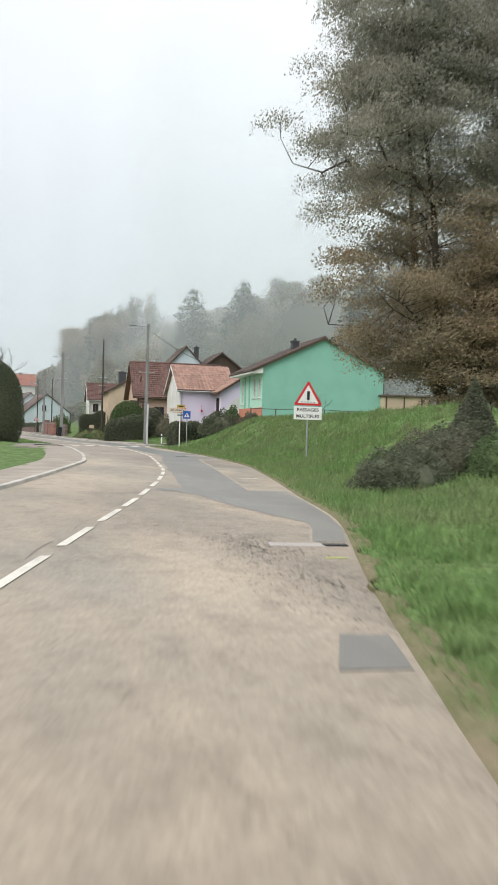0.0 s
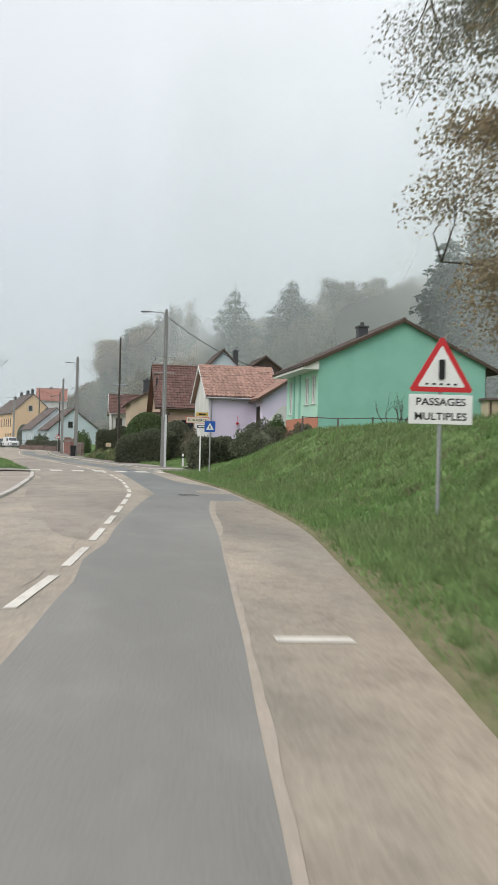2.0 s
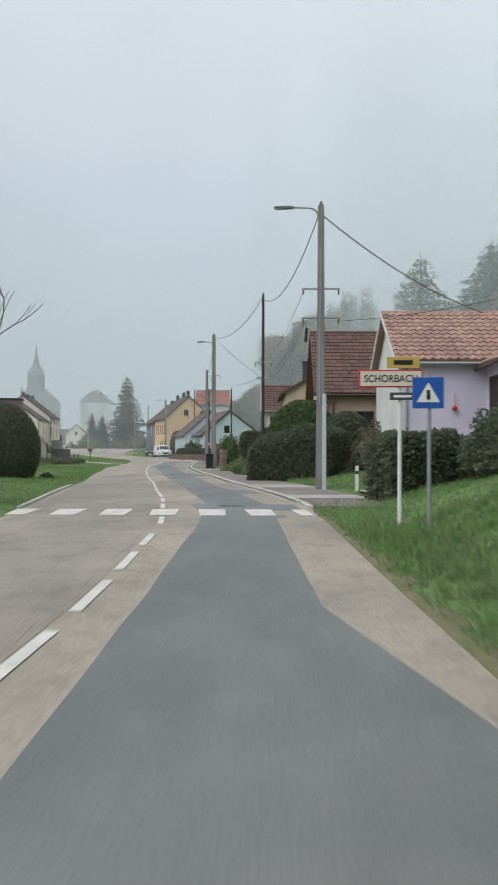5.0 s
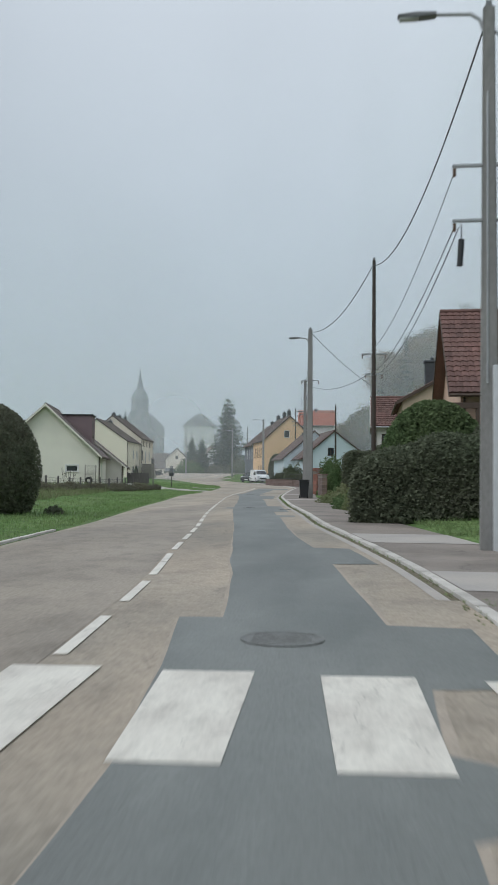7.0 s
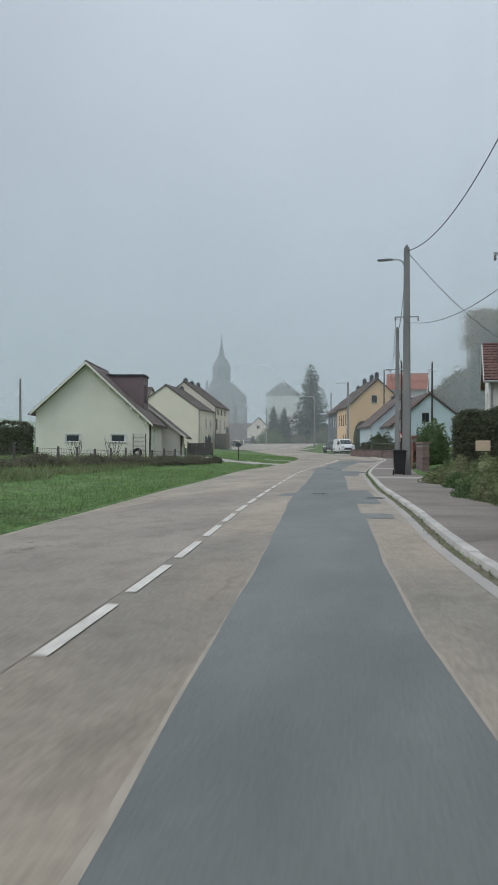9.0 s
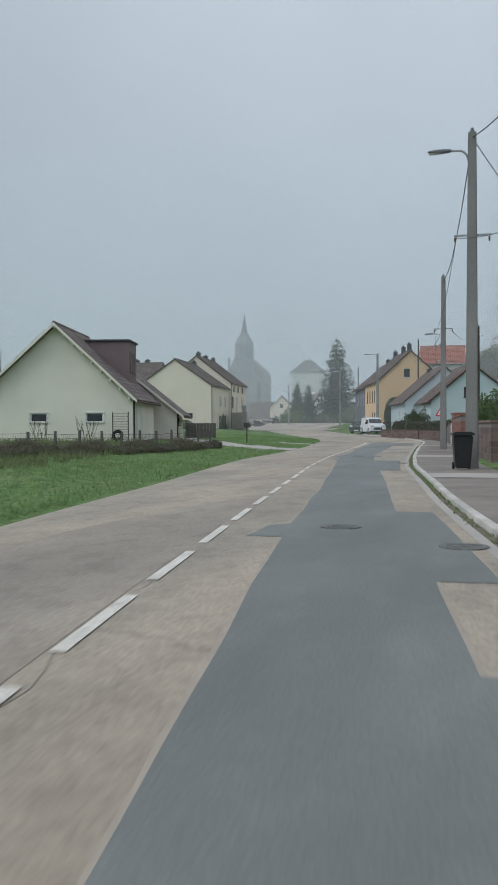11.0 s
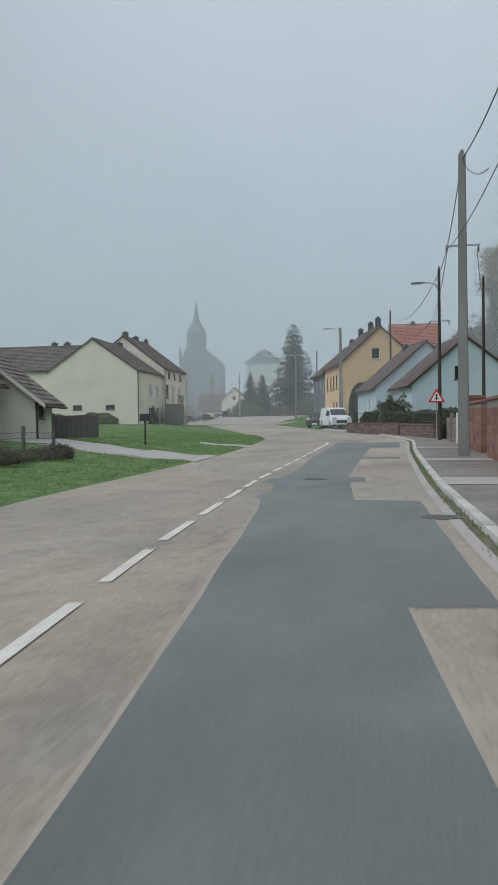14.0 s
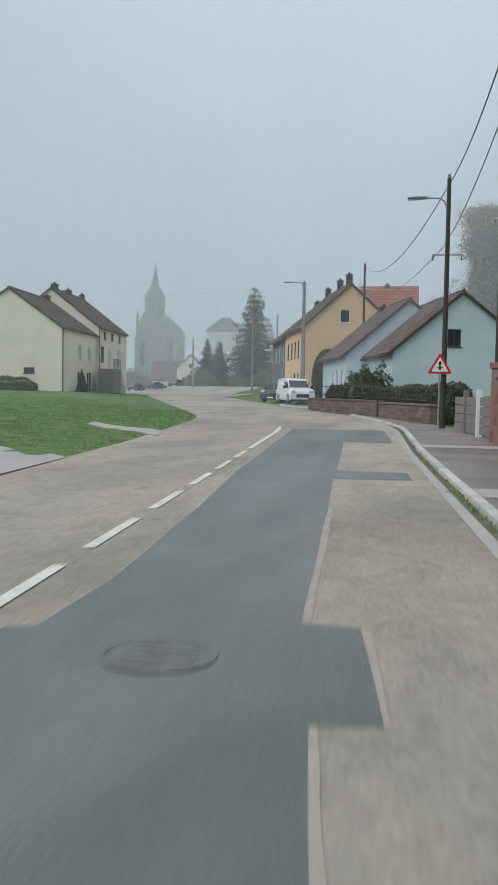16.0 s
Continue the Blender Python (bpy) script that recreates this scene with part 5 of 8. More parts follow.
for a, b in zip(rings, rings[1:]):
    for k in range(8):
        bm.faces.new((a[k], a[(k + 1) % 8], b[(k + 1) % 8], b[k]))
bm.faces.new(rings[-1])
part("tower", bm, M_STONE, church)
bm = bmesh.new()
rod(bm, (-1.5, 2, 45.0), (-1.5, 2, 46.4), 0.06)
rod(bm, (-2.0, 2, 45.9), (-1.0, 2, 45.9), 0.05)
part("cross", bm, M_SLATE, church)
for u in (-5, 5):
    part("window", boxes((u - 0.8, u + 0.8, -4.1, -3.95, 7, 16), bevel=0.02), M_SLATE, church)
for u in (-7, 7):
    bm = boxes((u - 0.9, u + 0.9, -5.2, -4.0, -6, 17.5), bevel=0.1)
    part("buttress", bm, M_STONE, church)
bm = boxes((-7.6, -6.6, -4.3, -3.3, 20.5, 24.5), bevel=0.1)
rod(bm, (-7.1, -3.8, 24.5), (-7.1, -3.8, 27.2), 0.7, 0.05, 6)
part("pinnacle", bm, M_STONE, church)

# large pale building on the rise beyond
block = thing("large_building", "large pale multi-storey building with hipped roof in the mist", "building", pose(-64, 455, 3, 0, 0, 10))
bm = bmesh.new()
holes = [(1.0 + 2.1 * i, 2.1 + 2.1 * i, 7.0 + 3.4 * j, 8.9 + 3.4 * j) for i in range(6) for j in range(4)]
wall_bm(bm, (-7, 0, 0), (1, 0, 0), 14, -6, 21, holes)
wall_bm(bm, (7, 0, 0), (0, 1, 0), 16, -6, 21, [])
wall_bm(bm, (7, 16, 0), (-1, 0, 0), 14, -6, 21, [])
wall_bm(bm, (-7, 16, 0), (0, -1, 0), 16, -6, 21, [])
part("wall", bm, M_WHITE, block)
for hl in holes:
    window_at(block, (-7, 0, 0), (1, 0, 0), hl, "window", (M_TRIM, M_PANE), 0)
bm = bmesh.new()
q = [bm.verts.new(p) for p in ((-7.5, -0.5, 21), (7.5, -0.5, 21), (7.5, 16.5, 21), (-7.5, 16.5, 21), (-1.5, 6.5, 26.5), (1.5, 6.5, 26.5), (1.5, 9.5, 26.5), (-1.5, 9.5, 26.5))]
for k in range(4):
    bm.faces.new((q[k], q[(k + 1) % 4], q[4 + (k + 1) % 4], q[4 + k]))
bm.faces.new(q[4:])
bm.faces.new(q[3::-1])
part("roof", bm, M_SLATE, block)

# ---- poles, lamps and cables ----
def pole(label, x, y, top, mat, width=0.17, lamp=None, arms=(), conduit=False, group="street poles", name="street_pole", round_=False):
    zb = max(gm(x, y), float(road_z(y)) + 0.1) - 0.25
    p = thing(name, label, "pole", pose(x, y, 0), group)
    bm = bmesh.new()
    if round_:
        rod(bm, (0, 0, zb), (0, 0, top), width * 0.75, width * 0.5, 12)
    else:
        lo = [bm.verts.new((sx * width, sy * width * 0.8, zb)) for sx, sy in ((-1, -1), (1, -1), (1, 1), (-1, 1))]
        hi = [bm.verts.new((sx * width * 0.62, sy * width * 0.5, top)) for sx, sy in ((-1, -1), (1, -1), (1, 1), (-1, 1))]
        for k in range(4):
            bm.faces.new((lo[k], lo[(k + 1) % 4], hi[(k + 1) % 4], hi[k]))
        bm.faces.new(hi)
        bm.faces.new(lo[::-1])
        bmesh.ops.bevel(bm, geom=[e for e in bm.edges if abs(e.verts[0].co.z - e.verts[1].co.z) > 1], offset=0.025, segments=2, affect="EDGES")
    part("shaft", bm, mat, p)
    part("cap", boxes((-0.05, 0.05, -0.05, 0.05, top - 0.02, top + 0.12), bevel=0.015), M_LAMP, p)
    if conduit:
        part("conduit", boxes((0.04, 0.17, -width - 0.06, -width + 0.02, zb, zb + 3.3), bevel=0.012), M_GALV, p, "light grey steel cable cover")
        bm = bmesh.new()
        rod(bm, (-0.04, -width * 0.72, zb + 3.0), (-0.03, -width * 0.55, top - 1.5), 0.02)
        part("riser_cable", bm, M_METAL, p)
    if lamp:
        lz, ln = lamp
        bm = bmesh.new()
        pts = [(-width * 0.4, 0, lz - 0.35), (-width * 0.6 - 0.06, 0, lz - 0.1), (-0.3, 0, lz), (-ln + 0.5, 0, lz + 0.03)]
        for a, b in zip(pts, pts[1:]):
            rod(bm, a, b, 0.032)
        arm = part("lamp_arm", bm, M_METAL, p)
        bm = bmesh.new()
        prism(bm, [(-ln, lz + 0.01), (-ln + 0.3, lz - 0.035), (-ln + 0.66, lz - 0.01), (-ln + 0.66, lz + 0.05), (-ln + 0.3, lz + 0.06), (-ln, lz + 0.03)], -0.1, 0.1)
        bmesh.ops.bevel(bm, geom=bm.edges[:], offset=0.012, segments=2, affect="EDGES")
        head = part("lamp_head", bm, M_LAMP, p)
        part("lens", boxes((-ln + 0.03, -ln + 0.36, -0.075, 0.075, lz - 0.045, lz - 0.02), bevel=0.006), M_LENS, head)
    for az, half in arms:
        part("cross_arm", boxes((-half, half, -0.05, 0.02, az - 0.025, az + 0.025), bevel=0.006), M_METAL, p)
        for s in (-half + 0.04, half - 0.04):
            bm = bmesh.new()
            for k in range(3):
                rod(bm, (s, -0.015, az - 0.05 - 0.05 * k), (s, -0.015, az - 0.09 - 0.05 * k), 0.035, 0.022, 8)
            part("insulator", bm, M_PORC, p)
    return p


pole("grey concrete pole with street lamp, cross arms and cable cover", 12.5, 72.3, 9.35, M_POLE, 0.155, (9.25, 1.55), ((6.6, 0.62), (5.65, 0.62)), True)
pole("dark tarred wooden pole with cross arms beside a hedge", 10.7, 93.6, 10.1, M_WPOLE, 0.14, None, ((6.27, 0.5), (5.46, 0.36)), round_=True)
pole("grey concrete pole with street lamp beside a waste bin", 7.2, 108.2, 9.7, M_POLE, 0.19, (9.2, 1.25), ((6.76, 0.52),))
pole("grey concrete pole with cross arm on the pavement", 5.48, 129.3, 9.0, M_POLE, 0.17, None, ((6.31, 0.5),))
pole("dark tarred wooden pole with street lamp and warning sign", 4.75, 146.45, 8.4, M_WPOLE, 0.13, (7.75, 1.35), ((5.9, 0.5),), round_=True)
pole("dark wooden pole behind the garden walls", 7.1, 153.0, 8.9, M_WPOLE, 0.14, None, ((8.3, 0.3),), round_=True)
pole("dark wooden pole in front of the ochre house", 0.3, 185.2, 11.0, M_WPOLE, 0.15, None, ((9.2, 0.5), (8.6, 0.4)), round_=True)
pole("grey concrete pole with street lamp beside a parked van", -3.75, 180.5, 9.1, M_POLE, 0.17, (9.1, 1.5))
pole("pale concrete pole near a tall conifer", -13.2, 215, 9.8, M_POLE, 0.15, (9.4, 1.4))
pole("pale concrete pole near a tall conifer", -12.0, 226, 10.6, M_POLE, 0.15)
pole("pale concrete pole beyond the bend", -31.0, 262, 9.8, M_POLE, 0.15, (9.5, 1.4))
pole("grey pole behind the garden fence", -32, 150, 7.7, M_POLE, 0.13)


def cable(label, a, b, sag, r=0.018, n=18):
    a, b = Vector(a), Vector(b)
    bm = bmesh.new()
    pts = [a.lerp(b, k / n) - Vector((0, 0, sag * 4 * (k / n) * (1 - k / n))) for k in range(n + 1)]
    rings = []
    for i, p in enumerate(pts):
        d = (pts[min(i + 1, n)] - pts[max(i - 1, 0)]).normalized()
        q = d.to_track_quat("Z", "Y").to_matrix()
        rings.append([bm.verts.new(p + q @ Vector((r * math.cos(2 * math.pi * k / 5), r * math.sin(2 * math.pi * k / 5), 0))) for k in range(5)])
    for u, v in zip(rings, rings[1:]):
        for k in range(5):
            bm.faces.new((u[k], u[(k + 1) % 5], v[(k + 1) % 5], v[k]))
    ob = part("overhead_cable", bm, M_WIRE)
    return tagged(ob, label, "cable", "overhead cables")


T1, TD, T2, T3, T4, T5, T6 = (12.45, 72.3, 9.1), (10.65, 93.6, 9.9), (7.2, 108.2, 9.55), (5.48, 129.3, 8.85), (4.75, 146.45, 8.2), (0.3, 185.2, 10.8), (-3.75, 180.5, 8.9)
for a, b, sg in ((T1, TD, 1.1), (TD, T2, 0.75), (T2, T3, 0.9), (T3, T4, 0.55), (T4, T5, 1.3)):
    cable("black twisted overhead cable sagging between poles", a, b, sg, 0.016)
cable("black overhead cable running to a house roof", T1, (19.2, 78.0, 6.7), 0.35, 0.02)
cable("black overhead cable running to a house roof", T2, (11.6, 121.0, 7.2), 0.3, 0.014)
cable("thin telephone cable between poles", (11.92, 72.3, 6.5), (10.25, 93.6, 6.2), 0.7, 0.007)
cable("thin telephone cable between poles", (11.92, 72.3, 5.55), (10.38, 93.6, 5.4), 0.6, 0.008)
cable("thin telephone cable between poles", (12.0, 72.3, 5.55), (10.45, 93.6, 5.4), 0.75, 0.008)
cable("thin telephone cable between poles", (13.08, 72.3, 5.55), (19.4, 62.1, 5.6), 0.3, 0.009)
cable("thin telephone cable between poles", (10.4, 93.6, 5.4), (6.75, 108.2, 6.7), 0.5, 0.01)
cable("thin telephone cable between poles", (6.75, 108.2, 6.68), (5.05, 129.3, 6.22), 0.6, 0.01)
cable("thin telephone cable between poles", (5.05, 129.3, 6.22), (4.3, 146.45, 5.82), 0.5, 0.01)
cable("thin telephone cable between poles", (5.9, 129.3, 6.22), (7.1, 153.0, 8.2), 0.5, 0.01)
cable("thin telephone cable between poles", (4.3, 146.45, 5.82), (0.0, 185.2, 9.1), 0.9, 0.01)
cable("black cable drooping down a pole", (5.48, 129.3, 8.85), (5.8, 120.5, 6.2), 0.25, 0.012)
bm = bmesh.new()
rod(bm, (12.03, 72.2, 5.55), (12.03, 72.2, 5.3), 0.01)
rod(bm, (12.03, 72.2, 5.3), (12.0, 72.2, 4.85), 0.055, 0.05, 10)
tagged(part("cable_joint", bm, M_BIN), "black cable joint hanging below a cross arm", "cable joint")


# ---- signs ----
def lettering(owner, text, width, height, centre, mat, name="lettering"):
    cu = bpy.data.curves.new(name, "FONT")
    cu.body, cu.align_x, cu.align_y, cu.extrude = text, "CENTER", "CENTER", 0.001
    cu.offset = 0.018
    tmp = bpy.data.objects.new("tmp", cu)
    scene.collection.objects.link(tmp)
    bpy.context.view_layer.update()
    me = bpy.data.meshes.new_from_object(tmp.evaluated_get(bpy.context.evaluated_depsgraph_get()))
    bpy.data.objects.remove(tmp)
    co = np.array([v.co[:] for v in me.vertices])
    lo, hi = co.min(0), co.max(0)
    for v in me.vertices:
        fx, fz = (v.co.x - (lo[0] + hi[0]) / 2) / (hi[0] - lo[0]), (v.co.y - (lo[1] + hi[1]) / 2) / (hi[1] - lo[1])
        v.co = (centre[0] + fx * width, centre[1] - 0.001 - v.co.z * 0.5, centre[2] + fz * height)
    me.materials.clear()
    me.materials.append(mat)
    ob = new(name, me)
    ob.parent = owner
    return ob


def triangle(bm, half, z0, y0, y1, cut=0.05):
    h = half * math.sqrt(3)
    pts = [(-half + cut, z0), (half - cut, z0), (half - cut * 0.4, z0 + cut * 0.9), (cut * 0.5, z0 + h - cut * 0.9), (-cut * 0.5, z0 + h - cut * 0.9), (-half + cut * 0.4, z0 + cut * 0.9)]
    return prism(bm, pts, y0, y1)


zs = gm(12.92, 30.9)
sg = thing("warning_sign", "red-bordered triangular warning sign with white text plate on the bank", "road sign", pose(12.92, 30.9, 0, 0, 0, -6))
bm = bmesh.new()
rod(bm, (0, 0.04, zs - 0.4), (0, 0.04, 2.85), 0.032, seg=12)
part("post", bm, M_METAL, sg)
plate = part("triangle_plate", triangle(bmesh.new(), 0.5, 2.17, -0.012, 0.012), M_SIGNR, sg, "red border")
part("white_field", triangle(bmesh.new(), 0.365, 2.245, -0.016, -0.013, 0.02), M_SIGNW, plate)
bm = boxes((-0.045, 0.045, -0.021, -0.0165, 2.36, 2.66), bevel=0.02)
part("pictogram", bm, M_BLACK, plate, "plain black upright shape")
for k in range(5):
    part("pictogram_bar", boxes((-0.25 + 0.11 * k, -0.2 + 0.11 * k, -0.021, -0.0165, 2.275, 2.3)), M_BLACK, plate)
tp = part("text_plate", boxes((-0.49, 0.49, -0.012, 0.012, 1.68, 2.13), bevel=0.008), M_SIGNW, sg)
lettering(tp, "PASSAGES", 0.76, 0.115, (0, -0.013, 2.02), M_BLACK)
lettering(tp, "MULTIPLES", 0.80, 0.115, (0, -0.013, 1.80), M_BLACK)

cs = thing("crossing_sign", "square blue pedestrian crossing sign on a grey post", "road sign", pose(12.98, 56.0, 0, 0, 0, -3))
zs = gm(12.98, 56.0)
bm = bmesh.new()
rod(bm, (0.02, 0.04, zs - 0.3), (0.02, 0.04, 2.4), 0.03, seg=10)
part("post", bm, M_METAL, cs)
pl = part("plate", boxes((-0.23, 0.23, -0.01, 0.012, 1.9, 2.36), bevel=0.008), M_SIGNB, cs)
part("white_field", triangle(bmesh.new(), 0.17, 1.99, -0.015, -0.011, 0.015), M_SIGNW, pl)
part("pictogram", boxes((-0.025, 0.025, -0.02, -0.0155, 2.03, 2.17), bevel=0.008), M_BLACK, pl)

ts = thing("town_sign", "white town entry sign with red border on a white post", "road sign", pose(12.56, 57.0, 0, 0, 0, -3))
zs = gm(12.56, 57.0)
bm = bmesh.new()
rod(bm, (0.16, 0.05, zs - 0.3), (0.16, 0.05, 2.75), 0.032, seg=10)
part("post", bm, M_SIGNW, ts)
pl = part("border_plate", boxes((-0.49, 0.52, -0.01, 0.012, 2.28, 2.56), bevel=0.01), M_SIGNR, ts)
part("white_field", boxes((-0.465, 0.495, -0.014, -0.011, 2.303, 2.537), bevel=0.001), M_SIGNC, pl)
lettering(pl, "SCHORBACH", 0.84, 0.115, (0.015, -0.0145, 2.42), M_BLACK)
yp = part("route_plate", boxes((-0.05, 0.47, -0.01, 0.012, 2.585, 2.76), bevel=0.006), M_SIGNY, ts)
part("text_bar", boxes((0.06, 0.36, -0.014, -0.011, 2.64, 2.71)), M_BLACK, yp)
dp_ = part("lower_plate", boxes((0.0, 0.4, -0.01, 0.012, 2.08, 2.2), bevel=0.005), M_SLATE, ts)
part("text_bar", boxes((0.06, 0.34, -0.014, -0.011, 2.12, 2.16)), M_SIGNW, dp_)

js = thing("junction_sign", "red-bordered triangular junction warning sign on a grey post", "road sign", pose(4.6, 146.0, 0, 0, 0, 6))
bm = bmesh.new()
rod(bm, (0, 0.04, 0.05), (0, 0.04, 2.6), 0.03, seg=10)
part("post", bm, M_METAL, js)
pl = part("triangle_plate", triangle(bmesh.new(), 0.4, 1.97, -0.012, 0.012), M_SIGNR, js, "red border")
part("white_field", triangle(bmesh.new(), 0.275, 2.04, -0.016, -0.013, 0.02), M_SIGNW, pl)
bm = boxes((-0.03, 0.03, -0.021, -0.0165, 2.09, 2.3), (-0.1, 0.1, -0.021, -0.0165, 2.15, 2.185))
v = [bm.verts.new(p) for p in ((-0.07, -0.02, 2.3), (0.07, -0.02, 2.3), (0.0, -0.02, 2.4))]
bm.faces.new(v)
part("pictogram", bm, M_BLACK, pl)

# white plastic marker posts by the kerb
for mx, my_ in ((13.4, 69.6), (4.4, 152.5)):
    mk = thing("marker_post", "short white plastic marker post", "post", pose(mx, my_, gm(mx, my_)), "marker posts")
    part("post", boxes((-0.05, 0.05, -0.04, 0.04, -0.2, 0.75), bevel=0.015), M_SIGNW, mk)
    part("band", boxes((-0.053, 0.053, -0.043, 0.043, 0.5, 0.6)), M_SLATE, mk)

# ---- fences, walls, small street things ----
fn = thing("bank_fence", "low steel rail fence along the top of the grass bank", "fence")
line = [(17.5 + 1.68 * k, 58.0 + 0.05 * k) for k in range(8)]
tops = []
for x, y in line:
    z = gm(x, y)
    part("post", boxes((x - 0.035, x + 0.035, y - 0.035, y + 0.035, z - 0.3, z + 1.04), bevel=0.006), M_FENCE, fn)
    tops.append(Vector((x, y, z + 1.0)))
for a, b in zip(tops, tops[1:]):
    for dz in (0.0, -0.62):
        bm = bmesh.new()
        rod(bm, a + Vector((0, 0, dz)), b + Vector((0, 0, dz)), 0.014 if dz else 0.022)
        part("rail", bm, M_FENCE, fn)


def block_wall(label, a, b, height, thick, course=0.22, block=0.45, cap=0.08, mats=(M_BRICK, M_MORT), base=None):
    """A garden wall of single blocks in bond over a mortar core, with a coping."""
    a, b = Vector((*a, 0)), Vector((*b, 0))
    ln = (b - a).length
    ang = math.atan2((b - a).y, (b - a).x)
    z0 = (gm(a.x, a.y) + gm(b.x, b.y)) / 2 if base is None else base
    w = thing("garden_wall", label, "wall", Matrix.Translation((a.x, a.y, z0)) @ Matrix.Rotation(ang, 4, "Z"))
    part("core", boxes((0.01, ln - 0.01, 0.015, thick - 0.015, -0.4, height)), mats[1], w)
    rows = int(height / course)
    me = mesh_of("block", boxes((0.006, block - 0.006, 0, thick, 0.006, course - 0.006), bevel=0.008))
    me.materials.append(mats[0])
    for r in range(rows):
        x = -block * 0.5 * (r % 2)
        while x < ln - 0.05:
            x0, x1 = max(x, 0), min(x + block, ln)
            if x1 - x0 > 0.08:
                o = new("block", me)
                o.parent = w
                o.matrix_local = Matrix.Translation((x0, random.uniform(-0.006, 0.006), r * course)) @ Matrix.Diagonal(((x1 - x0) / block, 1, 1, 1))
            x += block
    part("coping", boxes((-0.03, ln + 0.03, -0.04, thick + 0.04, height, height + cap), bevel=0.012), mats[0], w, "sandstone coping")
    return w


block_wall("dark red garden wall beside the pavement", (8.05, 111.5), (7.55, 116.0), 1.25, 0.3, mats=(M_WALLD, M_MORT))
block_wall("red sandstone block garden wall along the pavement", (6.95, 119.5), (6.45, 128.3), 1.65, 0.35, 0.24, 0.6)
block_wall("red sandstone block garden wall with raised pier", (6.4, 131.0), (5.95, 138.0), 1.6, 0.35, 0.24, 0.6)
block_wall("stout red sandstone gate pier", (5.75, 138.0), (6.5, 138.2), 1.85, 0.7, 0.31, 0.38, 0.14)
block_wall("low red terraced garden wall below a hedge", (4.75, 149.5), (2.7, 156.5), 0.75, 0.35, 0.15, 0.6, mats=(M_WALLD, M_MORT))
block_wall("low red terraced garden wall below a hedge", (2.6, 156.7), (-1.6, 167.5), 0.75, 0.35, 0.15, 0.6, mats=(M_WALLD, M_MORT))
gt = thing("garden_gate", "pale grey boarded garden gate panels with posts", "gate", pose(5.75, 139.3, gm(5.75, 139.3), 0, 0, 97))
for k in range(3):
    for j in range(4):
        part("board", boxes((k * 1.9 + 0.1, k * 1.9 + 1.75, -0.02, 0.02, 0.12 + 0.26 * j, 0.36 + 0.26 * j), bevel=0.006), M_MORT, gt)
    part("post", boxes((k * 1.9 - 0.06, k * 1.9 + 0.08, -0.08, 0.08, -0.3, 1.35), bevel=0.01), M_SIGNW if k == 1 else M_MORT, gt)
rl = thing("garden_railing", "thin dark railing on the low garden wall", "railing")
for (ax, ay), (bx, by) in (((4.9, 149.7), (2.85, 156.6)), ((2.75, 156.9), (-1.45, 167.6))):
    for zz in (0.95, 1.45):
        bm = bmesh.new()
        rod(bm, (ax, ay, gm(ax, ay) + zz), (bx, by, gm(bx, by) + zz), 0.018)
        part("rail", bm, M_WIRE, rl)
    n = 12
    for k in range(n + 1):
        x, y = ax + (bx - ax) * k / n, ay + (by - ay) * k / n
        bm = bmesh.new()
        rod(bm, (x, y, gm(x, y) + 0.75), (x, y, gm(x, y) + 1.5), 0.012)
        part("baluster", bm, M_WIRE, rl)

wb = thing("waste_bin", "anthracite two-wheeled waste bin on the pavement", "bin", pose(6.95, 107.3, 0.067, 0, 0, 8))
bm = bmesh.new()
lo = [bm.verts.new(p) for p in ((-0.2, -0.22, 0.04), (0.2, -0.22, 0.04), (0.2, 0.2, 0.04), (-0.2, 0.2, 0.04))]
hi = [bm.verts.new(p) for p in ((-0.27, -0.3, 0.95), (0.27, -0.3, 0.95), (0.27, 0.3, 0.95), (-0.27, 0.3, 0.95))]
for k in range(4):
    bm.faces.new((lo[k], lo[(k + 1) % 4], hi[(k + 1) % 4], hi[k]))
bm.faces.new(lo[::-1]); bm.faces.new(hi)
bmesh.ops.bevel(bm, geom=bm.edges[:], offset=0.03, segments=2, affect="EDGES")
part("body", bm, M_BIN, wb)
bm = bmesh.new()
prism(bm, [(-0.3, 0.95), (0.3, 0.95), (0.3, 1.0), (0.2, 1.05), (-0.2, 1.05), (-0.3, 1.0)], -0.34, 0.36)
part("lid", bm, M_BIN, wb)
for s in (-0.22, 0.22):
    bm = bmesh.new()
    rod(bm, (s - 0.03, 0.24, 0.1), (s + 0.03, 0.24, 0.1), 0.1, seg=16)
    part("wheel", bm, M_TYRE, wb)

lb = thing("letter_box", "tan letter box on a post in a hedge bank", "letter box", pose(10.1, 100, gm(10.1, 100)))
part("post", boxes((-0.04, 0.04, -0.04, 0.04, -0.3, 1.0)), M_FENCE, lb)
part("box", boxes((-0.22, 0.25, -0.18, 0.18, 0.95, 1.3), bevel=0.02), M_TAN, lb)
mb = thing("letter_box", "dark letter box on a slim post in the grass", "letter box", pose(-7.2, 137.5, gm(-7.2, 137.5)))
part("post", boxes((-0.03, 0.03, -0.03, 0.03, -0.3, 1.0)), M_WPOLE, mb)
part("box", boxes((-0.2, 0.2, -0.12, 0.12, 0.98, 1.28), bevel=0.02), M_SLATE, mb)

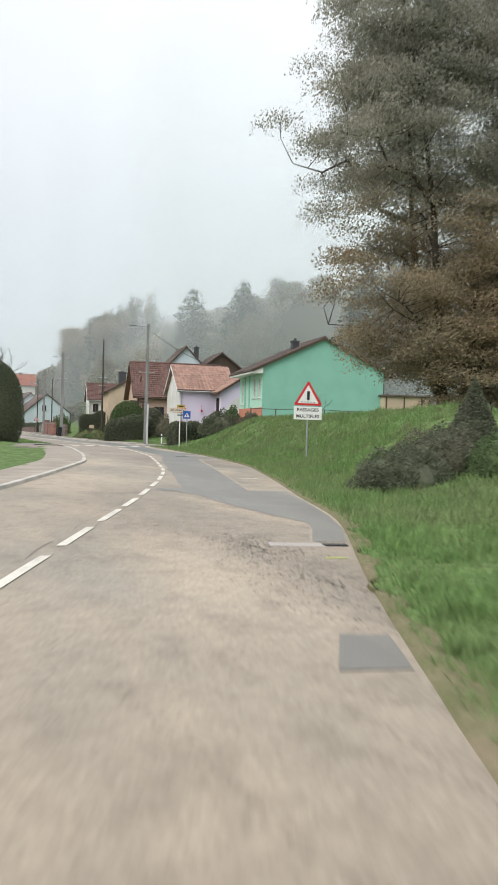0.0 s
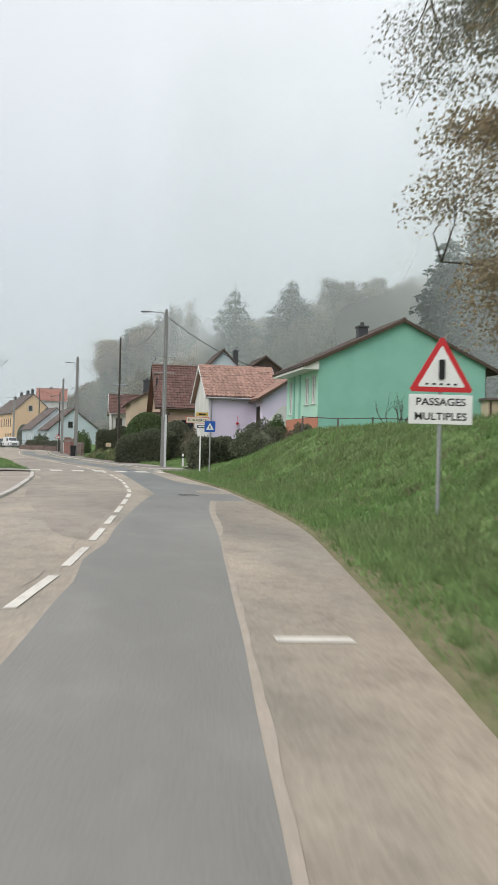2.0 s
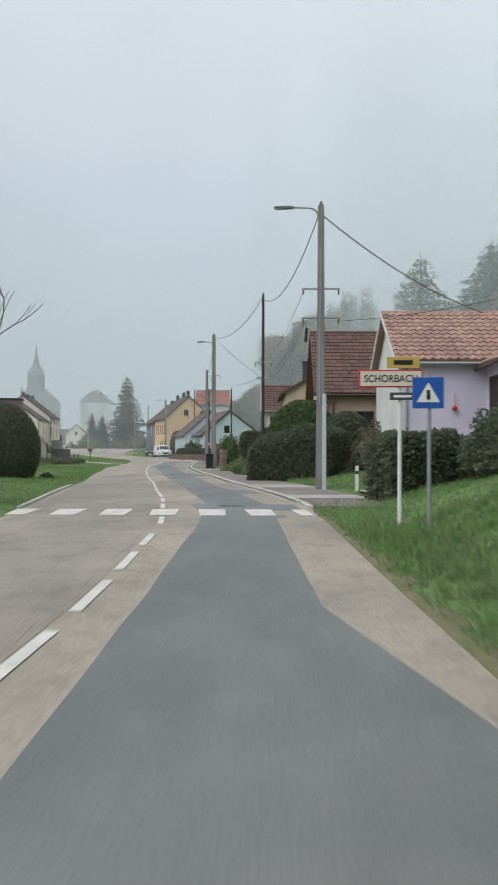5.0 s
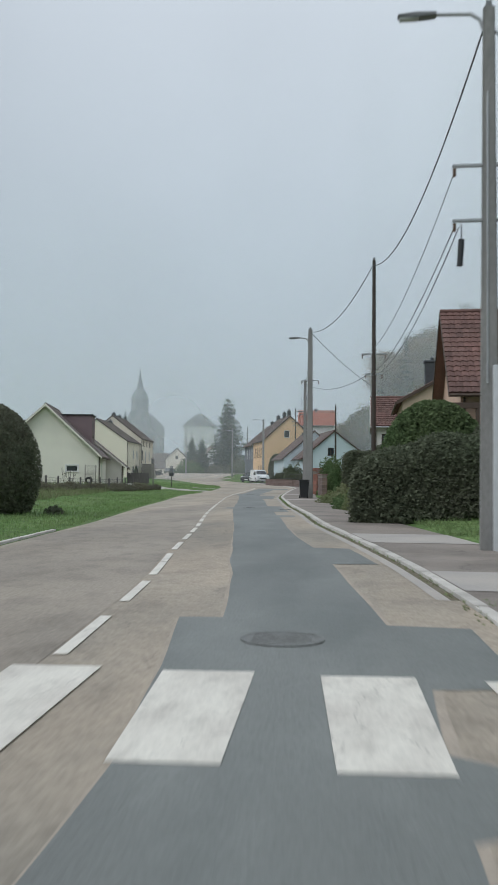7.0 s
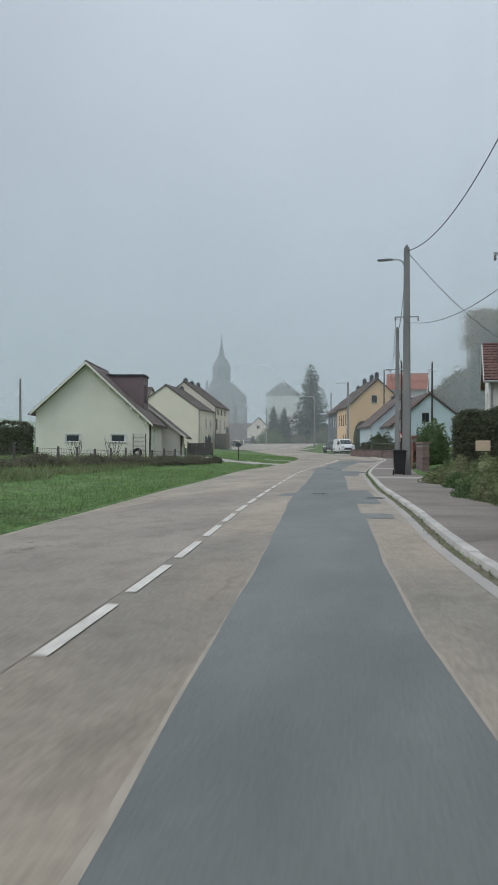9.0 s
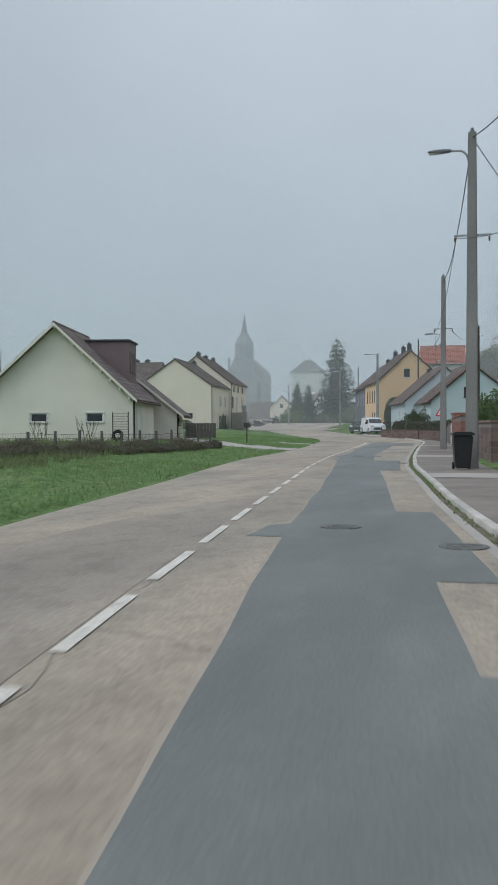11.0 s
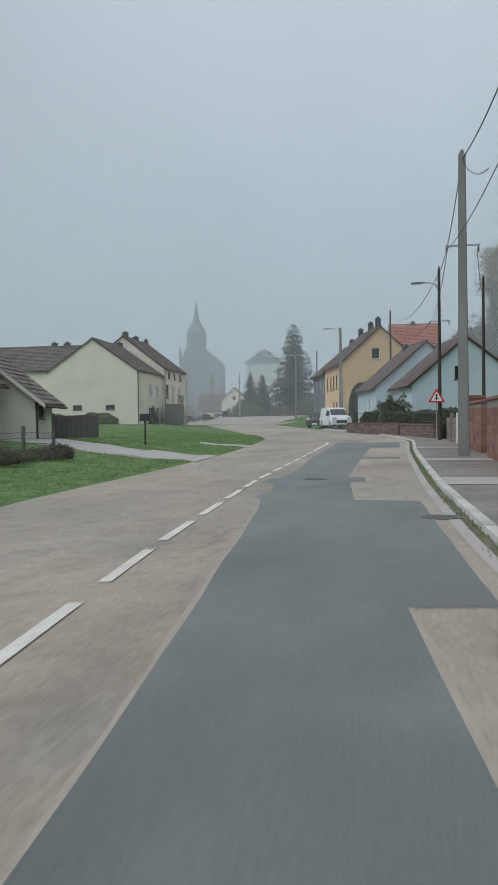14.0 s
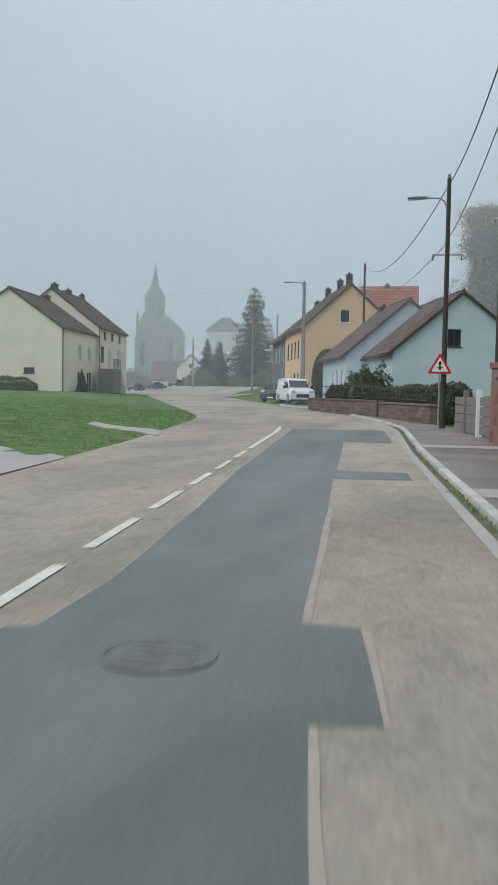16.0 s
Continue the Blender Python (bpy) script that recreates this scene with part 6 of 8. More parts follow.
# left: low fence in front of the cream house, boarded panel, tyre, small yard things
pf = thing("garden_fence", "low wire mesh fence on dark weathered posts before the cream house", "fence")
fa, fb = Vector((-7.2, 99.0, 0)), Vector((-6.2, 126.2, 0))
for k in range(16):
    p = fa.lerp(fb, k / 15)
    z = gm(p.x, p.y)
    part("post", boxes((p.x - 0.04, p.x + 0.04, p.y - 0.04, p.y + 0.04, z - 0.2, z + 0.85 + random.uniform(-0.08, 0.06)), bevel=0.008), M_FENCE, pf)
for k in range(15):
    p, q = fa.lerp(fb, k / 15), fa.lerp(fb, (k + 1) / 15)
    bm = bmesh.new()
    for dz in (0.12, 0.27, 0.42, 0.57, 0.72):
        rod(bm, (p.x, p.y, gm(p.x, p.y) + dz), (q.x, q.y, gm(q.x, q.y) + dz), 0.006, seg=4)
    for j in range(1, 12):
        r = p.lerp(q, j / 12)
        rod(bm, (r.x, r.y, gm(r.x, r.y) + 0.05), (r.x, r.y, gm(r.x, r.y) + 0.74), 0.004, seg=4)
    part("mesh_panel", bm, M_FENCE, pf, "grey wire mesh panel")
bp = thing("boarded_panel", "dark grey boarded fence panel beside the annex", "fence", pose(-11.2, 137.4, gm(-11, 137.5), 0, 0, 12))
for k in range(9):
    part("board", boxes((k * 0.21, k * 0.21 + 0.2, 0, 0.03, 0.05, 1.0 + random.uniform(-0.01, 0.01)), bevel=0.005), M_FENCE, bp)
part("post", boxes((-0.1, 0.0, -0.03, 0.06, -0.2, 1.1)), M_FENCE, bp)
tw = thing("trellis_panel", "dark mesh trellis panel against the cream wall", "trellis", pose(-12.0, 127.0, gm(-12, 127), 0, 0, 12))
for s in (0, 0.85):
    part("upright", boxes((s, s + 0.05, 0, 0.05, 0, 1.6)), M_WPOLE, tw)
for k in range(17):
    part("slat", boxes((0.05, 0.85, 0.015, 0.03, 0.1 + 0.088 * k, 0.115 + 0.088 * k)), M_WPOLE, tw)
ty = thing("old_tyre", "old black car tyre leaning on the house wall", "tyre", pose(-11.6, 126.8, gm(-11.6, 126.8) + 0.32, 80, 0, 12))
bm = bmesh.new()
rings = []
for k in range(20):
    a = 2 * math.pi * k / 20
    rings.append([bm.verts.new(((0.23 + 0.09 * math.cos(b)) * math.cos(a), (0.23 + 0.09 * math.cos(b)) * math.sin(a), 0.09 * math.sin(b))) for b in [2 * math.pi * j / 8 for j in range(8)]])
for k in range(20):
    for j in range(8):
        bm.faces.new((rings[k][j], rings[(k + 1) % 20][j], rings[(k + 1) % 20][(j + 1) % 8], rings[k][(j + 1) % 8]))
part("tread", bm, M_TYRE, ty, smooth=True)

# porch stairs on the tall cream house
st = thing("porch_stairs", "concrete porch with steps on the cream house front", "stairs", pose(-25.4, 198.8, gm(-25, 200), 0, 0, 5))
part("landing", boxes((0, 1.5, 0, 3.2, 0, 2.3), bevel=0.02), M_MORT, st)
for k in range(8):
    part("step", boxes((0, 1.5, 3.2 + 0.28 * k, 3.48 + 0.28 * k, 0, 2.1 - 0.26 * k)), M_CONC, st)
for k in range(9):
    part("baluster", boxes((1.44, 1.48, 0.1 + 0.38 * k, 0.14 + 0.38 * k, 2.3, 3.2)), M_WIRE, st)
part("handrail", boxes((1.43, 1.49, 0.05, 3.25, 3.2, 3.25)), M_WIRE, st)

# tan shed beside the green house
sh = thing("garden_shed", "small tan shed with flat roof on the bank", "shed", pose(27.9, 61.0, gm(29, 61) + 0.3))
part("wall", boxes((0, 3.4, 0, 2.4, -0.9, 2.15), bevel=0.01), M_TAN, sh)
part("roof", boxes((-0.15, 3.55, -0.15, 2.55, 2.15, 2.27), bevel=0.01), M_DARKT, sh)
for k in range(3):
    part("batten", boxes((0.1 + 1.35 * k, 0.2 + 1.35 * k, -0.03, -0.002, -0.2, 2.1)), M_DTRIM, sh)
# timber porch on the peach house
po = thing("timber_porch", "dark timber porch posts under the red roof", "porch", pose(13.0, 89.3, gm(13.2, 89.3)))
for k in range(3):
    part("post", boxes((0.15 + 0.55 * k, 0.29 + 0.55 * k, 0, 0.14, -0.3, 3.3), bevel=0.01), M_DTRIM, po)
part("beam", boxes((0, 1.5, -0.02, 0.16, 3.3, 3.5), bevel=0.01), M_DTRIM, po)
# lamp on the lavender wall
fl = thing("wall_planter", "small red hanging flower basket on the lavender wall", "planter", pose(17.35, 74.5, 2.85))
bm = bmesh.new()
rod(bm, (0, 0, 0.0), (0, 0, 0.45), 0.012)
bmesh.ops.create_icosphere(bm, subdivisions=2, radius=0.1, matrix=Matrix.Translation((0, -0.02, -0.05)) @ Matrix.Diagonal((1, 1, 0.8, 1)))
part("basket", bm, M_SIGNR, fl)


# ---- vehicles ----
def vehicle(name, label, m, paint, length, width, body, roofline, glass_x, cat, bonnet):
    """A parked car or van from its side outline; local x runs along it, front at +x."""
    v = thing(name, label, cat, m)
    bm = bmesh.new()
    hw = width / 2
    lo = [bm.verts.new((x, -hw if z < body else -hw * 0.86, z)) for x, z in roofline]
    hi = [bm.verts.new((x, hw if z < body else hw * 0.86, z)) for x, z in roofline]
    n = len(roofline)
    for k in range(n):
        bm.faces.new((lo[k], lo[(k + 1) % n], hi[(k + 1) % n], hi[k]))
    bm.faces.new(lo[::-1]); bm.faces.new(hi)
    bmesh.ops.recalc_face_normals(bm, faces=bm.faces[:])
    bmesh.ops.bevel(bm, geom=bm.edges[:], offset=0.05, segments=3, affect="EDGES")
    part("body", bm, paint, v, smooth=False)
    x0, x1, z0, z1 = bonnet
    bm = bmesh.new()
    q = [(x0, -hw * 0.8, z0), (x0, hw * 0.8, z0), (x1, hw * 0.72, z1), (x1, -hw * 0.72, z1)]
    nrm = Vector((z1 - z0, 0, x0 - x1)).normalized()
    a = [bm.verts.new(Vector(p) + nrm * 0.03) for p in q]
    b = [bm.verts.new(Vector(p) - nrm * 0.02) for p in q]
    bm.faces.new(a); bm.faces.new(b[::-1])
    for k in range(4):
        bm.faces.new((a[k], b[k], b[(k + 1) % 4], a[(k + 1) % 4]))
    bmesh.ops.recalc_face_normals(bm, faces=bm.faces[:])
    part("windscreen", bm, M_GLASS, v)
    for s in (-1, 1):
        for gx0, gx1 in glass_x:
            y0 = s * (hw * 0.86 + 0.02)
            part("side_window", boxes((gx0, gx1, min(y0 - 0.04, y0), max(y0 - 0.04, y0), body + 0.05, z1 - 0.08), bevel=0.01), M_GLASS, v)
        for wx in (-length * 0.32, length * 0.33):
            bm = bmesh.new()
            rod(bm, (wx, s * hw - 0.18 * (s > 0), 0.32), (wx, s * hw + 0.18 * (s < 0), 0.32), 0.32, seg=20)
            wh = part("wheel", bm, M_TYRE, v)
            bm = bmesh.new()
            rod(bm, (wx, s * (hw + 0.005), 0.32), (wx, s * (hw - 0.05), 0.32), 0.2, seg=14)
            part("rim", bm, M_METAL, wh)
        part("headlight", boxes((length / 2 - 0.12, length / 2 + 0.01, s * hw * 0.72 - 0.16, s * hw * 0.72 + 0.16, 0.72, 0.9), bevel=0.03), M_LENS, v)
        part("mirror", boxes((x0 - 0.35, x0 - 0.2, s * (hw + 0.1) - 0.1, s * (hw + 0.1) + 0.1, body + 0.02, body + 0.22), bevel=0.03), M_BIN, v)
    part("grille", boxes((length / 2 - 0.06, length / 2 + 0.02, -0.45, 0.45, 0.42, 0.66), bevel=0.02), M_BIN, v)
    part("number_plate", boxes((length / 2 - 0.02, length / 2 + 0.035, -0.26, 0.26, 0.3, 0.4)), M_SIGNW, v)
    part("bumper", boxes((length / 2 - 0.2, length / 2 + 0.03, -hw * 0.95, hw * 0.95, 0.2, 0.3), bevel=0.03), M_BIN, v)
    return v


van_line = [(-2.05, 0.22), (2.03, 0.22), (2.07, 0.6), (1.98, 0.84), (1.75, 0.97), (1.2, 1.06), (0.62, 1.58), (0.3, 1.68), (-0.6, 1.74), (-1.9, 1.7), (-2.05, 1.1)]
vehicle("white_van", "white delivery van parked at the roadside", pose(-4.0, 178.2, float(road_z(178)) + 0.1, 0, 0, -68), M_CARW, 4.1, 1.72, 1.02, van_line, [(0.15, 0.9)], "van", (1.17, 0.65, 1.06, 1.56))
car_line = [(-2.0, 0.25), (2.05, 0.25), (2.08, 0.65), (1.9, 0.85), (0.95, 0.95), (0.25, 1.42), (-1.1, 1.45), (-1.85, 1.0), (-2.05, 0.7)]
vehicle("dark_car", "dark hatchback parked behind a white van", pose(-5.8, 184.5, float(road_z(184)) + 0.02, 0, 0, -106), M_CARD, 4.1, 1.75, 0.92, car_line, [(-0.95, -0.1), (0.0, 0.5)], "car", (0.93, 0.28, 0.96, 1.38))
for cx, cy, cr in ((-47.5, 285, 70), (-44.6, 289, 62), (-41.5, 293, 75)):
    vehicle("dark_car", "dark car parked beyond the bend", pose(cx, cy, gm(cx, cy) + 0.03, 0, 0, cr), M_CARD, 4.1, 1.75, 0.92, car_line, [(-0.95, -0.1), (0.0, 0.5)], "car", (0.93, 0.28, 0.96, 1.38))
# drain covers
for x, y, r, nm in ((10.35, 41.3, 0.32, "manhole_cover"), (9.82, 63.5, 0.32, "manhole_cover"), (2.33, 119.7, 0.28, "manhole_cover"), (5.8, 92.6, 0.26, "manhole_cover"), (7.35, 91.0, 0.26, "drain_grate"), (4.85, 112.8, 0.25, "drain_grate")):
    bm = bmesh.new()
    z = float(road_z(y)) + 0.009
    rod(bm, (x, y, z - 0.03), (x, y, z), r, seg=24)
    mh = tagged(part(nm, bm, M_IRON), "dark cast iron cover set in the road", "manhole cover", "road covers")
    ring = bmesh.new()
    for k in range(24):
        a0, a1 = 2 * math.pi * k / 24, 2 * math.pi * (k + 1) / 24
        q = [ring.verts.new((x + rr * math.cos(a), y + rr * math.sin(a), z + 0.005)) for rr, a in ((r + 0.005, a0), (r + 0.005, a1), (r - 0.02, a1), (r - 0.02, a0))]
        ring.faces.new(q)
    part("rim", ring, M_IRON, mh, "worn iron rim")
    for k in range(5):
        part("rib", boxes((x - r * 0.7, x + r * 0.7, y - r * 0.6 + k * r * 0.3, y - r * 0.6 + k * r * 0.3 + 0.03, z, z + 0.004)), M_IRON, mh)

# road drain: pale concrete lintel, a black block painting the shade of the inlet
dr = thing("road_drain", "pale concrete drain strip at the road edge, its inlet a shade-black block", "drain", pose(6.55, 10.42, 0.0, 0, 0, -8))
part("lintel", boxes((-0.38, 0.22, -0.13, 0.13, -0.1, 0.012), bevel=0.006), M_CONC, dr)
part("inlet", boxes((0.2, 0.48, -0.06, 0.09, -0.09, 0.015), bevel=0.006), M_BLACK, dr)
for k in range(3):
    part("bar", boxes((0.24 + 0.08 * k, 0.26 + 0.08 * k, -0.06, 0.09, 0.015, 0.02)), M_IRON, dr)

# ---- vegetation ----
def quads(centres, size, rng, flat=0.0, aspect=1.5, corners=4, out=None):
    """Small leaf-shaped faces at the given places, turned at random or towards out."""
    n = len(centres)
    a = rng.normal(size=(n, 3))
    a[:, 2] *= 1 - flat
    if out is not None:
        face = out + rng.normal(0, 0.3, (n, 3))
        a = np.cross(a, face)
    a /= np.linalg.norm(a, axis=1, keepdims=True) + 1e-9
    b = np.cross(a, rng.normal(size=(n, 3)) if out is None else face)
    b /= np.linalg.norm(b, axis=1, keepdims=True) + 1e-9
    s = (size * rng.uniform(0.6, 1.3, n))[:, None]
    c = np.asarray(centres)
    if corners == 3:
        return np.stack([c - a * s * aspect * 0.6, c + b * s * 0.62 + a * s * 0.4, c - b * s * 0.62 + a * s * 0.4], 1).reshape(-1, 3)
    v = np.stack([c - a * s * aspect * 0.5, c + b * s * 0.5, c + a * s * aspect * 0.5, c - b * s * 0.5], 1).reshape(-1, 3)
    return v


def cloud(name, verts, mat, parent=None, per=4):
    n = len(verts) // per
    me = bpy.data.meshes.new(name)
    me.vertices.add(len(verts))
    me.vertices.foreach_set("co", np.asarray(verts, np.float32).ravel())
    me.loops.add(n * per)
    me.loops.foreach_set("vertex_index", np.arange(n * per, dtype=np.int32))
    me.polygons.add(n)
    me.polygons.foreach_set("loop_start", np.arange(0, n * per, per, dtype=np.int32))
    me.polygons.foreach_set("loop_total", np.full(n, per, np.int32))
    me.update(calc_edges=True)
    me.validate()
    me.materials.append(mat)
    ob = new(name, me)
    ob.parent = parent
    return ob


def limbs(bm, rng, start, direction, length, radius, depth, tips, spread=0.6, rise=0.15, kids=3, seg=6, mids=None):
    """Grows a branch and its twigs; collects the ends."""
    p, d = Vector(start), Vector(direction).normalized()
    steps = 3
    pts = [p.copy()]
    for k in range(steps):
        d = (d + Vector(rng.normal(0, 0.13, 3)) + Vector((0, 0, rise * 0.3))).normalized()
        p = p + d * (length / steps)
        pts.append(p.copy())
    for k in range(steps):
        rod(bm, pts[k], pts[k + 1], radius * (1 - 0.25 * k / steps), radius * (1 - 0.25 * (k + 1) / steps), seg if radius > 0.04 else 4)
    if mids is not None:
        mids.extend(pts[1:])
    if depth == 0:
        tips.append(p.copy())
        return
    for k in range(kids):
        ax = Vector(rng.normal(0, 1, 3)).cross(d).normalized()
        nd = (d + ax * spread * rng.uniform(0.6, 1.3) + Vector((0, 0, rise))).normalized()
        q = pts[-1] if k else pts[2]
        limbs(bm, rng, q, nd, length * rng.uniform(0.62, 0.82), radius * 0.6, depth - 1, tips, spread, rise, kids, seg, mids)


def broadleaf(name, label, x, y, stems, seed, trunk_len, radius, depth, leaves, size, mat, bark=M_BARK, lean=0.35, jitter=0.45, split=None, kids=3, rise=0.12, spread=0.6, keep=None):
    rng = np.random.default_rng(seed)
    z = gm(x, y) - 0.2
    t = thing(name, label, "tree", pose(x, y, z))
    bm, tips, mids = bmesh.new(), [], []
    for k in range(stems):
        a = 2 * math.pi * k / stems + rng.uniform(0, 0.6)
        d = Vector((lean * math.cos(a), lean * math.sin(a), 1)) if stems > 1 else Vector((0, 0, 1))
        limbs(bm, rng, (0.25 * math.cos(a) * (stems > 1), 0.25 * math.sin(a) * (stems > 1), 0), d, trunk_len, radius, depth, tips, spread, rise, kids, 8, mids)
        part("stem" if stems > 1 else "trunk", bm, bark, t, smooth=True)
        bm = bmesh.new()
    bm.free()
    if leaves:
        src = np.array([p[:] for p in tips + mids[len(mids) // 6:]])
        w = np.concatenate([np.full(len(tips), 3.0), np.full(len(src) - len(tips), 0.8)])
        pick = src[rng.choice(len(src), leaves, p=w / w.sum())]
        c = pick + rng.normal(0, jitter, (leaves, 3)) * [1, 1, 0.75]
        if keep is not None:
            c = c[keep(c)]
        if split:
            zcut, mat2 = split
            low = c[:, 2] + rng.normal(0, 0.7, len(c)) < zcut
            cloud("crown", quads(c[~low], size, rng), mat, t)
            cloud("lower_crown", quads(c[low], size, rng), mat2, t)["label"] = "russet brown lower foliage"
        else:
            cloud("crown", quads(c, size, rng), mat, t)
    return t


def conifer_points(rng, height, radius, n, bare=0.06, power=0.95):
    """Needle sprays on drooping, uneven whorls round a spire."""
    gap = max(0.5, height / 20)
    nt = int(height * (1 - bare) / gap)
    tr = rng.uniform(0.5, 1.2, (nt + 2, 9))
    h = 1 - rng.uniform(0, 1, n) ** 0.6
    ti = np.clip((h * nt).astype(int), 0, nt)
    br = rng.integers(0, 9, n)
    tier = bare * height + (1 - bare) * height * ti / (nt + 1) + rng.normal(0, 0.2 * gap, n) + np.where(rng.uniform(0, 1, n) < 0.3, rng.uniform(-0.5, 0.5, n) * gap, 0)
    f = 1 - np.clip(tier / height, 0, 1)
    u = rng.uniform(0.05, 1.0, n) ** 0.7
    r = radius * (f ** power + 0.01) * tr[ti, br] * u
    a = br * 2 * math.pi / 9 + ti * 2.4 + rng.normal(0, 0.13, n) * (1.3 - 0.5 * u)
    z = tier - 0.28 * r + 0.10 * r * u
    return np.stack([r * np.cos(a), r * np.sin(a), z], 1), 0.3 + 0.7 * f ** 0.6


def conifer(name, label, x, y, top, radius, n, size, seed, mat=M_CONIF, power=0.95):
    rng = np.random.default_rng(seed)
    z = gm(x, y) - 0.2
    t = thing(name, label, "tree", pose(x, y, z))
    bm = bmesh.new()
    rod(bm, (0, 0, 0), (0, 0, (top - z) * 0.97), 0.02 * (top - z), 0.03, 8)
    part("trunk", bm, M_BARK, t)
    p, k = conifer_points(rng, top - z, radius * 1.45, n, power=power)
    cloud("crown", quads(p, size * k, rng, 0.5, 2.2), mat, t)
    return t


def shrub(name, label, x, y, r, h, n, size, seed, mat, shape="dome", z=None, stems=5, cat="shrub"):
    rng = np.random.default_rng(seed)
    z = gm(x, y) if z is None else z
    t = thing(name, label, cat, pose(x, y, z - 0.05))
    bm = bmesh.new()
    for k in range(stems):
        a = rng.uniform(0, 6.28)
        rod(bm, (0.1 * math.cos(a), 0.1 * math.sin(a), 0), (0.5 * r[0] * math.cos(a), 0.5 * r[1] * math.sin(a), h * 0.7), 0.03, 0.01, 5)
    part("stems", bm, M_BARK, t)
    u = rng.normal(size=(n, 3))
    u /= np.linalg.norm(u, axis=1, keepdims=True)
    u[:, 2] = np.abs(u[:, 2])
    rad = rng.uniform(0, 1, n) ** 0.33
    if shape == "cone":
        hh = 1 - np.sqrt(rng.uniform(0, 1, n))
        a = rng.uniform(0, 6.28, n)
        rr = (1 - hh) * rng.uniform(0.5, 1, n) ** 0.5
        p = np.stack([r[0] * rr * np.cos(a), r[1] * rr * np.sin(a), hh * h], 1)
    elif shape == "egg":
        hh = rng.uniform(0, 1, n)
        a = rng.uniform(0, 6.28, n)
        rr = np.sqrt(np.clip(1 - (2 * hh - 0.75) ** 2 / 1.6, 0, 1)) * rng.uniform(0.6, 1, n) ** 0.4
        p = np.stack([r[0] * rr * np.cos(a), r[1] * rr * np.sin(a), hh * h], 1)
    else:
        k = 1 + 0.16 * np.sin(5 * u[:, 0] + seed) * np.sin(4 * u[:, 1] + 2 * seed) + 0.1 * np.sin(11 * u[:, 0]) * np.sin(9 * u[:, 2] + seed)
        p = u * (rad * k)[:, None] * [r[0], r[1], h]
    cloud("foliage", quads(p, size, rng), mat, t)
    bm = bmesh.new()
    bmesh.ops.create_icosphere(bm, subdivisions=3, radius=1.0)
    for v in bm.verts:
        c = v.co.copy()
        k = 0.84 * (1 + 0.08 * math.sin(6 * c.x + seed) * math.sin(5 * c.y + 2 * c.z)) + rng.normal(0, 0.015)
        if shape == "dome":
            v.co = (r[0] * k * c.x, r[1] * k * c.y, max(h * k * c.z, 0.02))
        else:
            q = (c.z + 1) / 2
            rr = (1 - q) * 0.95 if shape == "cone" else math.sqrt(max(1 - (2 * q - 0.75) ** 2 / 1.6, 0.0))
            cr = math.hypot(c.x, c.y) + 1e-6
            f = k * rr * min(1.0, cr / max(math.sqrt(max(1 - c.z * c.z, 0)), 1e-3))
            v.co = (r[0] * f * c.x / cr, r[1] * f * c.y / cr, max(h * q * 0.97, 0.02))
    part("inner_growth", bm, mat, t, smooth=True)
    return t


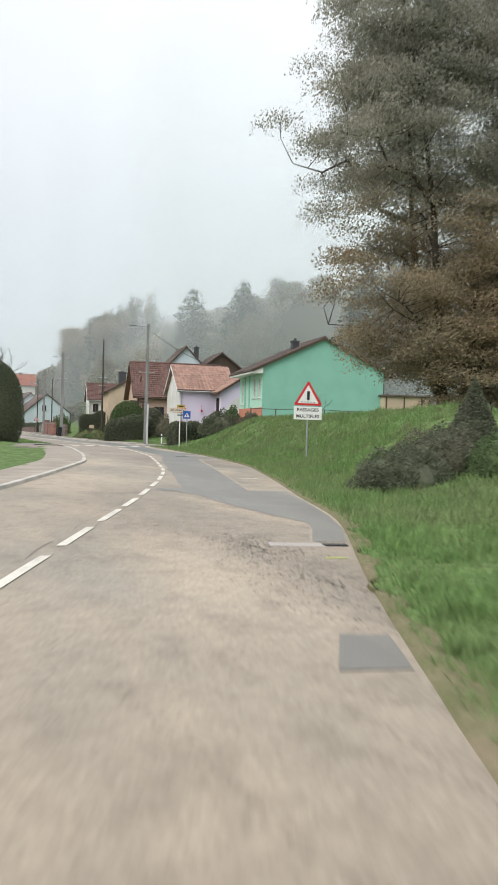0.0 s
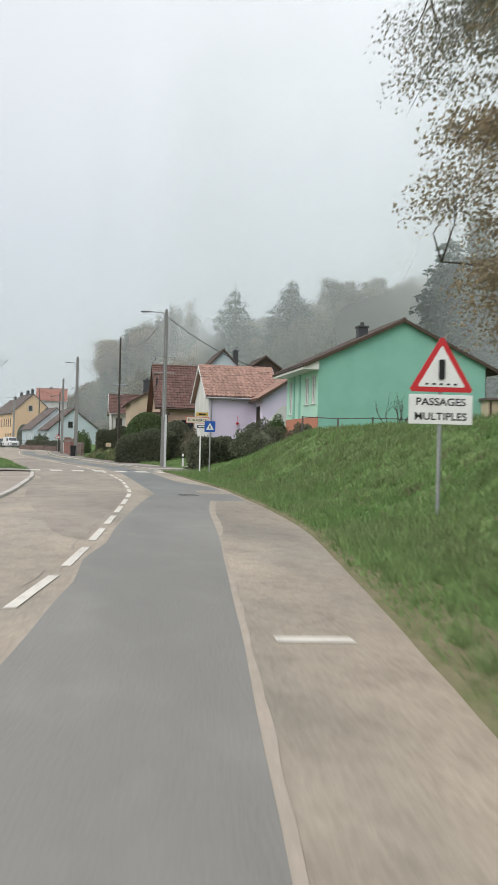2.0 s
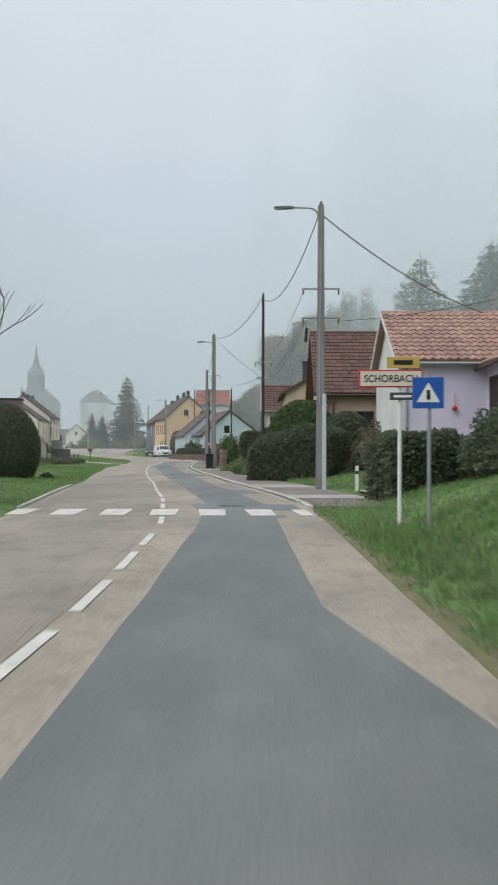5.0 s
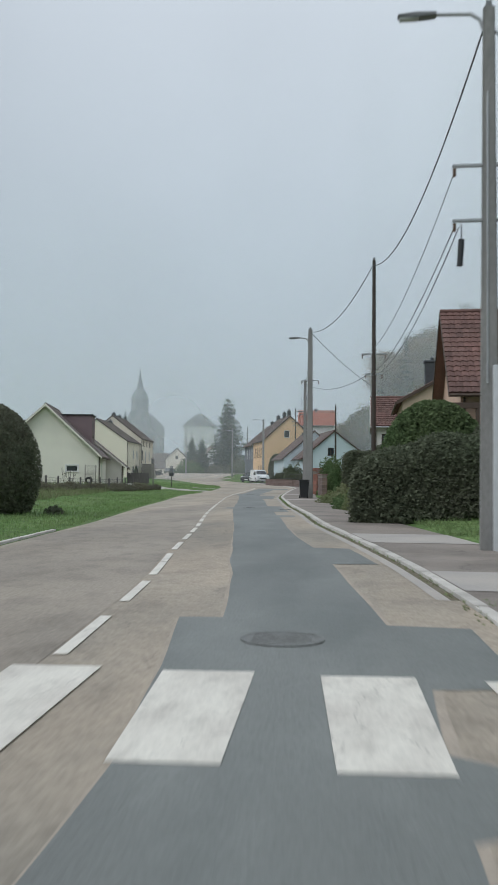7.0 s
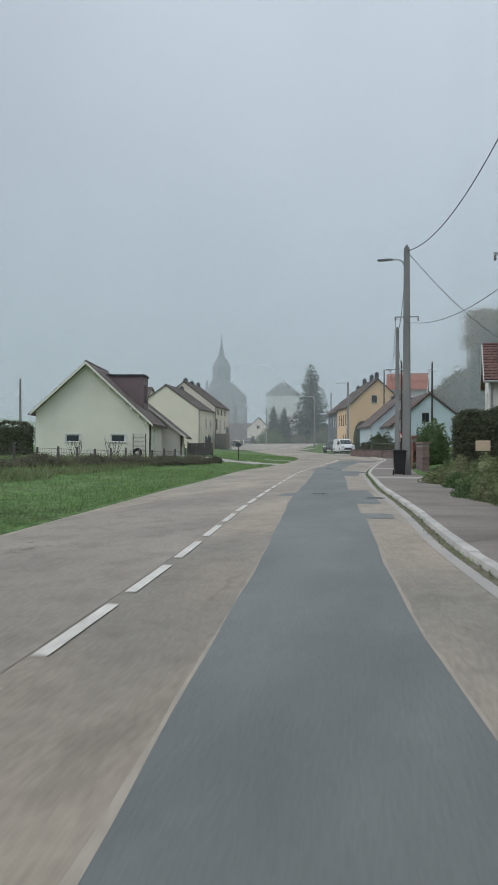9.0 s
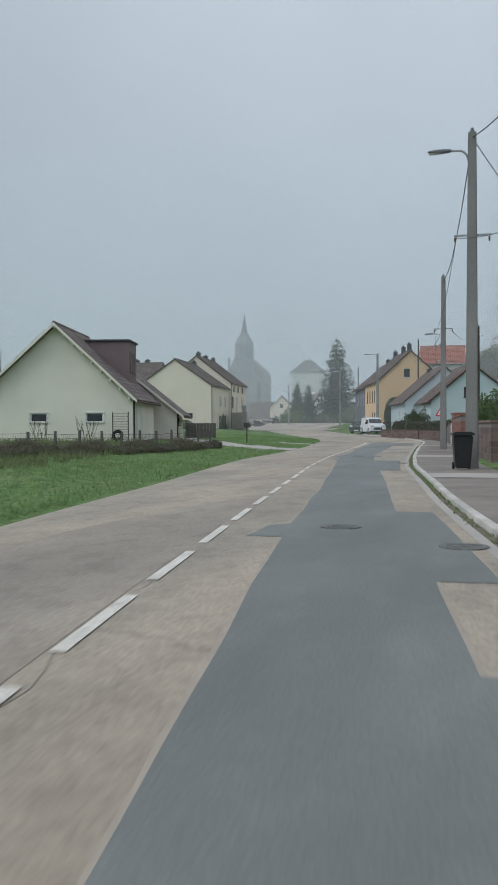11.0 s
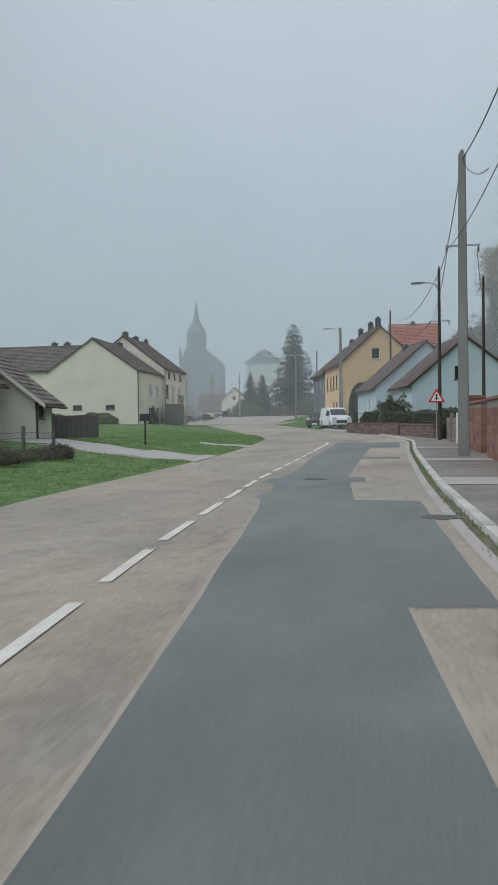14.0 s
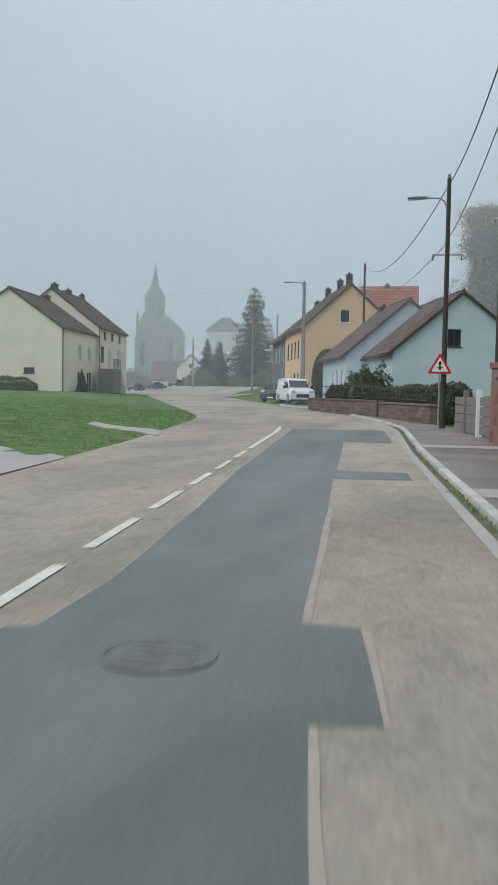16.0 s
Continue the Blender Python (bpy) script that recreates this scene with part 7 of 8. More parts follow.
def hedge(label, a, b, thick, h, n, size, seed, mat, round_=0.25, wave=0.06):
    rng = np.random.default_rng(seed)
    a, b = np.array(a, float), np.array(b, float)
    ln = np.linalg.norm(b - a)
    ux = (b - a) / ln
    uy = np.array([-ux[1], ux[0]])
    t = thing("hedge", label, "hedge")
    u, w, v = rng.uniform(0, 1, n), rng.uniform(-1, 1, n), rng.uniform(0, 1, n)
    face = rng.integers(0, 6, n)
    w = np.where(face == 0, -1, np.where(face == 1, 1, w))
    v = np.where((face == 2) | (face == 3), 1, v)
    u = np.where(face == 4, np.where(rng.uniform(0, 1, n) < 0.5, 0, 1), u)
    inset = 1 - round_ * np.clip(v - 0.7, 0, 1) ** 2 / 0.09
    px = a[0] + ux[0] * (u * ln + (rng.normal(0, 0.05, n))) + uy[0] * w * thick / 2 * inset
    py_ = a[1] + ux[1] * (u * ln + (rng.normal(0, 0.05, n))) + uy[1] * w * thick / 2 * inset
    ends = 1 - 0.25 * (np.abs(2 * u - 1) ** 8) * round_ * 2
    top = h * ends * (1 + wave * np.sin(u * ln * 1.3 + seed) + 0.5 * wave * np.sin(u * ln * 3.7))
    base = np.array([gm(x, y) for x, y in zip(np.linspace(a[0], b[0], 12), np.linspace(a[1], b[1], 12))])
    pz = np.interp(u, np.linspace(0, 1, 12), base) + v * top
    p = np.stack([px, py_, pz], 1) + rng.normal(0, 0.05, (n, 3))
    cloud("foliage", quads(p, size * 1.15, rng, corners=3), mat, t, per=3)
    bm = bmesh.new()
    k = 14
    for i in range(k):
        c = a + (b - a) * (i + 0.5) / k
        rod(bm, (c[0], c[1], gm(*c) - 0.1), (c[0] + 0.05, c[1], gm(*c) + h * 0.75), 0.05, 0.02, 5)
    part("stems", bm, M_BARK, t)
    q = [np.append(a - uy * thick * (0.46 - 0.5 * wave), 0), np.append(b - uy * thick * (0.46 - 0.5 * wave), 0), np.append(b + uy * thick * (0.46 - 0.5 * wave), 0), np.append(a + uy * thick * (0.46 - 0.5 * wave), 0)]
    bm = bmesh.new()
    lo = [bm.verts.new((*c[:2], gm(c[0], c[1]) - 0.1)) for c in q]
    hi = [bm.verts.new((*c[:2], gm(c[0], c[1]) + h * (0.95 - 1.4 * wave))) for c in q]
    for i in range(4):
        bm.faces.new((lo[i], lo[(i + 1) % 4], hi[(i + 1) % 4], hi[i]))
    bm.faces.new(hi)
    bmesh.ops.subdivide_edges(bm, edges=bm.edges[:], cuts=3, use_grid_fill=True)
    for vtx in bm.verts:
        vtx.co += Vector(rng.normal(0, 0.05, 3))
    part("inner_growth", bm, mat, t)
    return t


def crown_tree(name, label, x, y, fork, bulbs, n_clumps, leaves, size, seed, mats, zcut, stems=4):
    """A tree whose crown fills the given bulbs (centre, radii) with leafy clumps, each on its own branch."""
    g = np.random.default_rng(seed)
    z = gm(x, y) - 0.2
    t = thing(name, label, "tree", pose(x, y, z))
    bm = bmesh.new()
    forks = []
    vol = np.array([b[1][0] * b[1][1] * b[1][2] for b in bulbs])

    def in_crown(low, power):
        c, rad = bulbs[g.choice(len(bulbs), p=vol / vol.sum())]
        u = g.normal(size=3)
        u /= np.linalg.norm(u)
        q = np.array(c) + u * np.array(rad) * g.uniform(low, 1) ** power * (1 + 0.14 * math.sin(5 * u[0] + 3 * u[2])) - [x, y, z]
        if q[2] < 0.8:
            q[2] = 0.8 + g.uniform(0, 0.6)
        return q

    def limb(path, r0, r1):
        """A bent limb through the given places, thinning towards its end."""
        n = len(path) - 1
        for k in range(n):
            ra, rb = r0 + (r1 - r0) * k / n, r0 + (r1 - r0) * (k + 1) / n
            rod(bm, path[k], path[k + 1], ra, rb, 8 if ra > 0.06 else 5)

    for k in range(stems):
        a = 2 * math.pi * k / stems + 0.5
        p0 = Vector((0.25 * math.cos(a), 0.25 * math.sin(a), 0))
        p1 = p0 + Vector((0.7 * math.cos(a), 0.7 * math.sin(a), fork * 0.5))
        p2 = p1 + Vector((0.8 * math.cos(a + 0.4), 0.8 * math.sin(a + 0.4), fork * 0.9))
        p3 = p2 + Vector((0.6 * math.cos(a), 0.6 * math.sin(a), fork * 1.4))
        p4 = p3 + Vector((0.7 * math.cos(a - 0.5), 0.7 * math.sin(a - 0.5), fork * 1.5))
        limb([p0, p1, p2, p3, p4], 0.26, 0.07)
        forks += [p1, p1.lerp(p2, 0.5), p2, p2.lerp(p3, 0.5), p3, p3.lerp(p4, 0.5), p4]
    nodes = []
    for k in range(46):
        q = Vector(in_crown(0.55, 0.6))
        f = min(forks, key=lambda p: (p - q).length + 2.0 * max(0, p.z - q.z + 0.8))
        span = (q - f).length
        path = [f]
        for j in (1, 2, 3, 4):
            e = f.lerp(q, j / 4) + Vector((0, 0, 0.12 * span * math.sin(math.pi * j / 4)))
            path.append(e + Vector(g.normal(0, 0.05 * span * (j < 4), 3)))
        limb(path, 0.075 + 0.006 * span, 0.02)
        nodes += path[1:] + [path[j].lerp(path[j + 1], 0.5) for j in (1, 2, 3)]
    cs = []
    for k in range(n_clumps):
        q = Vector(in_crown(0.12, 0.45))
        f = min(nodes, key=lambda p: (p - q).length)
        if (f - q).length > 2.4:
            q = f + (q - f).normalized() * 2.4
        cs.append(np.array(q))
        m = f.lerp(q, 0.5) + Vector(g.normal(0, 0.18, 3))
        rod(bm, f, m, 0.026, 0.016, 4)
        rod(bm, m, q, 0.016, 0.006, 4)
        for _ in range(3):
            rod(bm, m.lerp(q, g.uniform(0.2, 1)), q + Vector(g.normal(0, 0.5, 3)), 0.01, 0.004, 3)
    part("trunk", bm, M_BARK, t, smooth=True)
    cs = np.array(cs)
    pick = cs[g.integers(0, len(cs), leaves)]
    c = pick + np.clip(g.normal(0, 1, (leaves, 3)), -1.75, 1.75) * [0.62, 0.62, 0.2]
    c[:, 2] -= 0.16 * (c[:, 0] - pick[:, 0]) ** 2 + 0.16 * (c[:, 1] - pick[:, 1]) ** 2
    low = c[:, 2] + z + g.normal(0, 1.0, leaves) < zcut
    cloud("crown", quads(c[~low], size, g, corners=3), mats[0], t, per=3)
    cloud("lower_crown", quads(c[low], size, g, corners=3), mats[1], t, per=3)["label"] = "russet brown lower foliage"
    return t


# the big multi-stemmed tree on the bank
crown_tree("roadside_tree", "large autumn tree, olive above and russet below, on the bank", 21.6, 37.5, 3.2, [((22.0, 37.0, 7.6), (6.1, 5.0, 3.9)), ((21.0, 37.5, 14.2), (6.6, 5.6, 4.6)), ((21.6, 38.0, 19.5), (6.4, 5.4, 4.4)), ((23.0, 36.2, 4.2), (4.4, 3.6, 2.4)), ((22.8, 37.0, 6.4), (5.2, 4.4, 3.2))], 900, 480000, 0.066, 5, (M_LEAFD, M_LEAFB), 10.6)
broadleaf("bare_tree", "small bare leafless tree beside the lane", 0.25, 73.0, 1, 21, 2.6, 0.1, 4, 0, 0.1, M_LEAFD, kids=3, rise=0.2, spread=0.55)
broadleaf("bare_shrub", "bare leafless shrub in front of the green wall", 21.3, 56.0, 4, 33, 0.8, 0.035, 4, 0, 0.1, M_LEAFD, lean=0.4, kids=2, rise=0.3, spread=0.42)
for k, (x, y) in enumerate(((-15.0, 124.6), (-12.9, 125.6))):
    broadleaf("bare_shrub", "bare leafless shrub against the cream wall", x, y, 7, 40 + k, 0.7, 0.02, 2, 0, 0.1, M_LEAFD, lean=0.35, kids=2, rise=0.3, spread=0.3)
broadleaf("bare_shrub", "bare twiggy climber against the tan gable", 13.2, 106.6, 5, 45, 1.2, 0.03, 3, 0, 0.1, M_LEAFD, lean=0.35, kids=2, rise=0.3, spread=0.4)

shrub("low_shrub", "low dark autumn shrub at the foot of the bank", 11.0, 17.9, (1.1, 0.8), 0.9, 12000, 0.04, 1, M_HEDGE)
shrub("low_shrub", "low russet-tinged shrub at the foot of the bank", 12.1, 18.6, (1.1, 0.9), 1.1, 11000, 0.04, 2, M_WOODF)
shrub("low_shrub", "low green shrub at the foot of the bank", 12.9, 17.2, (1.0, 0.8), 0.9, 9000, 0.04, 3, M_BUSH)
shrub("cone_shrub", "cone-shaped dwarf conifer with yellowing top", 13.2, 19.4, (0.85, 0.85), 1.8, 12000, 0.04, 4, M_WOODF, "cone")
shrub("garden_shrub", "dark garden shrub below the green house", 16.6, 63.0, (1.7, 1.2), 1.7, 8840, 0.079, 5, M_HEDGE)
shrub("garden_shrub", "dark garden shrub below the green house", 18.4, 61.0, (1.0, 1.0), 1.1, 5440, 0.079, 6, M_WOODF)
shrub("garden_shrub", "green flowering garden shrub below the lavender house", 18.0, 66.0, (1.0, 1.0), 2.1, 5780, 0.079, 7, M_BUSH)
shrub("garden_shrub", "dark garden shrub in front of the lavender wall", 15.4, 67.5, (1.2, 0.9), 1.3, 6460, 0.072, 8, M_HEDGE)
hedge("clipped dark evergreen hedge beside the road signs", (13.55, 65.6), (15.4, 66.4), 1.2, 1.5, 15300, 0.058, 9, M_HEDGE)
hedge("low dark fence-side hedge below the lavender house", (15.3, 68.9), (18.6, 68.4), 0.7, 1.2, 11900, 0.058, 10, M_HEDGE)
hedge("big boxy clipped dark hedge at the pavement", (10.65, 82.6), (13.9, 81.6), 4.0, 1.95, 110000, 0.048, 11, M_HEDGE, 0.3)
shrub("round_bush", "tall rounded bright green bush behind the hedge", 12.6, 86.5, (1.8, 1.6), 3.5, 15300, 0.094, 12, M_BUSH, "egg")
shrub("round_bush", "dark rounded bush behind the hedge", 14.6, 85.0, (1.3, 1.3), 2.6, 8500, 0.086, 13, M_HEDGE, "egg")
shrub("round_bush", "russet bush behind the hedge", 15.4, 80.5, (1.2, 1.0), 1.8, 6120, 0.072, 14, M_WOODF)
for k in range(9):
    f = k / 8
    shrub("wild_shrub", "loose straw-green wild growth beside the pavement", 9.2 + 1.45 * f + 0.25 * math.sin(5.1 * k), 100.6 - 12.6 * f, (0.75 + 0.25 * math.sin(2.3 * k), 1.15), 0.72 + 0.2 * math.sin(3.7 * k), 5200, 0.05, 150 + k, M_STRAW if k % 3 else M_BUSH)
hedge("dark clipped hedge in a front garden", (9.3, 106.6), (11.9, 106.2), 1.8, 2.4, 40000, 0.05, 16, M_HEDGE)
shrub("garden_shrub", "green shrub behind the sandstone wall", 7.9, 123.5, (1.1, 1.5), 2.7, 7140, 0.079, 17, M_BUSH)
shrub("garden_shrub", "russet shrub behind the sandstone wall", 7.3, 133.5, (0.9, 1.6), 2.3, 6460, 0.079, 18, M_WOODF)
hedge("dark garden hedge above the low wall", (5.6, 150.5), (3.5, 157.0), 0.8, 1.35, 11900, 0.072, 19, M_HEDGE)
hedge("dark garden hedge above the low wall", (3.3, 157.6), (-0.6, 168.2), 0.8, 1.35, 15300, 0.072, 20, M_HEDGE)
shrub("garden_shrub", "rounded green shrub in front of the blue house", 1.6, 163.6, (1.5, 1.2), 2.6, 7140, 0.094, 21, M_HEDGE)
shrub("garden_shrub", "dark evergreen shrub beside the ochre house", -2.2, 183.5, (1.2, 1.2), 3.6, 7140, 0.101, 22, M_HEDGE, "egg")
shrub("tall_bush", "tall dark rounded evergreen bush at the lane corner", 1.4, 61.6, (1.9, 1.7), 5.2, 26000, 0.06, 30, M_HEDGE, "egg")
shrub("thuja", "large egg-shaped dark clipped evergreen on the verge", -0.75, 82.0, (1.7, 1.7), 3.25, 23800, 0.058, 23, M_HEDGE, "egg")
shrub("low_shrub", "small dark plant tuft at the evergreen's foot", 0.9, 83.6, (0.35, 0.3), 0.3, 1200, 0.04, 24, M_HEDGE)
shrub("topiary_cone", "small dark clipped cone beside the cream house", -24.9, 193.0, (0.6, 0.6), 2.1, 3400, 0.086, 25, M_HEDGE, "cone")
hedge("dark tall hedge behind the garden fence", (-40.0, 133.0), (-24.5, 137.0), 1.6, 2.6, 15300, 0.115, 26, M_HEDGE)
hedge("low brown garden growth in front of the cream gable", (-33.5, 187.0), (-27.0, 187.6), 0.8, 0.9, 8500, 0.072, 27, M_STRAW, 0.4, 0.2)
hedge("withered low growth along the wire fence", (-6.9, 98.5), (-6.0, 126.0), 0.9, 0.3, 30000, 0.04, 28, M_DUSK, 0.6, 0.4)
shrub("bank_bush", "rounded green bush on the bank below the white house", -36.0, 292.0, (4.2, 2.4), 3.4, 8000, 0.15, 201, M_BUSH, stems=4)
shrub("bank_bush", "dark bush at the foot of the tall spruce", -22.8, 291.0, (3.6, 2.4), 4.2, 8000, 0.15, 202, M_HEDGE, stems=4)
shrub("bank_bush", "dark bush at the foot of the tall spruce", -29.5, 294.0, (2.6, 2.0), 2.6, 6000, 0.15, 203, M_HEDGE, stems=4)
hedge("dark garden hedge beside the small cream house", (-44.5, 326.0), (-35.5, 309.0), 1.6, 2.2, 9000, 0.12, 204, M_HEDGE)
conifer("tall_spruce", "tall dark spruce by the bend beyond the village", -27.2, 300, 24.2, 4.0, 16000, 0.34, 50, power=0.5)
conifer("spruce", "small dark spruce by the bend", -33.5, 296, 12.0, 2.6, 6000, 0.3, 51)
conifer("spruce", "small dark spruce by the bend", -38.0, 305, 13.0, 2.6, 6000, 0.3, 52)
for k, (x, y, top, r) in enumerate(((37.0, 88, 20.3, 5.0), (41.0, 91, 23.5, 5.6), (46.0, 89, 22.5, 5.4), (50, 95, 26.0, 5.6), (31.0, 158, 27.8, 7.0), (40.0, 158, 29.4, 7.0), (16.8, 238, 24.0, 3.8))):
    conifer("hillside_spruce", "dark spruce standing on the wooded hillside", x, y, top, r * 1.1, 20000, 0.36, 60 + k)
broadleaf("hillside_tree", "dark bare-limbed tree on the misty hillside", 46.5, 158, 1, 71, 6.0, 0.3, 4, 9000, 0.16, M_WOODF, jitter=0.5, kids=3, rise=0.15, spread=0.6)
broadleaf("hillside_tree", "pale yellowing birch on the hillside", 26.0, 160, 1, 72, 5.5, 0.18, 3, 13000, 0.17, M_LEAFY, jitter=0.8, kids=3, rise=0.5, spread=0.35)
for k, (x, y) in enumerate(((14.6, 235), (18.0, 232), (21.0, 240), (17.5, 244))):
    broadleaf("hillside_tree", "pale autumn tree on the hillside above the village", x, y, 1, 80 + k, 6.3, 0.25, 4, 20000, 0.17, M_LEAFY if k != 2 else M_WOODF, jitter=0.8, kids=3, rise=0.4, spread=0.36)

# the far woods: many small trees joined
rng = np.random.default_rng(3)


def crown_leaves(g, n, scale, at, size, lobes=9):
    """Leaves on the billows of one crown, each facing roughly outwards."""
    a = g.uniform(0, 6.28, lobes)
    h = np.sort(g.uniform(0.0, 1.0, lobes))
    r = 0.26 * np.sqrt(np.clip(1.05 - (1.55 * h - 0.5) ** 2, 0.05, 1)) * g.uniform(0.45, 1.1, lobes)
    mid = np.stack([r * np.cos(a), r * np.sin(a), 0.34 + 0.48 * h], 1)
    rad = g.uniform(0.13, 0.22, lobes) * (1.1 - 0.35 * h)
    k = g.integers(0, lobes, n)
    u = g.normal(size=(n, 3))
    u /= np.linalg.norm(u, axis=1, keepdims=True)
    p = mid[k] + u * (rad[k] * g.uniform(0.5, 1.12, n) ** 0.5)[:, None] * [1, 1, 0.8]
    return quads(p * scale + at, size, g, corners=3, out=u)


sets = {"woodland": [], "woodland_conifers": [], "woodland_birches": []}
trunks = bmesh.new()
count = 0
for _ in range(4000):
    y = rng.uniform(92, 330) if rng.uniform() < 0.85 else rng.uniform(330, 460)
    s = rng.uniform(3, 62)
    x = float(np.interp(y, HILL_Y, HILL_X)) + s
    if y < 105 and x < 52 or (-9 < x < 14 and 196 < y < 234) or min(abs(y - 130), abs(y - 142), abs(y - 168), abs(y - 218)) < 6 or (y < 135 and s < 9):
        continue
    count += 1
    if count > 400:
        break
    h = rng.uniform(6, 11)
    if y > 188:
        h = rng.uniform(2.5, 5) if s < 10 else rng.uniform(7, 12)
    z = gm(x, y) - 0.3
    kind = rng.uniform()
    if kind < 0.14:
        p, k = conifer_points(rng, h * 1.1, h * 0.34, 1200 if y < 260 else 600)
        sets["woodland_conifers"].append(quads(p + [x, y, z], (0.4 if y < 260 else 0.55) * k, rng, 0.5, 2.0, 3))
    else:
        near = y < 260 and s < 60
        close = y < 150
        sets["woodland_birches" if kind > 0.8 else "woodland"].append(crown_leaves(rng, 2600 if close else 1600 if near else 700, h, [x, y, z], 0.17 if close else 0.24 if near else 0.45))
        if y < 220:
            rod(trunks, (x, y, z), (x, y, z + h * 0.6), 0.018 * h, 0.008 * h, 5)
# the nearer wood behind the green house
g3 = np.random.default_rng(23)
for k in range(64):
    x, y = g3.uniform(34, 84), g3.uniform(149, 161)
    z = gm(x, y) - 0.3
    top = float(np.interp(x, [34, 47, 57, 70, 84], [23, 25.5, 29.5, 33, 37])) + g3.normal(0, 1.3)
    h = min(max(top - z, 6.5), 14)
    sets["woodland_birches" if k % 5 == 0 else "woodland"].append(crown_leaves(g3, 2200, [0.9 * h, 0.9 * h, h], [x, y, z], 0.16, 11))
    rod(trunks, (x, y, z), (x, y, z + h * 0.6), 0.016 * h, 0.007 * h, 5)
for nm, mt, lab in (("woodland", M_WOODF, "misty autumn woodland covering the hillside"), ("woodland_conifers", M_CONIF, "dark spruces scattered through the misty woodland"), ("woodland_birches", M_LEAFY, "pale yellowing trees scattered through the misty woodland")):
    tagged(cloud(nm, np.concatenate(sets[nm]), mt, per=3), lab, "woods", kind="stuff")
# the steep wooded slope above the red-roofed house
slope = {"slope_woods": [], "slope_spruces": [], "slope_birches": []}
g2 = np.random.default_rng(17)
for k in range(105):
    x, y = g2.uniform(5.5, 34), g2.uniform(228, 266)
    top = float(np.interp(x, [3, 8, 10.5, 12.5, 15, 18, 30], [10.5, 13.0, 15.5, 19, 24, 29, 36])) + g2.normal(0, 1.8)
    z = gm(x, y) - 0.3
    h = max(top - z, 4.5)
    kind = g2.uniform()
    wide = min(h, 12) * g2.uniform(0.5, 0.85)
    if kind < 0.22:
        p, sz = conifer_points(g2, h * 1.08, wide * 0.42, 1500)
        slope["slope_spruces"].append(quads(p + [x, y, z], 0.36 * sz, g2, 0.5, 2.0, 3))
    else:
        nm = "slope_birches" if kind > 0.78 else "slope_woods"
        slope[nm].append(crown_leaves(g2, 2100, [wide, wide, h], [x, y, z], 0.17, 12))
    rod(trunks, (x, y, z), (x, y, z + h * 0.6), 0.014 * h, 0.006 * h, 5)
tagged(part("woodland_trunks", trunks, M_BARK), "thin grey tree trunks of the hillside woods", "woods", kind="stuff")
for nm, mt, lab in (("slope_woods", M_WOODF, "dense misty woods on the steep slope above the village"), ("slope_spruces", M_CONIF, "dark spruces among the woods above the village"), ("slope_birches", M_LEAFY, "pale yellowing trees among the woods above the village")):
    tagged(cloud(nm, np.concatenate(slope[nm]), mt, per=3), lab, "woods", kind="stuff")
thicket = []
for _ in range(130):
    x, y = rng.uniform(-8, 16), rng.uniform(197, 236)
    s = x - float(np.interp(y, HILL_Y, HILL_X))
    if s < 2 or (-4 < x < 8 and 212 < y < 226) or abs(y - 218) < 3:
        continue
    h = rng.uniform(2.0, 4.0)
    thicket.append(crown_leaves(rng, 420, [1.3 * h, 1.3 * h, 1.2 * h], [x, y, gm(x, y) - 0.3 * h], 0.2))
tagged(cloud("slope_thicket", np.concatenate(thicket), M_WOODF, per=3), "dense grey-green bushes on the slope above the village", "bushes", kind="stuff")
# trees and bushes of the far left and beyond the bend
far = []
for _ in range(150):
    x, y = rng.uniform(-190, -60), rng.uniform(150, 420)
    if -100 < x < -55 and y > 300:
        continue
    h = rng.uniform(4, 9)
    far.append(crown_leaves(rng, 300, h, [x, y, gm(x, y) - 0.5 - 0.15 * h], 0.45))
for _ in range(90):
    x, y = rng.uniform(-125, -48), rng.uniform(347, 398)
    h = rng.uniform(5, 9)
    far.append(crown_leaves(rng, 300, h, [x, y, gm(x, y) - 0.5 - 0.15 * h], 0.45))
for _ in range(60):
    x, y = rng.uniform(-60, -15), rng.uniform(310, 430)
    if y < 345 and -58 < x < -26:
        continue
    h = rng.uniform(4, 8)
    far.append(crown_leaves(rng, 300, h, [x, y, gm(x, y) - 0.5 - 0.15 * h], 0.45))
tagged(cloud("distant_trees", np.concatenate(far), M_WOODF, per=3), "distant low trees and bushes in the mist", "woods", kind="stuff")


# grass blades on the verges
def blades(name, label, pts, hmin, hmax, mat, width=0.012):
    n = len(pts)
    a = rng.uniform(0, 6.28, n)
    h = rng.uniform(hmin, hmax, n)
    wv = np.stack([np.cos(a) * width, np.sin(a) * width, np.zeros(n)], 1)
    tip = np.stack([rng.normal(0, 0.35, n) * h, rng.normal(0, 0.35, n) * h, h], 1)
    v = np.stack([pts - wv, pts + wv, pts + tip], 1).reshape(-1, 3)
    return tagged(cloud(name, v, mat, per=3), label, "grass", kind="stuff")


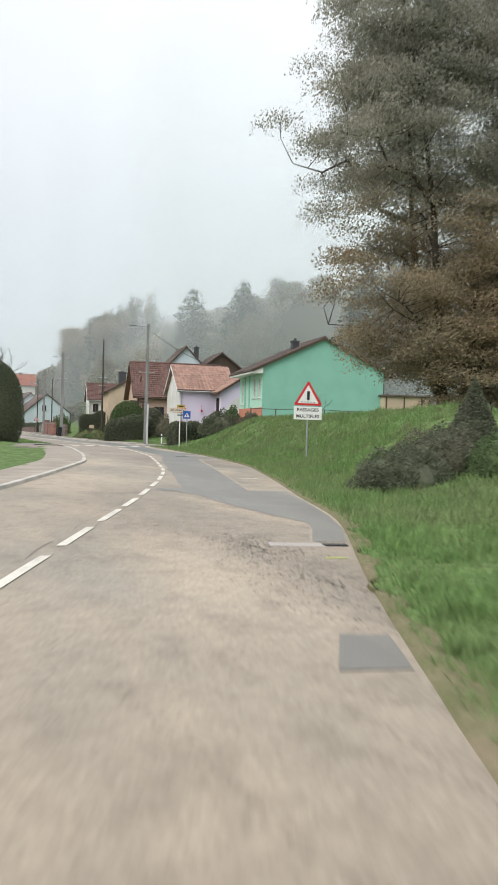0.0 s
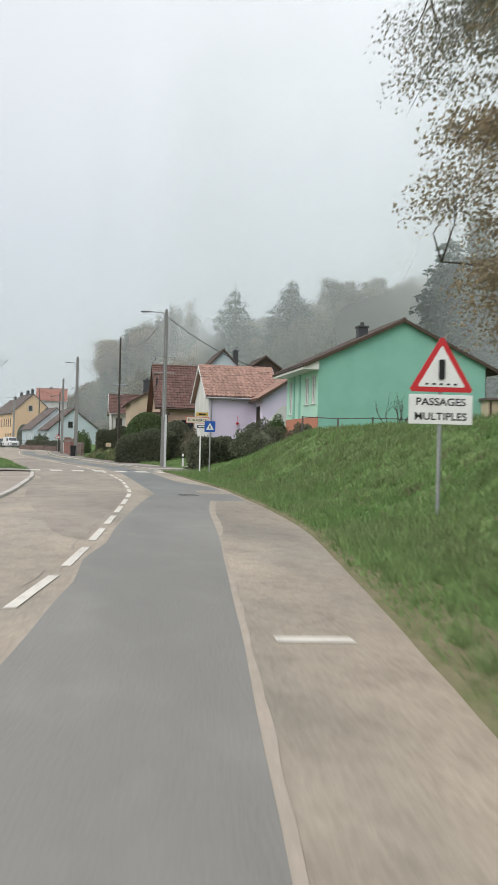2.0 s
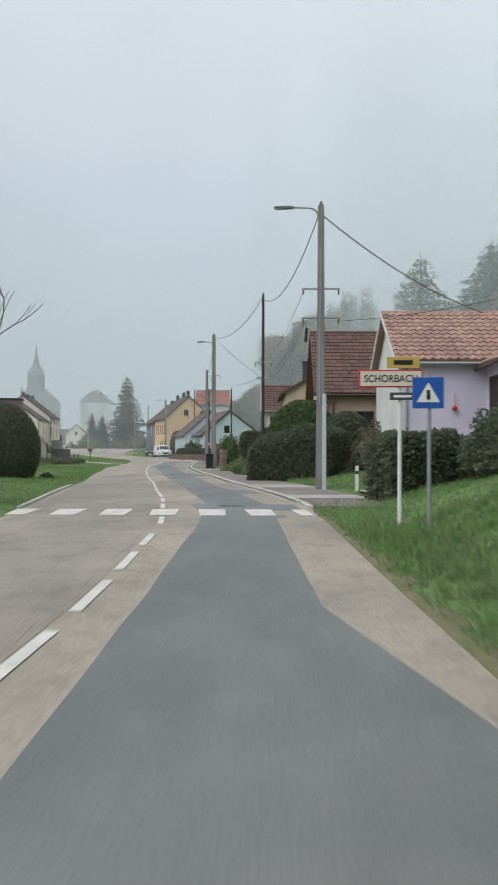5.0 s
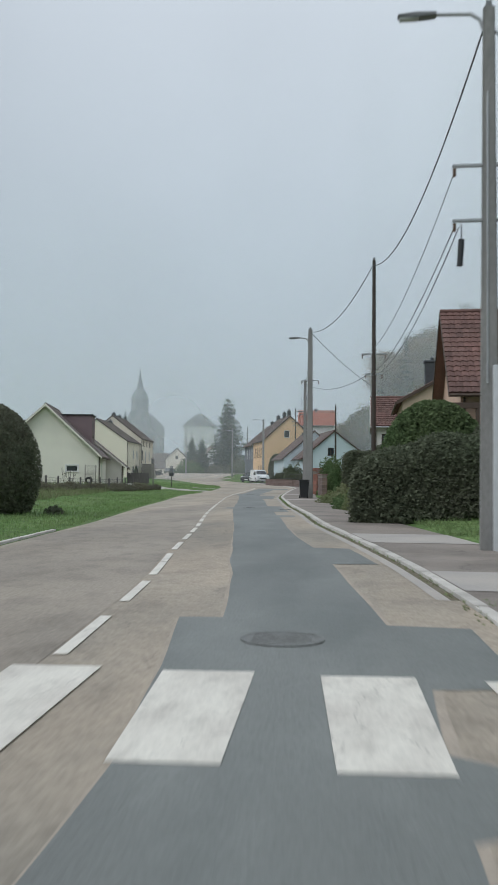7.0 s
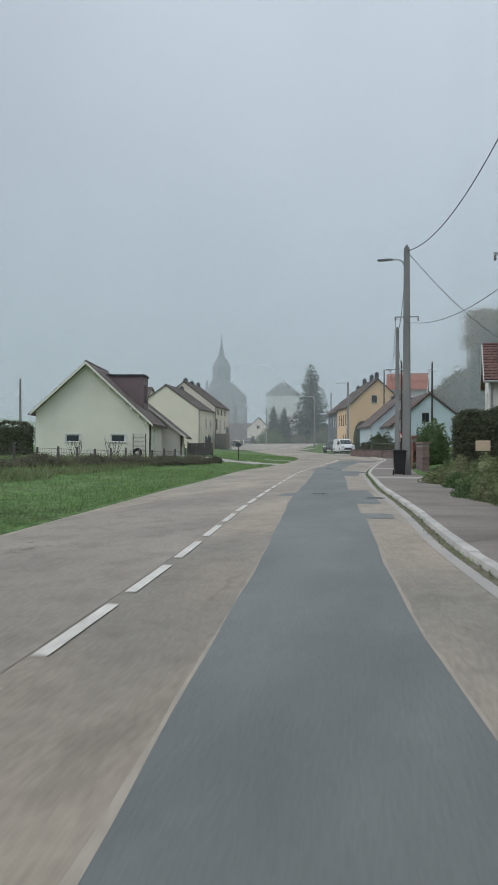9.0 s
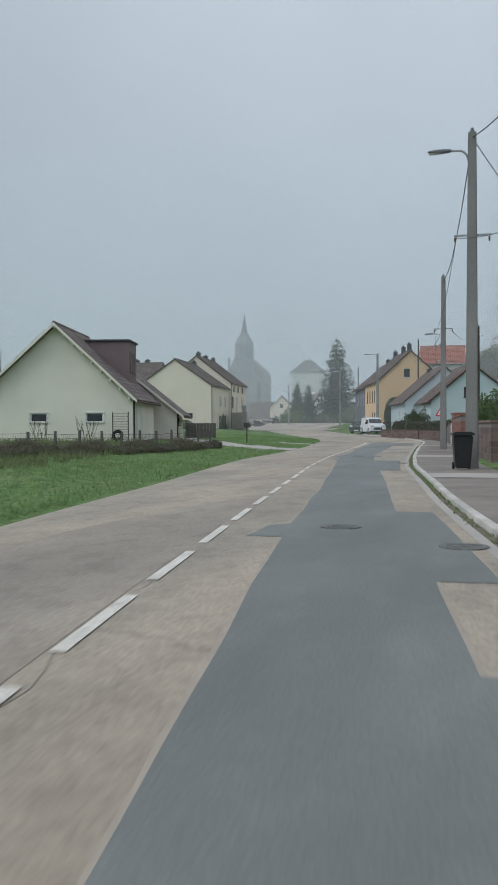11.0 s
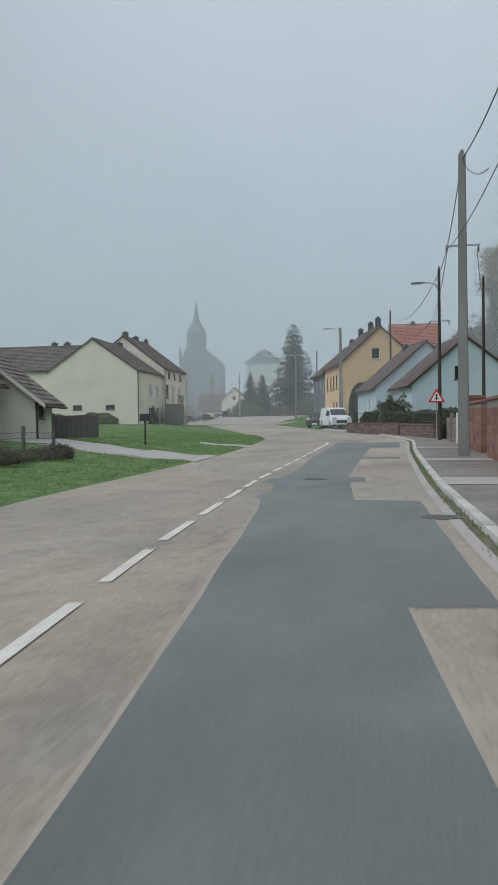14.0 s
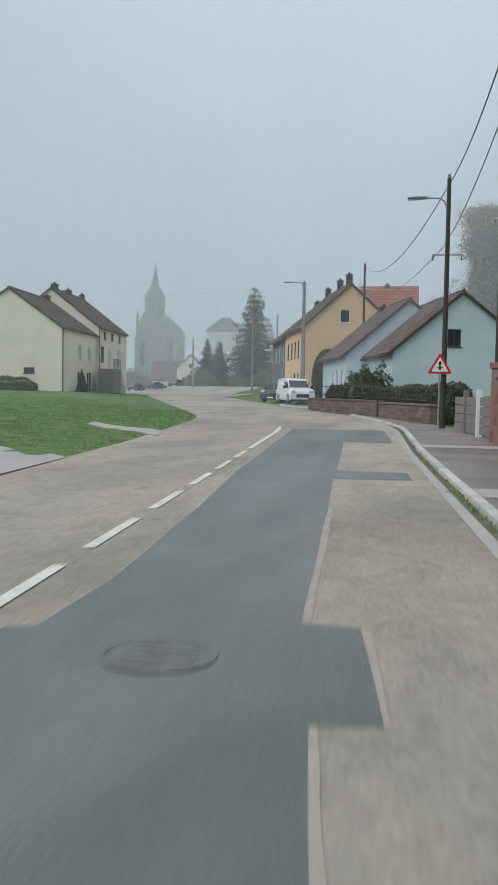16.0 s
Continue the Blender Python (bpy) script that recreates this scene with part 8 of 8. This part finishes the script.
def verge_points(n, y0, y1, d0, d1, side):
    y = rng.uniform(y0, y1, n)
    d = d0 + (d1 - d0) * rng.uniform(0, 1, n) ** 1.5
    x = right_x(y) + d if side > 0 else left_x(y) - d
    keep = rng.uniform(0, 1, n) < 0.7 + 0.3 * np.sin(0.37 * x + 0.21 * y) * np.sin(0.29 * y - 0.33 * x + 1)
    x, y = x[keep], y[keep]
    if side < 0:
        # none on the paved drives
        f = np.clip((-2.3 - x) / 12.0, 0, 1)
        g = np.clip((-3.0 - x) / 3.4, 0, 1)
        paved = ((y > 126.9 + 8.3 * f) & (y < 131.6 + 7.8 * f)) | ((y > 138.6 + 3.5 * g) & (y < 141.9 + 2.6 * g) & (x > -6.8))
        x, y = x[~paved], y[~paved]
    return np.array([(a, b, gs(a, b) - 0.005) for a, b in zip(x, y)])


def tussocks(n, y0, y1, d0, d1, each, spread):
    """Places for blades gathered in uneven tufts on the bank."""
    c = verge_points(n, y0, y1, d0, d1, 1)
    p = np.repeat(c, each, axis=0)
    p[:, :2] += rng.normal(0, spread, (len(p), 2)) * np.repeat(rng.uniform(0.5, 1.6, len(c)), each)[:, None]
    p = p[p[:, 0] > right_x(p[:, 1]) + 0.12]
    return np.array([(a, b, gs(a, b) - 0.01) for a, b in p[:, :2]])


blades("verge_grass", "short green grass on the roadside verge and bank", np.concatenate([verge_points(46000, 3, 35, 0.2, 6.5, 1), verge_points(30000, 35, 66, 0.2, 5.5, 1), verge_points(20000, 3, 62, 0.03, 1.2, 1)]), 0.04, 0.12, M_BLADE, 0.014)
blades("garden_grass", "short green grass of the front gardens behind the pavement", verge_points(9000, 63, 84, 2.35, 6.5, 1), 0.04, 0.12, M_BLADE, 0.014)
blades("grass_tussocks", "longer yellow-green grass tufts on the bank", np.concatenate([tussocks(1500, 8, 58, 0.5, 7.0, 34, 0.13), tussocks(260, 3, 40, 0.15, 2.0, 26, 0.1)]), 0.1, 0.26, M_BLADE, 0.016)
blades("bank_weeds", "broad-leaved weeds and dry stalks on the bank", tussocks(420, 10, 56, 0.9, 6.0, 16, 0.16), 0.08, 0.22, M_STRAW, 0.02)
blades("left_verge_grass", "short green grass on the verge before the cream house", np.concatenate([verge_points(24000, 62.5, 110, 0.1, 6, -1), verge_points(12000, 110, 160, 0.1, 7, -1)]), 0.05, 0.14, M_BLADE)
blades("left_rough_grass", "rough straw-coloured grass behind the mown verge", verge_points(16000, 84, 126, 4.4, 16, -1), 0.12, 0.35, M_STRAW, 0.02)
blades("gutter_weeds", "green weeds growing along the gutter", np.array([(float(right_x(b)) - 0.02 + rng.normal(0, 0.045), b, float(road_z(b))) for b in np.concatenate([rng.uniform(66, 148, 480), rng.normal(104, 4, 350), rng.normal(124, 4, 300)])]), 0.02, 0.06, M_BLADE)
blades("dry_gutter_weeds", "dry brownish weeds along the gutter", np.array([(float(right_x(b)) - 0.03 + rng.normal(0, 0.05), b, float(road_z(b))) for b in rng.uniform(64, 148, 1500)]), 0.015, 0.05, M_STRAW)
lf = verge_points(1100, 8, 60, 0.1, 2.5, 1) + [0, 0, 0.025]
tagged(cloud("fallen_leaves", quads(lf, 0.035, rng, 0.0), M_LEAFB), "scattered brown fallen leaves on the verge", "leaves", kind="stuff")

# ---- drifting mist between the village and the hills ----
HILLSIDE, EDGE, OPEN = (26.0, 0.0, 38.0, 1.0), (13.0, 0.0, 25.0, 1.0), (20.0, 1.0, 65.0, 0.0)
for k, (yy, st, xa, xb, across) in enumerate(((74, 0.27, 24, 500, HILLSIDE), (80, 0.27, 24, 500, HILLSIDE), (130, 0.27, 12, 500, EDGE), (142, 0.27, 12, 500, EDGE), (168, 0.2, -700, 500, (0.0, 0.5, 14.0, 1.0)), (218, 0.17, -700, 500, None), (224, 0.2, 4, 500, (5.0, 0.0, 12.0, 1.0)), (322, 0.2, -700, 70, OPEN), (404, 0.24, -700, 70, OPEN))):
    xs = np.linspace(xa, xb, 41)
    vs, fs = [], []
    for i, x in enumerate(xs):
        for j, z in enumerate((-6.0, 30.0, 110.0)):
            vs.append((x, yy, z))
        if i:
            b0 = 3 * (i - 1)
            fs += [(b0, b0 + 3, b0 + 4, b0 + 1), (b0 + 1, b0 + 4, b0 + 5, b0 + 2)]
    tagged(raw("mist", vs, fs, mist_material("thin_mist", st, 95.0, None, across)), "thin pale drifting morning mist", "mist", kind="stuff")
